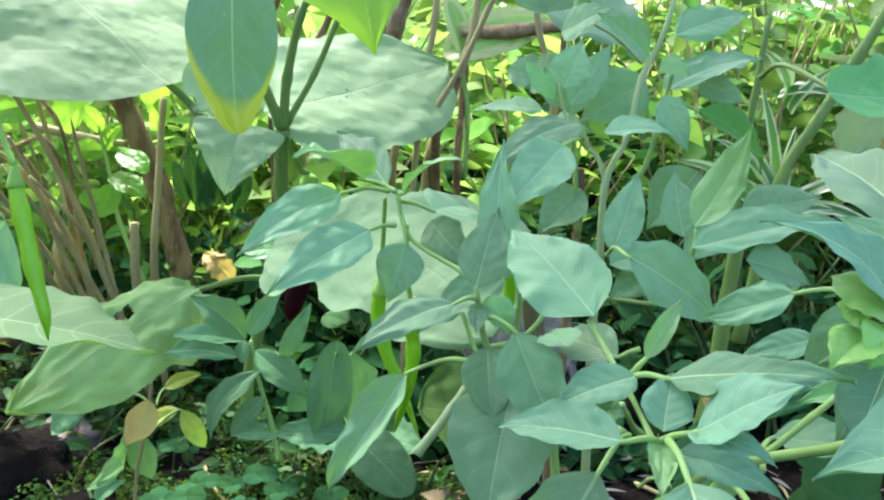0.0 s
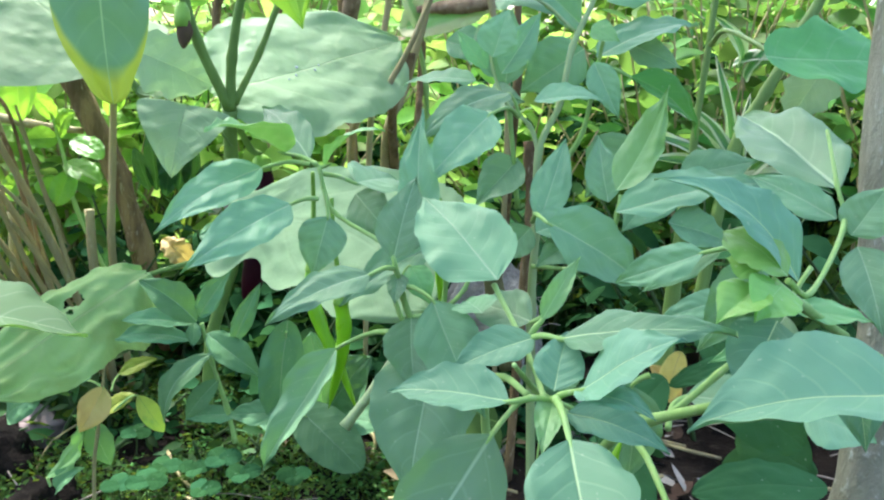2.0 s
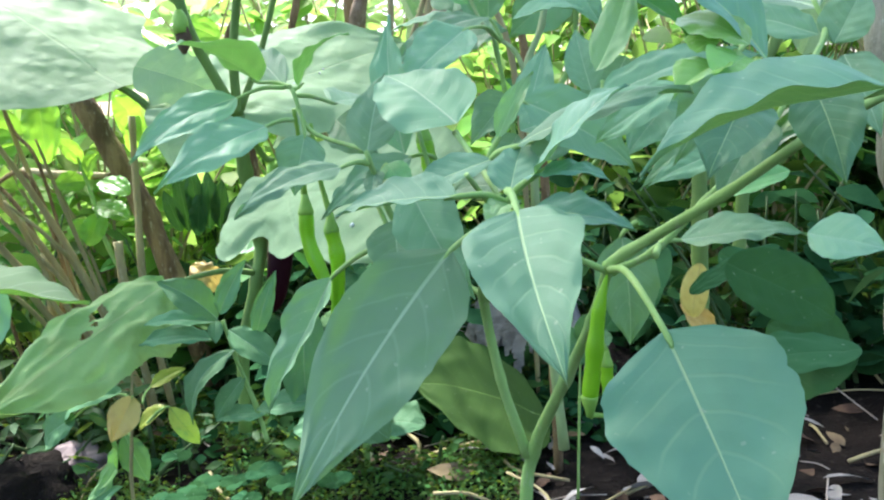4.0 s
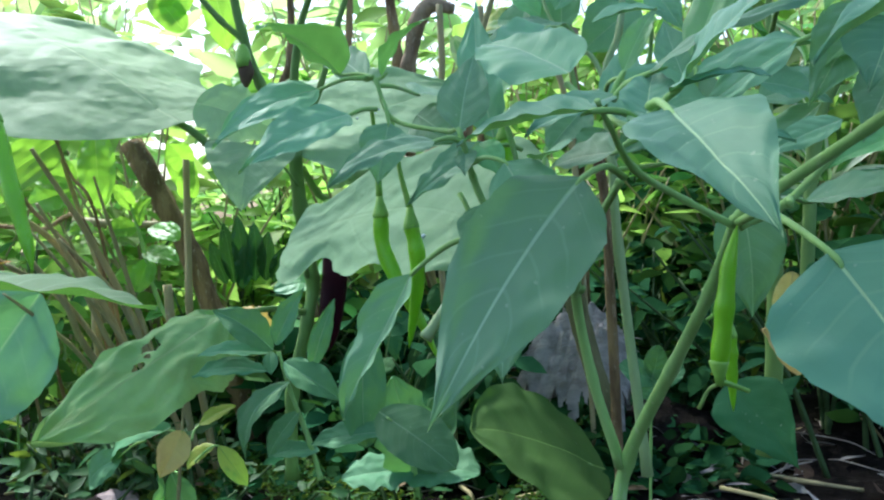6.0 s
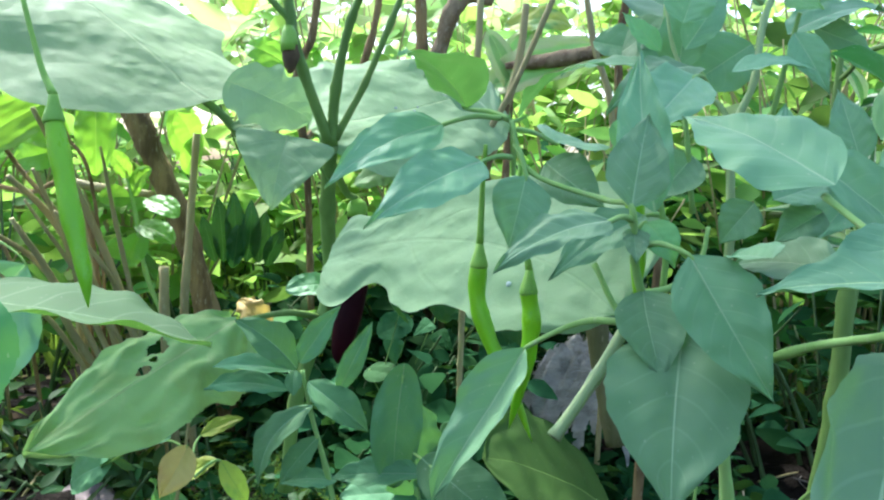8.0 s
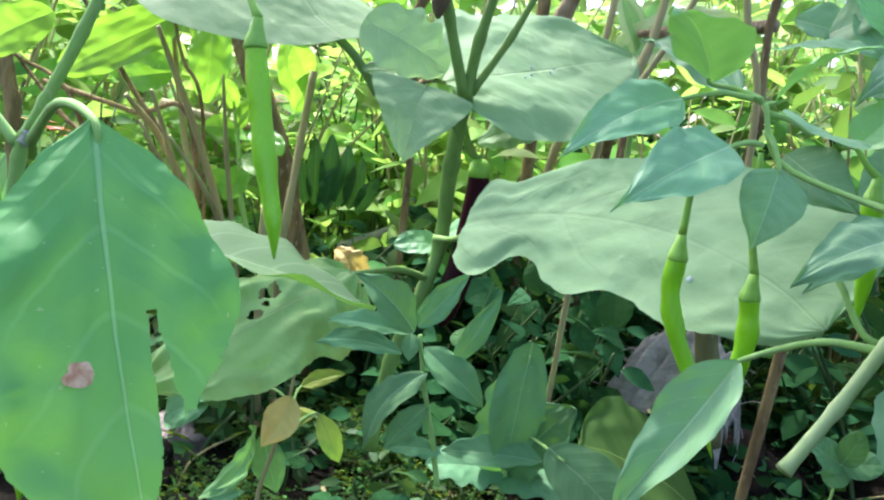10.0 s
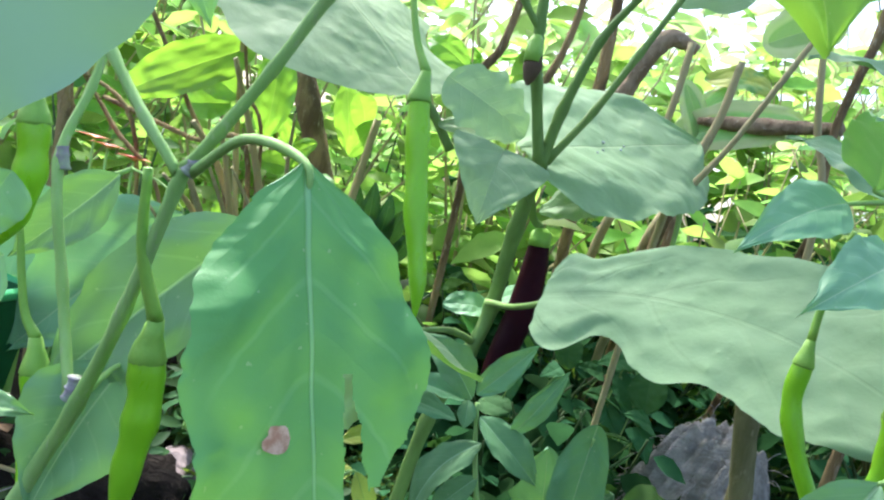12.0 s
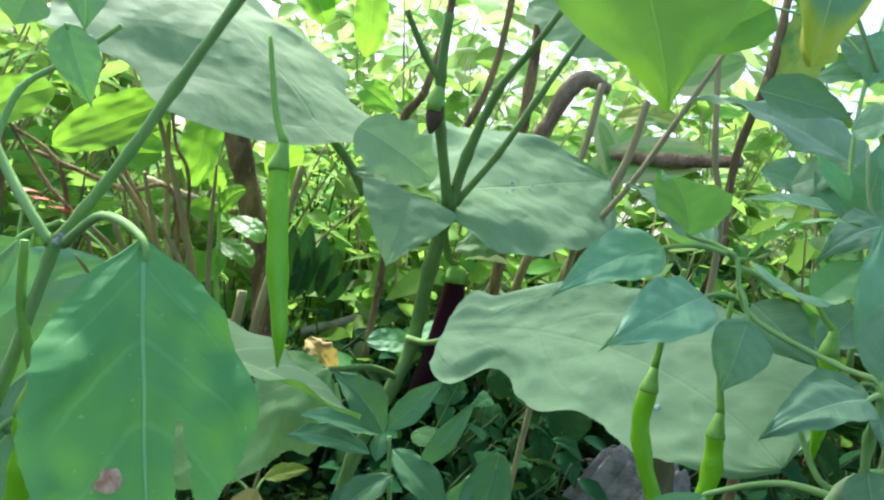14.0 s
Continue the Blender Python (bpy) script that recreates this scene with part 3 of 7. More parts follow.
def chili(owner, pedicel, body, r):
    """A hanging chili: bumpy tapering pod with its calyx and stalk."""
    line, where = spline(body, 8)
    o = root_of(owner)
    top = where[-1]
    rr = []
    for w in where:
        t = w / top
        r_here = r * (0.92 + 0.10 * math.sin(min(1, t * 2.2) * math.pi / 2)) * (1 - t ** 3.2) ** 0.8
        rr.append(max(r_here * (1 + 0.07 * math.sin(t * 21 + body[0][0] * 90)), r * 0.05))
    verts, faces = tube_data([p - o for p in line], rr, 14, 0.08, seed=body[0][0] * 91)
    pod = mesh_object("chili_pod", verts, faces, POD, owner, "glossy bright green chili pod")
    d = (line[1] - line[0]).normalized()
    back = (Vector(pedicel[-1]) - line[0]).normalized()
    cap = [line[0] + back * r * 2.2, line[0] + back * r * 1.3, line[0] + back * r * 0.5, line[0] + d * r * 0.2, line[0] + d * r * 0.45]
    verts, faces = tube_data([p - o for p in cap], [r * 0.44, r * 0.58, r * 0.86, r * 1.04, r * 0.95], 14, 0.05)
    mesh_object("calyx", verts, faces, CALYX, pod)
    ps = [Vector(p) for p in pedicel[:-1]] + [cap[0] - back * r * 0.1]
    tl, tw = spline(ps)
    verts, faces = tube_data([p - o for p in tl], [r * (0.26 + 0.18 * (w / tw[-1]) ** 2) for w in tw], 8, 0.05)
    mesh_object("pod_stalk", verts, faces, CALYX, pod)
    return pod


def cane(name, points, radii, material, label, category, group=""):
    """A bare woody stem standing by itself."""
    base = Vector(points[0])
    line, where = spline(points, 7)
    rr = []
    for w in where:
        f = w if len(points) > 2 else w * (len(radii) - 1)
        i = min(int(f), len(radii) - 2)
        r = radii[i] + (radii[i + 1] - radii[i]) * (f - i)
        rr.append(r * (1 + 0.10 * noise.noise((w * 4.0, base.x * 50, 0))))
    verts, faces = tube_data([p - base for p in line], rr, 12, 0.28 if material is BARK else 0.10, seed=base.x * 53)
    ob = mesh_object(name, verts, faces, material)
    ob.location = base
    return tagged(ob, label, category, group)


def eggplant_fruit(owner, pedicel, body, r):
    """A long dark purple eggplant under its green cap."""
    o = root_of(owner)
    line, where = spline(body, 8)
    rr = [max(r * (0.62 + 0.38 * math.sin(min(1, w / where[-1] * 1.6) * math.pi / 2)) * (1 - (w / where[-1]) ** 5) ** 0.5, r * 0.06) for w in where]
    verts, faces = tube_data([p - o for p in line], rr, 18, 0.02)
    fruit = mesh_object("fruit", verts, faces, PURPLE, owner, "long glossy dark purple eggplant")
    d = (line[1] - line[0]).normalized()
    cap = [line[0] - d * r * 0.7, line[0] - d * r * 0.4, line[0], line[0] + d * r * 0.5]
    verts, faces = tube_data([p - o for p in cap], [r * 0.3, r * 0.62, r * 0.72, r * 0.74], 10, 0.2)
    mesh_object("cap", verts, faces, CALYX, fruit, "pale green cap")
    ps = [Vector(p) for p in pedicel] + [cap[0]]
    tl, tw = spline(ps)
    verts, faces = tube_data([p - o for p in tl], [r * 0.26] * len(tl), 8, 0.05)
    mesh_object("fruit_stalk", verts, faces, EGG_STEM, fruit)


def withered_flower(owner, a, b):
    """A spent flower: green cup, brown shrivelled petals."""
    o = root_of(owner)
    a, b = Vector(a), Vector(b)
    r = (b - a).length
    verts, faces = tube_data([a.lerp(b, t) - o for t in (-0.1, 0.05, 0.25, 0.5)], [r * 0.10, r * 0.17, r * 0.2, r * 0.19], 10, 0.1)
    cup = mesh_object("flower_cup", verts, faces, CALYX, owner)
    verts, faces = tube_data([a.lerp(b, t) - o for t in (0.35, 0.6, 0.85, 1.0)], [r * 0.16, r * 0.2, r * 0.13, r * 0.04], 10, 0.5)
    mesh_object("withered_petals", verts, faces, LITTER, cup, "shrivelled brown petals")


def scar(blade, place, size):
    """A dead pale spot with an uneven rim, lying on a leaf where it comes nearest to the place."""
    m = blade.matrix_basis
    at = m.inverted() @ (Vector(place) - root_of(blade.parent))
    v = min(blade.data.vertices, key=lambda q: (q.co - at).length)
    n = v.normal if v.normal.z > 0 else -v.normal
    a = n.cross(Vector((0, 1, 0))).normalized()
    b = n.cross(a)
    spot = []
    for k in range(24):
        t = 2 * math.pi * k / 24
        r = size * (1 + 0.5 * noise.noise((math.cos(t) * 1.4, math.sin(t) * 1.4, 1.0)))
        spot.append(v.co + n * 0.0007 + a * (math.cos(t) * r) + b * (math.sin(t) * r * 0.8))
    spot.append(v.co + n * 0.0010)
    ob = mesh_object("dead_spot", spot, [(24, k, (k + 1) % 24) for k in range(24)], SCAR, blade, "pale pinkish dead spot")
    return ob


def water_drop(blade, u, v, size):
    """A bead of water lying on a leaf at the share u of its length and v of its half width."""
    spots = blade.data.attributes["blade"].data
    k = min(range(len(spots)), key=lambda i: (spots[i].vector.x - u) ** 2 + (spots[i].vector.y - v) ** 2)
    vert = blade.data.vertices[k]
    n = vert.normal
    bm = bmesh.new()
    bmesh.ops.create_uvsphere(bm, u_segments=10, v_segments=7, radius=size)
    for q in bm.verts:
        q.co.z *= 0.6
    me = bpy.data.meshes.new("water_drop")
    bm.to_mesh(me)
    bm.free()
    me.polygons.foreach_set("use_smooth", [True] * len(me.polygons))
    me.materials.append(WATER)
    ob = new("water_drop", me)
    ob.parent = blade
    ob.matrix_basis = Matrix.LocRotScale(vert.co + n * size * 0.35, n.to_track_quat("Z", "Y"), None)


# ---- ground ----
GROUND = -0.01


def ground_height(x, y):
    d = math.hypot(x, y - 0.6)
    near = max(0.0, 1 - d / 6)
    return GROUND + near * (0.022 * noise.noise((x * 4, y * 4, 2.0)) + 0.008 * noise.noise((x * 19, y * 19, 5.0)) + 0.003 * noise.noise((x * 60, y * 60, 7.0)))


def build_ground():
    axis_x = sorted({*np.round(np.linspace(-1.4, 1.2, 200), 4), -60, -30, -15, -8, -5, -3.5, -2.5, -1.9, 1.6, 2.2, 3, 5, 8, 15, 30, 60})
    axis_y = sorted({*np.round(np.linspace(-0.5, 2.2, 200), 4), -60, -30, -15, -6, -3, -1.5, -0.9, 2.6, 3.2, 4, 6, 9, 15, 30, 60, 200})
    verts = [(x, y, ground_height(x, y)) for y in axis_y for x in axis_x]
    w = len(axis_x)
    faces = [(j * w + i, j * w + i + 1, (j + 1) * w + i + 1, (j + 1) * w + i) for j in range(len(axis_y) - 1) for i in range(w - 1)]
    tagged(mesh_object("ground", verts, faces, SOIL), "dark moist garden soil with mossy patches", "soil", kind="structure")


build_ground()


def blades(parts):
    """Vertices and faces of many small leaves, each a folded pointed blade: place, axis, normal, length, width, droop."""
    verts, faces = [], []
    cuts = ((0.0, 0.06), (0.2, 0.75), (0.45, 1.0), (0.75, 0.62), (1.0, 0.03))
    for p, ax, n, s, w, droop in parts:
        n = (n - ax * n.dot(ax)).normalized()
        sd = ax.cross(n)
        k = len(verts)
        for u, h in cuts:
            c = p + ax * (u * s) - n * (droop * s * u * u)
            verts += [c - sd * (w * h) + n * (0.2 * w * h), c, c + sd * (w * h) + n * (0.2 * w * h)]
        for i in range(len(cuts) - 1):
            b = k + 3 * i
            faces += [(b, b + 1, b + 4, b + 3), (b + 1, b + 2, b + 5, b + 4)]
    return verts, faces


def scatter(name, spots, size, material, label, category, seed=1, tilt=0.8, aspect=0.55, rise=0.5):
    """Many small leaves over the ground in one mesh."""
    rng = random.Random(seed)
    parts = []
    for p in spots:
        s = size * rng.uniform(0.55, 1.4)
        a = rng.uniform(0, 2 * math.pi)
        ax = Vector((math.cos(a), math.sin(a), rng.uniform(-0.5, 0.6) * rise * 2)).normalized()
        n = Vector((rng.gauss(0, tilt), rng.gauss(0, tilt), 1))
        parts.append((Vector(p), ax, n, s, s * aspect * 0.5, rng.uniform(0.0, 0.3)))
    verts, faces = blades(parts)
    return tagged(mesh_object(name, verts, faces, material), label, category, kind="stuff")


# ---- the plants ----
front_chili = plant("chili_plant", (0.035, 0.370, 0.150), "green chili plant with broad drooping leaves and hanging pods", "plant", "chili plants")
stem(front_chili, "stem", [(0.0280, 0.3700, -0.0240), (0.0350, 0.3700, 0.1270), (0.0410, 0.3670, 0.1690), (0.0580, 0.3250, 0.2190), (0.0680, 0.2900, 0.2520), (0.0730, 0.2670, 0.2760)], [0.0035, 0.0033, 0.0030, 0.0024, 0.0021, 0.0018], STEM)
stem(front_chili, "branch", [(0.0730, 0.2670, 0.2760), (0.0780, 0.2620, 0.2810), (0.1040, 0.2420, 0.3000), (0.1240, 0.2290, 0.3160), (0.1430, 0.2120, 0.3290)], [0.0019, 0.0019, 0.0016, 0.0014, 0.0012], STEM)
stem(front_chili, "branch", [(0.0740, 0.2670, 0.2740), (0.0880, 0.2700, 0.2800), (0.1050, 0.2750, 0.2950), (0.1230, 0.2850, 0.3100), (0.1400, 0.3000, 0.3300)], [0.0013, 0.0013, 0.0012, 0.0011, 0.0009], STEM)
stem(front_chili, "branch", [(0.0730, 0.2670, 0.2740), (0.0580, 0.2600, 0.2830), (0.0430, 0.2500, 0.2930), (0.0360, 0.2350, 0.3050), (0.0330, 0.2280, 0.3110)], [0.0012, 0.0010, 0.0011, 0.0008, 0.0007], STEM)
stem(front_chili, "branch", [(0.0380, 0.3670, 0.1670), (0.0280, 0.3600, 0.2080), (0.0230, 0.3530, 0.2490), (0.0310, 0.3100, 0.2730), (0.0390, 0.2550, 0.2900)], [0.0025, 0.0022, 0.0022, 0.0015, 0.0011], STEM)
stem(front_chili, "branch", [(0.026, 0.353, 0.247), (0.016, 0.360, 0.251), (0.003, 0.365, 0.256)], [0.0016, 0.0014, 0.0013], STEM)
stem(front_chili, "branch", [(0.002, 0.370, 0.257), (-0.010, 0.342, 0.282), (-0.015, 0.335, 0.297), (-0.018, 0.326, 0.315), (-0.026, 0.345, 0.317), (-0.053, 0.365, 0.326), (-0.061, 0.370, 0.345)], [0.0022, 0.0016, 0.0014, 0.0009, 0.0010, 0.0010, 0.0010], STEM)
stem(front_chili, "branch", [(-0.011, 0.342, 0.284), (0.002, 0.350, 0.287), (0.011, 0.355, 0.296), (0.014, 0.360, 0.308)], [0.0014, 0.0012, 0.0010, 0.0008], STEM)
stem(front_chili, "branch", [(0.0430, 0.2220, 0.3020), (0.0370, 0.2500, 0.3080), (0.0250, 0.2740, 0.3220)], [0.0009, 0.0009, 0.0009], STEM)
stem(front_chili, "cut_branch", [(-0.007, 0.355, 0.280), (-0.012, 0.352, 0.275), (-0.025, 0.345, 0.252), (-0.039, 0.335, 0.232)], [0.0016, 0.0023, 0.0022, 0.0024], STEM_PALE)
leaf(front_chili, "chili", (-0.0880, 0.3700, 0.3430), (-0.1240, 0.3310, 0.3180), 0.022, (0.233, -0.728, 0.645), arch=0.08, stalk=(-0.065, 0.370, 0.346))
leaf(front_chili, "chili", (-0.0710, 0.3580, 0.3290), (-0.1060, 0.3150, 0.3050), 0.024, (0.181, -0.779, 0.600), arch=0.10, stalk=(-0.060, 0.365, 0.331))
leaf(front_chili, "chili", (-0.0790, 0.3760, 0.3500), (-0.0990, 0.3280, 0.3650), 0.028, (-0.141, -0.397, 0.907), arch=0.10, mat=CHILI_FRESH, stalk=(-0.062, 0.370, 0.346))
leaf(front_chili, "chili", (-0.068, 0.380, 0.347), (-0.104, 0.420, 0.368), 0.019, (-0.094, -0.517, 0.851), arch=0.08, stalk=(-0.061, 0.370, 0.345))
leaf(front_chili, "chili", (-0.058, 0.370, 0.346), (-0.0280, 0.3520, 0.3660), 0.013, (0.029, -0.309, 0.951), arch=0.15, mat=CHILI_FRESH, stalk=(-0.061, 0.370, 0.344))
leaf(front_chili, "chili", (-0.054, 0.360, 0.324), (-0.059, 0.352, 0.297), 0.022, (0.150, -0.956, 0.252), stalk=(-0.059, 0.370, 0.336))
leaf(front_chili, "chili", (-0.044, 0.375, 0.338), (-0.026, 0.400, 0.336), 0.033, (0.302, -0.122, 0.945), arch=0.10, stalk=(-0.059, 0.370, 0.342))
leaf(front_chili, "chili", (-0.026, 0.314, 0.311), (-0.0610, 0.2870, 0.2960), 0.019, (-0.183, -0.603, 0.777), arch=0.10, stalk=(-0.018, 0.326, 0.311))
leaf(front_chili, "chili", (-0.018, 0.326, 0.315), (-0.012, 0.345, 0.348), 0.021, (0.093, -0.866, 0.492), arch=0.05, stalk=(-0.017, 0.328, 0.309))
leaf(front_chili, "chili", (0.0260, 0.2700, 0.3250), (-0.0060, 0.3130, 0.3450), 0.034, (-0.205, -0.423, 0.883))
leaf(front_chili, "chili", (-0.016, 0.330, 0.308), (-0.016, 0.320, 0.297), 0.009, (0.114, -0.734, 0.669), arch=0.05)
leaf(front_chili, "chili", (-0.012, 0.335, 0.310), (-0.002, 0.330, 0.295), 0.013, (0.153, -0.896, 0.416), arch=0.20, mat=CHILI_FRESH, stalk=(-0.015, 0.335, 0.305))
leaf(front_chili, "chili", (-0.011, 0.338, 0.286), (-0.005, 0.318, 0.258), 0.024, (0.068, -0.808, 0.585), arch=0.05)
leaf(front_chili, "chili", (0.000, 0.317, 0.301), (0.025, 0.300, 0.259), 0.026, (-0.090, -0.939, 0.331), arch=0.08, stalk=(-0.015, 0.330, 0.302))
leaf(front_chili, "chili", (0.002, 0.330, 0.275), (-0.004, 0.295, 0.222), 0.045, (-0.157, -0.816, 0.557), arch=0.05, stalk=(-0.007, 0.350, 0.280))
leaf(front_chili, "chili", (-0.051, 0.371, 0.256), (-0.086, 0.360, 0.192), 0.025, (-0.466, -0.794, 0.390), arch=0.05, fold=0.50, stalk=(-0.012, 0.352, 0.272), stalk_r=0.0013)
leaf(front_chili, "chili", (0.016, 0.420, 0.371), (-0.013, 0.370, 0.339), 0.028, (0.196, -0.602, 0.774), stalk=(0.030, 0.460, 0.367))
leaf(front_chili, "chili", (0.024, 0.460, 0.380), (-0.022, 0.410, 0.354), 0.024, (-0.003, -0.462, 0.887), arch=0.10, stalk=(0.031, 0.460, 0.367))
leaf(front_chili, "chili", (0.0280, 0.2220, 0.2910), (-0.0050, 0.1680, 0.2420), 0.030, (0.317, -0.737, 0.597), arch=0.05, fold=0.10, stalk=(0.0400, 0.2510, 0.2910))
leaf(front_chili, "chili", (0.0480, 0.1970, 0.3040), (0.0580, 0.1440, 0.2790), 0.026, (-0.149, -0.429, 0.891), fold=0.10, stalk=(0.0450, 0.2150, 0.3070), mat=CHILI_BLUE)
leaf(front_chili, "chili", (0.0830, 0.2090, 0.2700), (0.0980, 0.1650, 0.2290), 0.044, (-0.213, -0.704, 0.678), arch=0.04, fold=0.08, stalk=(0.0730, 0.2680, 0.2750), stalk_r=0.0011, mat=CHILI_BLUE)
leaf(front_chili, "chili", (0.0320, 0.2110, 0.3070), (-0.0040, 0.2220, 0.3020), 0.020, (-0.290, -0.257, 0.922), stalk=(0.044, 0.222, 0.303), mat=CHILI_BLUE)
leaf(front_chili, "chili", (0.049, 0.222, 0.300), (0.077, 0.210, 0.296), 0.016, (-0.000, -0.375, 0.927), arch=0.08, stalk=(0.044, 0.222, 0.303), mat=CHILI_BLUE)
leaf(front_chili, "chili", (0.052, 0.214, 0.311), (0.0745, 0.2025, 0.3324), 0.024, (-0.199, -0.380, 0.903), arch=0.07, stalk=(0.044, 0.222, 0.303), mat=CHILI_BLUE)
leaf(front_chili, "chili", (0.0470, 0.2350, 0.3180), (0.0920, 0.2160, 0.3300), 0.020, (0.015, -0.338, 0.941), arch=0.07, stalk=(0.038, 0.247, 0.313), mat=CHILI_BLUE)
leaf(front_chili, "chili", (0.039, 0.245, 0.314), (0.013, 0.235, 0.304), 0.016, (-0.168, -0.442, 0.881), mat=CHILI_BLUE)
leaf(front_chili, "chili", (0.045, 0.223, 0.306), (0.049, 0.240, 0.319), 0.015, (-0.071, -0.612, 0.787), arch=0.05, mat=CHILI_BLUE)
leaf(front_chili, "chili", (0.045, 0.222, 0.303), (0.041, 0.195, 0.299), 0.009, (0.025, -0.149, 0.988), arch=0.08, mat=CHILI_FRESH)
leaf(front_chili, "chili", (0.041, 0.245, 0.320), (0.052, 0.255, 0.339), 0.007, (-0.113, -0.856, 0.504), arch=0.12, mat=CHILI_FRESH, stalk=(0.038, 0.247, 0.314))
leaf(front_chili, "chili", (0.021, 0.300, 0.303), (0.013, 0.320, 0.301), 0.018, (-0.408, -0.057, 0.911))
leaf(front_chili, "chili", (0.040, 0.300, 0.301), (0.014, 0.330, 0.297), 0.020, (-0.551, -0.381, 0.742), arch=0.05, stalk=(0.048, 0.300, 0.305))
leaf(front_chili, "chili", (0.050, 0.215, 0.310), (0.070, 0.200, 0.310), 0.013, (-0.131, -0.187, 0.974), arch=0.10, mat=CHILI_BLUE)
leaf(front_chili, "chili", (0.128, 0.190, 0.327), (0.0760, 0.1930, 0.3120), 0.037, (-0.408, -0.214, 0.888), arch=0.12, stalk=(0.145, 0.210, 0.328), mat=CHILI_BLUE)
leaf(front_chili, "chili", (0.112, 0.270, 0.338), (0.093, 0.260, 0.308), 0.019, (-0.119, -0.919, 0.375), stalk=(0.129, 0.300, 0.344))
leaf(front_chili, "chili", (0.120, 0.215, 0.329), (0.123, 0.200, 0.306), 0.016, (-0.324, -0.811, 0.487), stalk=(0.127, 0.210, 0.328), mat=CHILI_BLUE)
leaf(front_chili, "chili", (0.101, 0.300, 0.333), (0.072, 0.318, 0.314), 0.015, (-0.606, -0.690, 0.394), arch=0.08, stalk=(0.120, 0.300, 0.335))
leaf(front_chili, "chili", (0.0990, 0.2900, 0.2800), (0.1380, 0.2800, 0.2820), 0.019, (-0.105, -0.330, 0.938), arch=0.08, stalk=(0.0870, 0.2600, 0.2800))
leaf(front_chili, "chili", (0.1380, 0.2800, 0.2820), (0.1600, 0.2700, 0.2770), 0.028, (0.031, -0.395, 0.918))
leaf(front_chili, "chili", (0.0790, 0.2900, 0.2820), (0.0810, 0.2900, 0.2420), 0.022, (-0.069, -0.998, -0.001), stalk=(0.0850, 0.2900, 0.2870))
leaf(front_chili, "chili", (0.123, 0.330, 0.308), (0.092, 0.330, 0.295), 0.013, (-0.246, -0.747, 0.618))
leaf(front_chili, "chili", (0.138, 0.300, 0.301), (0.108, 0.300, 0.290), 0.012, (-0.243, -0.723, 0.646), mat=CHILI_FRESH)
leaf(front_chili, "chili", (0.0765, 0.372, 0.343), (0.0935, 0.366, 0.391), 0.021, (-0.45, -0.80, 0.40), arch=-0.06, mat=CHILI_FRESH)
leaf(front_chili, "chili", (0.078, 0.376, 0.332), (0.154, 0.400, 0.347), 0.028, (-0.053, -0.393, 0.918), arch=0.08)
leaf(front_chili, "chili", (0.044, 0.392, 0.323), (0.055, 0.420, 0.361), 0.019, (-0.026, -0.799, 0.601), arch=0.05)
leaf(front_chili, "chili", (0.075, 0.385, 0.335), (0.069, 0.400, 0.365), 0.017, (-0.104, -0.901, 0.421), arch=0.05)
leaf(front_chili, "chili", (0.1180, 0.2500, 0.3370), (0.0740, 0.2620, 0.3650), 0.022, (0.30, -0.60, 0.74), arch=0.2, mat=CHILI_BLUE)
leaf(front_chili, "chili", (0.118, 0.260, 0.332), (0.107, 0.250, 0.322), 0.009, (-0.096, -0.662, 0.744), arch=0.08, mat=CHILI_FRESH)
leaf(front_chili, "chili", (0.114, 0.270, 0.330), (0.098, 0.260, 0.319), 0.012, (-0.091, -0.669, 0.738), arch=0.08, mat=CHILI_FRESH)
leaf(front_chili, "chili", (0.121, 0.260, 0.325), (0.147, 0.260, 0.323), 0.013, (0.089, -0.373, 0.923), mat=CHILI_FRESH)
leaf(front_chili, "chili", (0.153, 0.320, 0.357), (0.140, 0.430, 0.377), 0.035, (-0.394, -0.203, 0.896))
leaf(front_chili, "chili", (0.150, 0.310, 0.347), (0.121, 0.330, 0.359), 0.015, (-0.252, -0.728, 0.638))
leaf(front_chili, "chili", (0.123, 0.270, 0.320), (0.104, 0.250, 0.296), 0.017, (-0.192, -0.677, 0.710))
leaf(front_chili, "chili", (0.045, 0.342, 0.332), (0.094, 0.370, 0.298), 0.031, (0.648, -0.649, 0.400), stalk=(0.040, 0.380, 0.324))
leaf(front_chili, "chili", (0.130, 0.380, 0.319), (0.096, 0.400, 0.287), 0.017, (-0.721, -0.541, 0.432))
leaf(front_chili, "chili", (0.101, 0.370, 0.330), (0.135, 0.380, 0.319), 0.021, (0.392, -0.641, 0.660))
leaf(front_chili, "chili", (0.042, 0.380, 0.319), (0.069, 0.400, 0.326), 0.019, (0.183, -0.559, 0.809), arch=0.05)
leaf(front_chili, "chili", (0.040, 0.400, 0.317), (0.027, 0.400, 0.299), 0.018, (-0.332, -0.914, 0.234), arch=0.05)
leaf(front_chili, "chili", (0.064, 0.390, 0.315), (0.043, 0.380, 0.302), 0.017, (-0.017, -0.779, 0.627), arch=0.05)
stem(front_chili, "branch", [(0.1150, 0.2500, 0.3370), (0.1280, 0.2650, 0.3300), (0.1490, 0.3000, 0.3460), (0.1480, 0.3100, 0.3600), (0.1490, 0.3300, 0.3780)], [0.0010, 0.0009, 0.0010, 0.0008, 0.0007], STEM)
stem(front_chili, "branch", [(0.042, 0.400, 0.297), (0.076, 0.390, 0.302), (0.079, 0.380, 0.330), (0.080, 0.383, 0.339)], [0.0011, 0.0011, 0.0011, 0.0008], STEM)
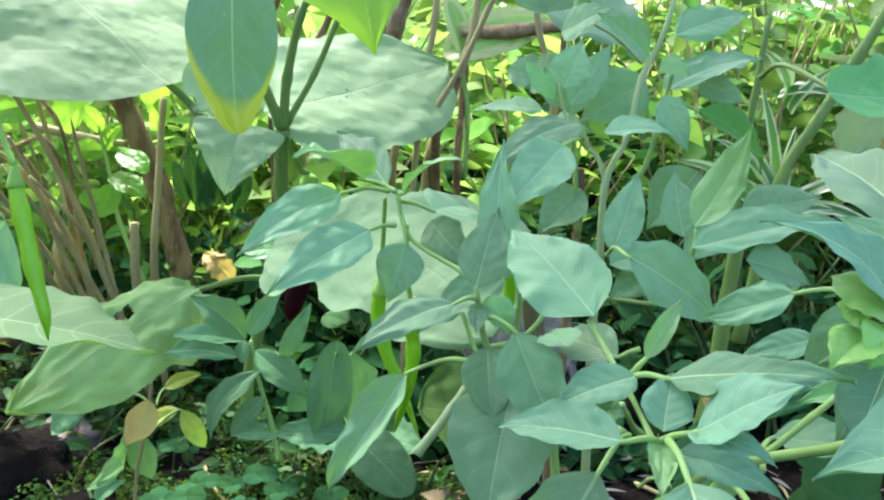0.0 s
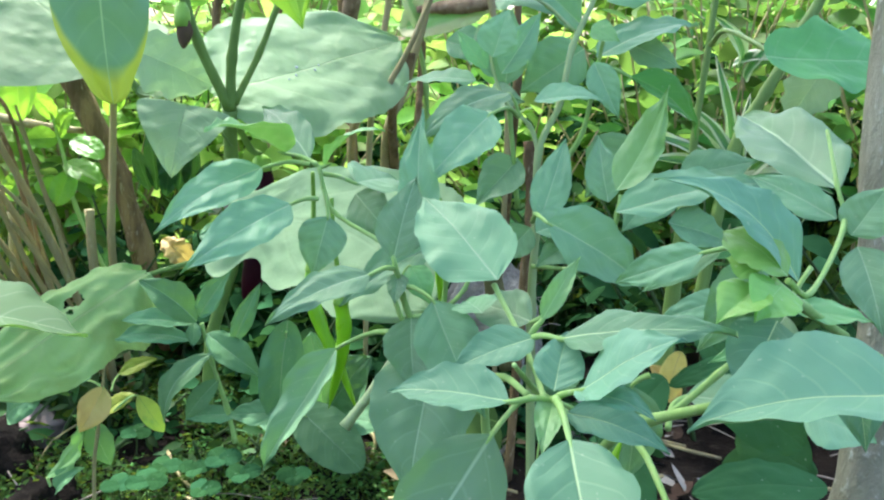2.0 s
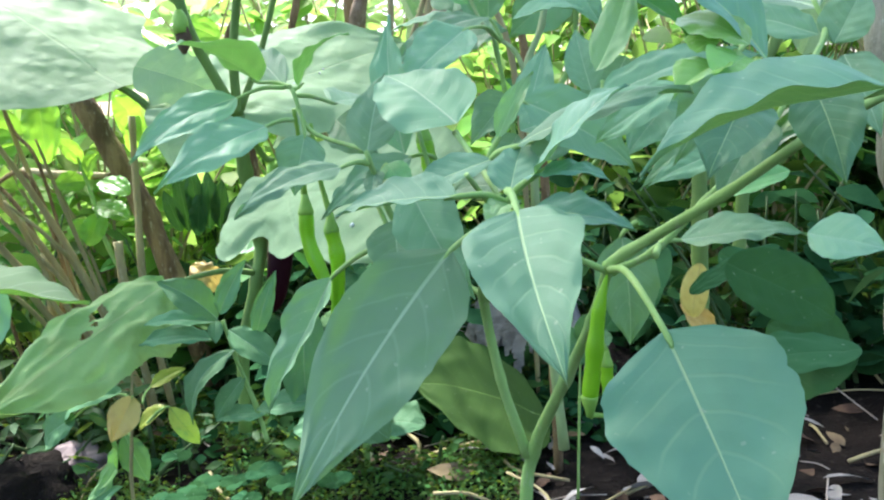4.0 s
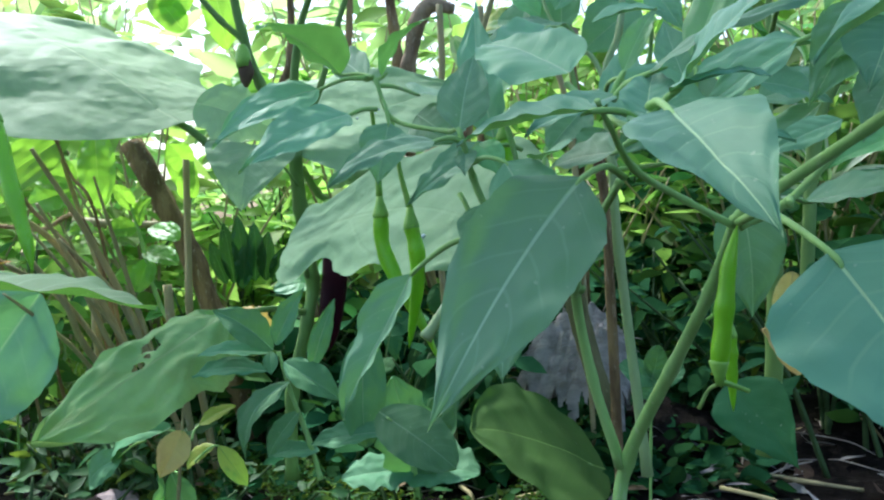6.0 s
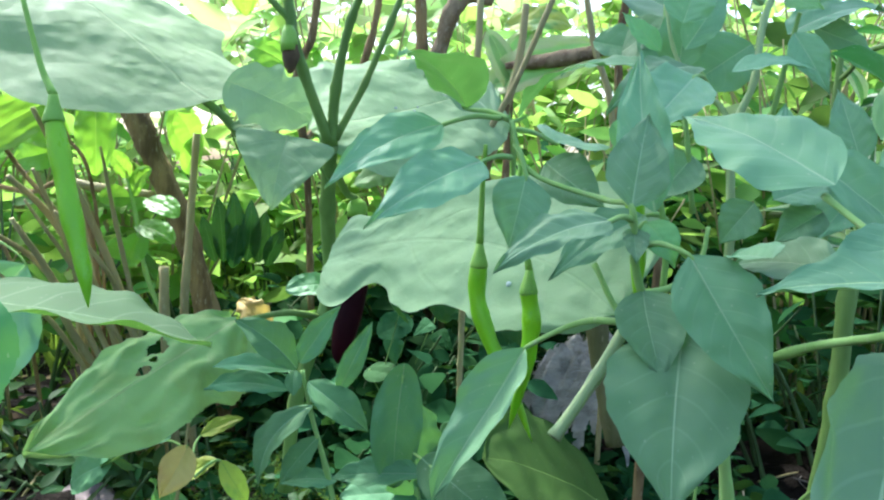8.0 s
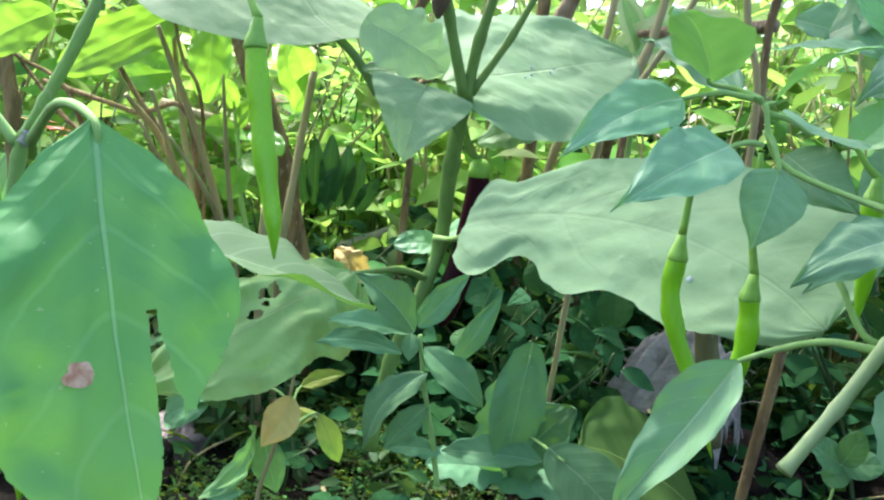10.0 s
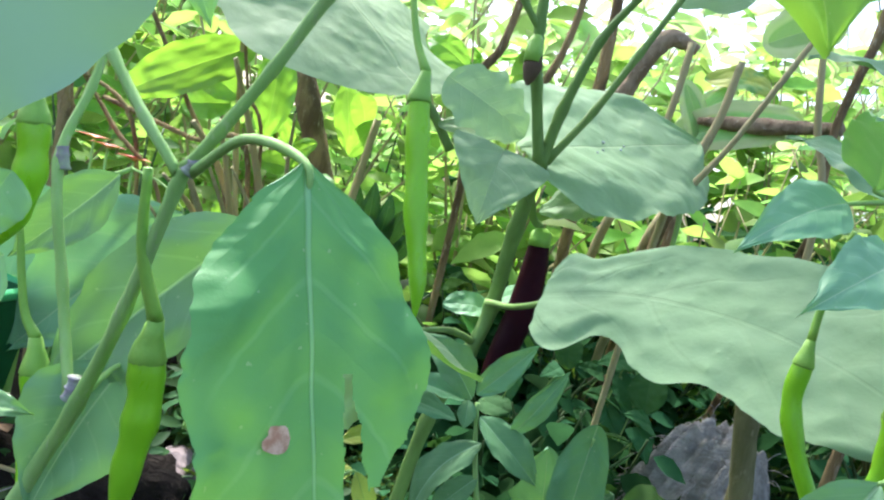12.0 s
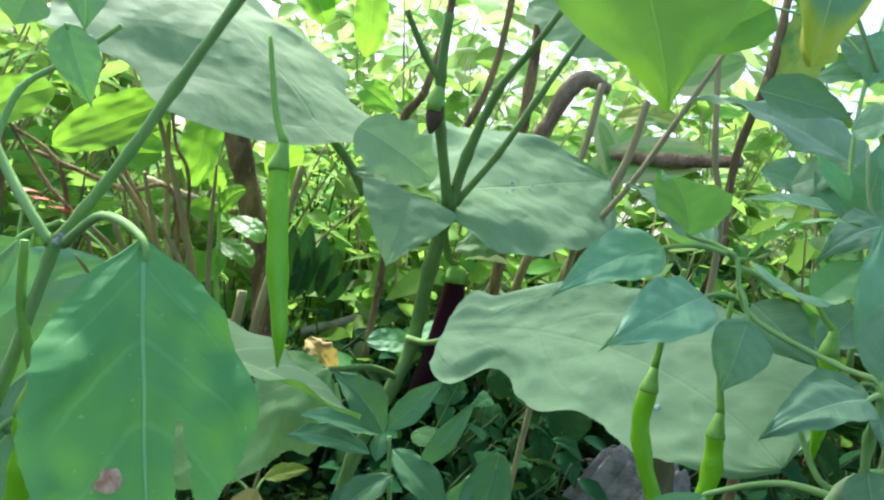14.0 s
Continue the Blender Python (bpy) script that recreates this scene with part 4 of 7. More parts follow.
leaf(front_chili, "chili", (0.152, 0.300, 0.343), (0.162, 0.300, 0.362), 0.018, (-0.521, -0.804, 0.286))
leaf(front_chili, "chili", (0.155, 0.300, 0.339), (0.160, 0.280, 0.312), 0.018, (-0.383, -0.776, 0.500))
chili(front_chili, [(-0.0730, 0.4060, 0.3370), (-0.0740, 0.4130, 0.3190), (-0.0740, 0.4130, 0.2890)], [(-0.0740, 0.4130, 0.2840), (-0.0740, 0.4130, 0.2680), (-0.0680, 0.4110, 0.2510), (-0.0570, 0.4080, 0.2310), (-0.0460, 0.4060, 0.2060)], 0.0041)
chili(front_chili, [(-0.0570, 0.3800, 0.3290), (-0.0550, 0.3800, 0.3040), (-0.0510, 0.3780, 0.2810)], [(-0.0510, 0.3780, 0.2780), (-0.0490, 0.3780, 0.2630), (-0.0510, 0.3780, 0.2440), (-0.0560, 0.3780, 0.2200)], 0.0038)
chili(front_chili, [(-0.0190, 0.4100, 0.3380), (-0.0130, 0.4100, 0.3310), (-0.0080, 0.4100, 0.3210)], [(-0.0080, 0.4100, 0.3180), (-0.0050, 0.4100, 0.2990), (-0.0040, 0.4100, 0.2690)], 0.0042)
chili(front_chili, [(0.0750, 0.2700, 0.2230), (0.0670, 0.2600, 0.2280), (0.0650, 0.2590, 0.2320)], [(0.0650, 0.2590, 0.2340), (0.0670, 0.2590, 0.2480), (0.0690, 0.2590, 0.2630), (0.0720, 0.2590, 0.2750)], 0.0028)
chili(front_chili, [(0.0650, 0.2800, 0.2440), (0.0700, 0.2800, 0.2470), (0.0720, 0.2800, 0.2420)], [(0.0720, 0.2800, 0.2390), (0.0720, 0.2800, 0.2300), (0.0720, 0.2800, 0.2140)], 0.0022)

leaf(front_chili, "chili", (0.1030, 0.2400, 0.3370), (0.0890, 0.2280, 0.3280), 0.0155, (-0.30, -0.65, 0.70), arch=0.12, mat=CHILI_LIME, stalk=(0.1070, 0.2400, 0.3380))
leaf(front_chili, "chili", (0.1100, 0.2400, 0.3380), (0.1000, 0.2280, 0.3300), 0.0170, (0.10, -0.75, 0.65), arch=0.10, mat=CHILI_LIME)
leaf(front_chili, "chili", (0.1030, 0.2400, 0.3420), (0.0940, 0.2450, 0.3440), 0.0120, (-0.10, -0.70, 0.70), arch=0.10, mat=CHILI_LIME)
leaf(front_chili, "broad", (0.1110, 0.2400, 0.3410), (0.0940, 0.2520, 0.3510), 0.0210, (-0.25, -0.25, 0.94), arch=0.10, fold=0.10, mat=CHILI_LIME)
leaf(front_chili, "chili", (0.1100, 0.2400, 0.3270), (0.0960, 0.2200, 0.3070), 0.0220, (-0.30, -0.90, 0.30), arch=0.06, mat=CHILI_BLUE)
stem(front_chili, "branch", [(0.1430, 0.2700, 0.3140), (0.1210, 0.2500, 0.3290), (0.1070, 0.2400, 0.3390)], [0.0016, 0.0015, 0.0013], STEM)

back_chili = plant("chili_plant", (0.049, 0.480, 0.249), "tall pale-stemmed chili plant with small pointed leaves behind the front one", "plant", "chili plants")
stem(back_chili, "stem", [(0.055, 0.460, 0.130), (0.046, 0.460, 0.255), (0.045, 0.460, 0.302), (0.043, 0.461, 0.348), (0.053, 0.470, 0.375), (0.058, 0.480, 0.407), (0.069, 0.490, 0.436), (0.076, 0.500, 0.474)], [0.0028, 0.0026, 0.0023, 0.0020, 0.0018, 0.0018, 0.0015, 0.0013], STEM_PALE)
stem(back_chili, "branch", [(0.043, 0.461, 0.348), (0.037, 0.465, 0.362), (0.023, 0.470, 0.374), (0.014, 0.475, 0.392), (0.009, 0.480, 0.417)], [0.0015, 0.0013, 0.0010, 0.0010, 0.0008], STEM_PALE)
stem(back_chili, "branch", [(0.058, 0.485, 0.416), (0.043, 0.480, 0.428), (0.027, 0.470, 0.435)], [0.0010, 0.0010, 0.0007], STEM_PALE)
stem(back_chili, "branch", [(0.061, 0.500, 0.340), (0.070, 0.500, 0.358), (0.073, 0.490, 0.388), (0.075, 0.480, 0.411)], [0.0019, 0.0016, 0.0013, 0.0010], STEM)
leaf(back_chili, "chili", (0.019, 0.470, 0.390), (0.039, 0.480, 0.426), 0.018, (-0.046, -0.956, 0.291))
leaf(back_chili, "chili", (0.038, 0.450, 0.377), (0.075, 0.450, 0.380), 0.024, (-0.062, -0.365, 0.929), arch=0.08)
leaf(back_chili, "chili", (0.070, 0.469, 0.399), (0.086, 0.460, 0.369), 0.017, (-0.082, -0.964, 0.252), arch=0.08)
leaf(back_chili, "chili", (0.073, 0.490, 0.402), (0.139, 0.540, 0.426), 0.029, (-0.025, -0.411, 0.911), arch=0.08)
leaf(back_chili, "chili", (0.070, 0.550, 0.407), (0.030, 0.550, 0.377), 0.039, (-0.201, -0.942, 0.270), arch=0.05)
dewy_leaf = leaf(back_chili, "chili", (0.0730, 0.6600, 0.4350), (-0.0510, 0.7200, 0.4770), 0.085, (0.10, -0.55, 0.83), arch=0.08)
leaf(back_chili, "chili", (0.068, 0.480, 0.419), (0.083, 0.470, 0.411), 0.013, (-0.290, -0.842, 0.455), mat=CHILI_FRESH)
leaf(back_chili, "chili", (0.004, 0.490, 0.385), (-0.041, 0.500, 0.380), 0.023, (-0.178, -0.328, 0.928), arch=0.08)
leaf(back_chili, "chili", (0.010, 0.490, 0.392), (-0.010, 0.500, 0.414), 0.012, (-0.003, -0.911, 0.412), mat=CHILI_FRESH)
leaf(back_chili, "chili", (0.0930, 0.485, 0.392), (0.1370, 0.495, 0.358), 0.027, (0.35, -0.60, 0.72), arch=0.16, mat=CHILI_DEEP, stalk=(0.0740, 0.482, 0.396))
leaf(back_chili, "chili", (0.032, 0.500, 0.339), (0.008, 0.480, 0.311), 0.027, (0.054, -0.839, 0.542), arch=0.05)
leaf(back_chili, "chili", (0.101, 0.500, 0.356), (0.075, 0.500, 0.317), 0.037, (-0.340, -0.912, 0.229), arch=0.05)
leaf(back_chili, "chili", (0.130, 0.500, 0.335), (0.176, 0.500, 0.347), 0.029, (-0.167, -0.740, 0.652), arch=0.05)
leaf(back_chili, "chili", (0.130, 0.520, 0.331), (0.099, 0.500, 0.297), 0.032, (-0.094, -0.820, 0.565), arch=0.05)
leaf(back_chili, "chili", (0.063, 0.500, 0.420), (0.029, 0.480, 0.442), 0.024, (0.593, -0.783, 0.190))
leaf(back_chili, "chili", (0.077, 0.500, 0.434), (0.122, 0.520, 0.451), 0.026, (0.062, -0.719, 0.692))
leaf(back_chili, "chili", (0.094, 0.520, 0.412), (0.129, 0.520, 0.398), 0.020, (0.165, -0.900, 0.404))
leaf(back_chili, "chili", (-0.1400, 0.5000, 0.5400), (-0.0910, 0.4500, 0.4110), 0.125, (0.15, -0.93, 0.33), arch=0.03, fold=0.25, mat=BUSHLEAF)
stem(back_chili, "branch", [(0.0300, 0.5500, 0.4700), (-0.0300, 0.5300, 0.5300), (-0.1400, 0.5000, 0.5400)], [0.0013, 0.0012, 0.0010], STEM_PALE)
leaf(back_chili, "chili", (-0.026, 0.600, 0.463), (0.035, 0.600, 0.457), 0.035, (0.047, -0.889, 0.456), arch=0.07)
leaf(back_chili, "chili", (0.011, 0.520, 0.432), (0.039, 0.500, 0.447), 0.026, (-0.666, -0.628, 0.403), arch=0.07)
leaf(back_chili, "chili", (0.021, 0.500, 0.383), (0.022, 0.500, 0.428), 0.026, (-0.321, -0.947, 0.005), arch=0.07)
leaf(back_chili, "chili", (-0.021, 0.560, 0.408), (0.019, 0.550, 0.399), 0.027, (-0.085, -0.826, 0.557), arch=0.07)
leaf(back_chili, "chili", (-0.005, 0.550, 0.400), (0.022, 0.520, 0.413), 0.027, (-0.769, -0.494, 0.406), arch=0.07)
leaf(back_chili, "chili", (0.006, 0.500, 0.372), (0.033, 0.480, 0.375), 0.026, (-0.532, -0.643, 0.552), arch=0.07)
leaf(back_chili, "chili", (0.021, 0.520, 0.387), (0.003, 0.540, 0.411), 0.021, (-0.318, -0.830, 0.459), arch=0.07)
leaf(back_chili, "chili", (0.047, 0.600, 0.490), (0.017, 0.620, 0.512), 0.029, (-0.351, -0.881, 0.319), arch=0.07)
leaf(back_chili, "chili", (0.011, 0.620, 0.484), (0.055, 0.600, 0.488), 0.021, (-0.397, -0.765, 0.507), arch=0.07)
leaf(back_chili, "chili", (0.033, 0.550, 0.499), (0.021, 0.550, 0.463), 0.027, (-0.317, -0.943, 0.104), arch=0.07)
leaf(back_chili, "chili", (0.014, 0.450, 0.399), (0.021, 0.450, 0.425), 0.024, (-0.379, -0.919, 0.107), arch=0.07)
stem(back_chili, "branch", [(0.034, 0.500, 0.308), (0.025, 0.500, 0.366), (0.016, 0.520, 0.412), (0.021, 0.550, 0.466), (0.032, 0.580, 0.527)], [0.0015, 0.0015, 0.0013, 0.0013, 0.0011], STEM)

left_chili = plant("chili_plant", (-0.337, 0.310, 0.184), "near chili plant with large torn leaf and long green pods", "plant", "chili plants")
stem(left_chili, "stem", [(-0.3520, 0.3400, 0.0280), (-0.3430, 0.3320, 0.1220), (-0.3290, 0.3250, 0.1680), (-0.3120, 0.3190, 0.2100), (-0.2960, 0.3060, 0.2480), (-0.2820, 0.2940, 0.2920), (-0.2800, 0.2930, 0.2980)], [0.0038, 0.0034, 0.0029, 0.0026, 0.0022, 0.0020, 0.0020], STEM)
stem(left_chili, "branch", [(-0.2800, 0.2930, 0.2980), (-0.2710, 0.2890, 0.3100), (-0.2580, 0.2850, 0.3310), (-0.2460, 0.2810, 0.3530), (-0.2290, 0.2720, 0.3790), (-0.2050, 0.2640, 0.4220)], [0.0020, 0.0018, 0.0017, 0.0017, 0.0014, 0.0012], STEM)
stem(left_chili, "branch", [(-0.2820, 0.2930, 0.2960), (-0.2960, 0.2940, 0.3080), (-0.3140, 0.2980, 0.3240), (-0.3330, 0.3020, 0.3460), (-0.3510, 0.3060, 0.3710), (-0.3670, 0.3060, 0.4040)], [0.0017, 0.0016, 0.0017, 0.0016, 0.0014, 0.0013], STEM)
stem(left_chili, "branch", [(-0.3160, 0.3200, 0.2120), (-0.3360, 0.3320, 0.2440), (-0.3570, 0.3440, 0.2830), (-0.3600, 0.3570, 0.3130), (-0.3600, 0.3660, 0.3440), (-0.3460, 0.3740, 0.3620), (-0.3260, 0.3740, 0.3810)], [0.0019, 0.0019, 0.0019, 0.0016, 0.0015, 0.0013, 0.0011], STEM)
stem(left_chili, "stem_node", [(-0.3540, 0.3440, 0.2810), (-0.3560, 0.3440, 0.2860), (-0.3570, 0.3440, 0.2890)], [0.0020, 0.0021, 0.0020], NODE)
stem(left_chili, "stem_node", [(-0.3150, 0.3190, 0.2110), (-0.3140, 0.3190, 0.2150), (-0.3140, 0.3190, 0.2190)], [0.0025, 0.0027, 0.0025], NODE)
stem(left_chili, "stem_node", [(-0.2790, 0.2920, 0.2970), (-0.2770, 0.2920, 0.3000), (-0.2760, 0.2920, 0.3030)], [0.0020, 0.0022, 0.0020], NODE)
torn_leaf = leaf(left_chili, "broad", (-0.2300, 0.2520, 0.3100), (-0.1940, 0.2350, 0.2160), 0.058, (0.697, -0.599, 0.394), arch=0.05, fold=0.10, wave=0.040, mat=CHILI_NEAR, name="torn_leaf", stalk=(-0.2780, 0.2930, 0.2970), stalk_r=0.0014)
leaf(left_chili, "chili", (-0.2780, 0.3490, 0.2820), (-0.3460, 0.3440, 0.1940), 0.045, (0.055, -0.998, 0.012), arch=0.05, stalk=(-0.2730, 0.3490, 0.2890))
leaf(left_chili, "chili", (-0.3100, 0.3400, 0.2210), (-0.3230, 0.3230, 0.1650), 0.043, (0.370, -0.899, 0.233), arch=0.05, stalk=(-0.3090, 0.3200, 0.2160))
leaf(left_chili, "chili", (-0.3510, 0.3740, 0.2820), (-0.3930, 0.3740, 0.2350), 0.024, (0.083, -0.993, -0.082), arch=0.05)
leaf(left_chili, "chili", (-0.3270, 0.3400, 0.3720), (-0.3090, 0.3400, 0.3430), 0.018, (0.463, -0.848, 0.257), mat=CHILI_FRESH, stalk=(-0.3460, 0.3740, 0.3620))
leaf(left_chili, "chili", (-0.3790, 0.3490, 0.3460), (-0.3990, 0.3490, 0.3090), 0.025, (0.427, -0.873, -0.237))
leaf(left_chili, "chili", (-0.3380, 0.2980, 0.2820), (-0.3420, 0.2890, 0.2550), 0.021, (0.567, -0.793, 0.221), mat=CHILI_FRESH)
leaf(left_chili, "chili", (-0.3420, 0.2980, 0.2060), (-0.3120, 0.2980, 0.2120), 0.012, (-0.114, -0.703, 0.702), mat=CHILI_FRESH)
leaf(left_chili, "chili", (-0.4140, 0.4000, 0.2290), (-0.4470, 0.4000, 0.1980), 0.044, (0.017, -1.000, -0.019))
leaf(left_chili, "chili", (-0.2030, 0.1370, 0.3370), (-0.2360, 0.1370, 0.2940), 0.0235, (0.12, -0.97, -0.2), arch=0.02, fold=0.0, wave=0.008, mat=CHILI_SHEEN)
leaf(left_chili, "blunt", (-0.0878, 0.2261, 0.4340), (-0.0858, 0.2261, 0.3803), 0.025, (0.362, -0.932, 0.010), arch=0.05, fold=0.10, wave=0.040, mat=CHILI_TIP)
leaf(left_chili, "chili", (-0.3050, 0.3700, 0.2640), (-0.1900, 0.3920, 0.2440), 0.105, (0.15, 0.03, 0.98), arch=0.03, fold=0.0, wave=0.02, mat=CHILI_PALE)
leaf(left_chili, "chili", (-0.3650, 0.3660, 0.3860), (-0.3690, 0.3660, 0.3700), 0.022, (0.447, -0.881, -0.155), arch=0.05)
leaf(left_chili, "chili", (-0.3110, 0.3150, 0.4000), (-0.3020, 0.3150, 0.3670), 0.022, (0.550, -0.824, 0.135), arch=0.05)
chili(left_chili, [(-0.2920, 0.2940, 0.2950), (-0.2900, 0.2980, 0.2710), (-0.2840, 0.3050, 0.2480)], [(-0.2850, 0.3070, 0.2380), (-0.2820, 0.3070, 0.2210), (-0.2820, 0.3060, 0.2020), (-0.2810, 0.3050, 0.1750)], 0.0057)
chili(left_chili, [(-0.3740, 0.3530, 0.2560), (-0.3640, 0.3530, 0.2250), (-0.3540, 0.3530, 0.2070)], [(-0.3530, 0.3530, 0.2030), (-0.3480, 0.3530, 0.1810), (-0.3440, 0.3490, 0.1500)], 0.0056)
chili(left_chili, [(-0.3660, 0.3150, 0.3360), (-0.3570, 0.3150, 0.3180), (-0.3490, 0.3150, 0.3020)], [(-0.3480, 0.3150, 0.2980), (-0.3450, 0.3150, 0.2820), (-0.3470, 0.3150, 0.2650), (-0.3530, 0.3150, 0.2520)], 0.0052)
chili(left_chili, [(-0.2490, 0.3460, 0.3850), (-0.2390, 0.3420, 0.3590), (-0.2310, 0.3380, 0.3410)], [(-0.2310, 0.3380, 0.3380), (-0.2260, 0.3360, 0.3190), (-0.2200, 0.3330, 0.2990), (-0.2140, 0.3300, 0.2820), (-0.2110, 0.3280, 0.2690)], 0.0040)

eggplant = plant("eggplant_plant", (-0.257, 0.735, 0.128), "thick-stemmed eggplant with broad matte leaves and one purple fruit", "plant")
stem(eggplant, "stem", [(-0.260, 0.730, 0.035), (-0.253, 0.730, 0.117), (-0.235, 0.735, 0.184), (-0.228, 0.740, 0.225), (-0.224, 0.710, 0.292), (-0.218, 0.690, 0.343)], [0.0060, 0.0059, 0.0058, 0.0062, 0.0062, 0.0060], EGG_STEM)
stem(eggplant, "branch", [(-0.218, 0.690, 0.343), (-0.233, 0.660, 0.398), (-0.241, 0.650, 0.437), (-0.244, 0.640, 0.482)], [0.0046, 0.0040, 0.0039, 0.0035], EGG_STEM)
stem(eggplant, "branch", [(-0.217, 0.690, 0.343), (-0.212, 0.680, 0.387), (-0.199, 0.670, 0.439), (-0.181, 0.660, 0.472), (-0.165, 0.650, 0.503)], [0.0046, 0.0041, 0.0033, 0.0026, 0.0022], EGG_STEM)
stem(eggplant, "branch", [(-0.214, 0.690, 0.348), (-0.190, 0.685, 0.392), (-0.170, 0.680, 0.439), (-0.155, 0.680, 0.476), (-0.141, 0.680, 0.511)], [0.0032, 0.0027, 0.0027, 0.0023, 0.0020], EGG_STEM)
stem(eggplant, "branch", [(-0.240, 0.650, 0.433), (-0.255, 0.640, 0.449), (-0.273, 0.630, 0.475)], [0.0026, 0.0026, 0.0022], EGG_STEM)
big_leaf = lobed_leaf(eggplant, [(-0.184, 0.565, 0.265), (-0.133, 0.545, 0.281), (-0.076, 0.500, 0.286), (-0.033, 0.450, 0.278), (-0.011, 0.420, 0.264)], (-0.484, -0.560, 0.672), ((0, 0.024), (0.03, 0.036), (0.07, 0.038), (0.12, 0.031), (0.2, 0.037), (0.4, 0.046), (0.55, 0.052), (0.75, 0.055), (0.9, 0.040), (0.97, 0.022), (1.0, 0.001)), ((0, 0.028), (0.03, 0.040), (0.08, 0.045), (0.14, 0.040), (0.2, 0.034), (0.27, 0.035), (0.36, 0.050), (0.44, 0.053), (0.54, 0.044), (0.68, 0.047), (0.85, 0.036), (0.95, 0.02), (1.0, 0.001)), EGG_BIG, keel=0.05, wave=0.004)
tube("leaf_stalk", [(-0.232, 0.735, 0.228), (-0.205, 0.660, 0.240), (-0.175, 0.575, 0.262)], [0.0028, 0.0023, 0.0020], EGG_STEM, eggplant, nodes=False)
disc_leaf = lobed_leaf(eggplant, [(-0.236, 0.700, 0.354), (-0.192, 0.740, 0.371), (-0.144, 0.800, 0.390), (-0.097, 0.860, 0.410)], (0.271, -0.519, 0.811), ((0, 0.02), (0.06, 0.055), (0.2, 0.085), (0.4, 0.098), (0.6, 0.094), (0.8, 0.072), (0.93, 0.04), (1.0, 0.002)), ((0, 0.015), (0.06, 0.045), (0.2, 0.072), (0.4, 0.082), (0.6, 0.08), (0.8, 0.062), (0.93, 0.036), (1.0, 0.002)), EGG, keel=0.05, wave=0.006, curl=0.10)
leaf(eggplant, "egg", (-0.343, 0.685, 0.389), (-0.577, 0.740, 0.513), 0.290, (0.40, -0.32, 0.86), arch=0.04, fold=-0.12, wave=0.032, stalk=(-0.289, 0.700, 0.338), stalk_r=0.0035)
leaf(eggplant, "egg", (-0.294, 0.680, 0.388), (-0.234, 0.690, 0.363), 0.058, (0.325, -0.839, 0.437), fold=0.10, wave=0.015)
leaf(eggplant, "delta", (-0.242, 0.655, 0.348), (-0.242, 0.620, 0.292), 0.074, (0.310, -0.806, 0.505), stalk=(-0.217, 0.690, 0.311))
leaf(eggplant, "egg", (-0.252, 0.690, 0.359), (-0.302, 0.690, 0.356), 0.022, (-0.044, -0.796, 0.604), arch=0.05)
lobed_leaf(eggplant, [(-0.270, 0.635, 0.206), (-0.292, 0.605, 0.192), (-0.322, 0.560, 0.169), (-0.358, 0.505, 0.136)], (0.34, -0.47, 0.81), ((0, 0.014), (0.06, 0.032), (0.2, 0.045), (0.33, 0.048), (0.45, 0.040), (0.6, 0.046), (0.8, 0.035), (0.93, 0.018), (1.0, 0.001)), ((0, 0.014), (0.06, 0.031), (0.2, 0.044), (0.4, 0.046), (0.6, 0.041), (0.8, 0.028), (0.93, 0.014), (1.0, 0.001)), EGG_OLD, keel=-0.08, wave=0.010, curl=0.22, holes=((0.56, 0.12, 0.030), (0.45, 0.36, 0.040), (0.50, 0.20, 0.016)))
tube("leaf_stalk", [(-0.235, 0.735, 0.193), (-0.250, 0.690, 0.204), (-0.272, 0.632, 0.205)], [0.0032, 0.0027, 0.0020], EGG_STEM, eggplant, nodes=False)
leaf(eggplant, "oval", (-0.233, 0.755, 0.220), (-0.268, 0.740, 0.216), 0.026, (0.206, -0.668, 0.715), arch=0.05)
leaf(eggplant, "oval", (-0.227, 0.755, 0.229), (-0.205, 0.740, 0.244), 0.021, (-0.698, -0.546, 0.463), arch=0.05)
leaf(eggplant, "egg", (-0.148, 0.750, 0.342), (-0.214, 0.760, 0.312), 0.036, (-0.351, -0.786, 0.509), arch=0.05)
leaf(eggplant, "egg", (-0.113, 0.700, 0.500), (-0.202, 0.750, 0.531), 0.058, (-0.371, -0.866, 0.335))
eggplant_fruit(eggplant, [(-0.223, 0.720, 0.329), (-0.215, 0.735, 0.305)], [(-0.205, 0.738, 0.290), (-0.203, 0.738, 0.268), (-0.203, 0.733, 0.231), (-0.209, 0.726, 0.187), (-0.214, 0.720, 0.157)], 0.0125)
withered_flower(eggplant, (-0.240, 0.645, 0.425), (-0.237, 0.640, 0.393))

seedling = plant("weed_seedling", (-0.182, 0.585, 0.111), "small upright weed seedling with narrow blue-green leaves", "plant")
stem(seedling, "stem", [(-0.177, 0.580, 0.086), (-0.186, 0.585, 0.115), (-0.198, 0.585, 0.154), (-0.205, 0.585, 0.184)], [0.0019, 0.0019, 0.0016, 0.0013], STEM)
leaf(seedling, "weed", (-0.209, 0.585, 0.185), (-0.250, 0.575, 0.219), 0.027, (0.550, -0.706, 0.447), arch=0.10)
leaf(seedling, "weed", (-0.207, 0.585, 0.189), (-0.177, 0.575, 0.233), 0.018, (-0.310, -0.951, -0.003), arch=0.10)
leaf(seedling, "weed", (-0.201, 0.585, 0.176), (-0.155, 0.575, 0.148), 0.025, (0.254, -0.700, 0.668), arch=0.10)
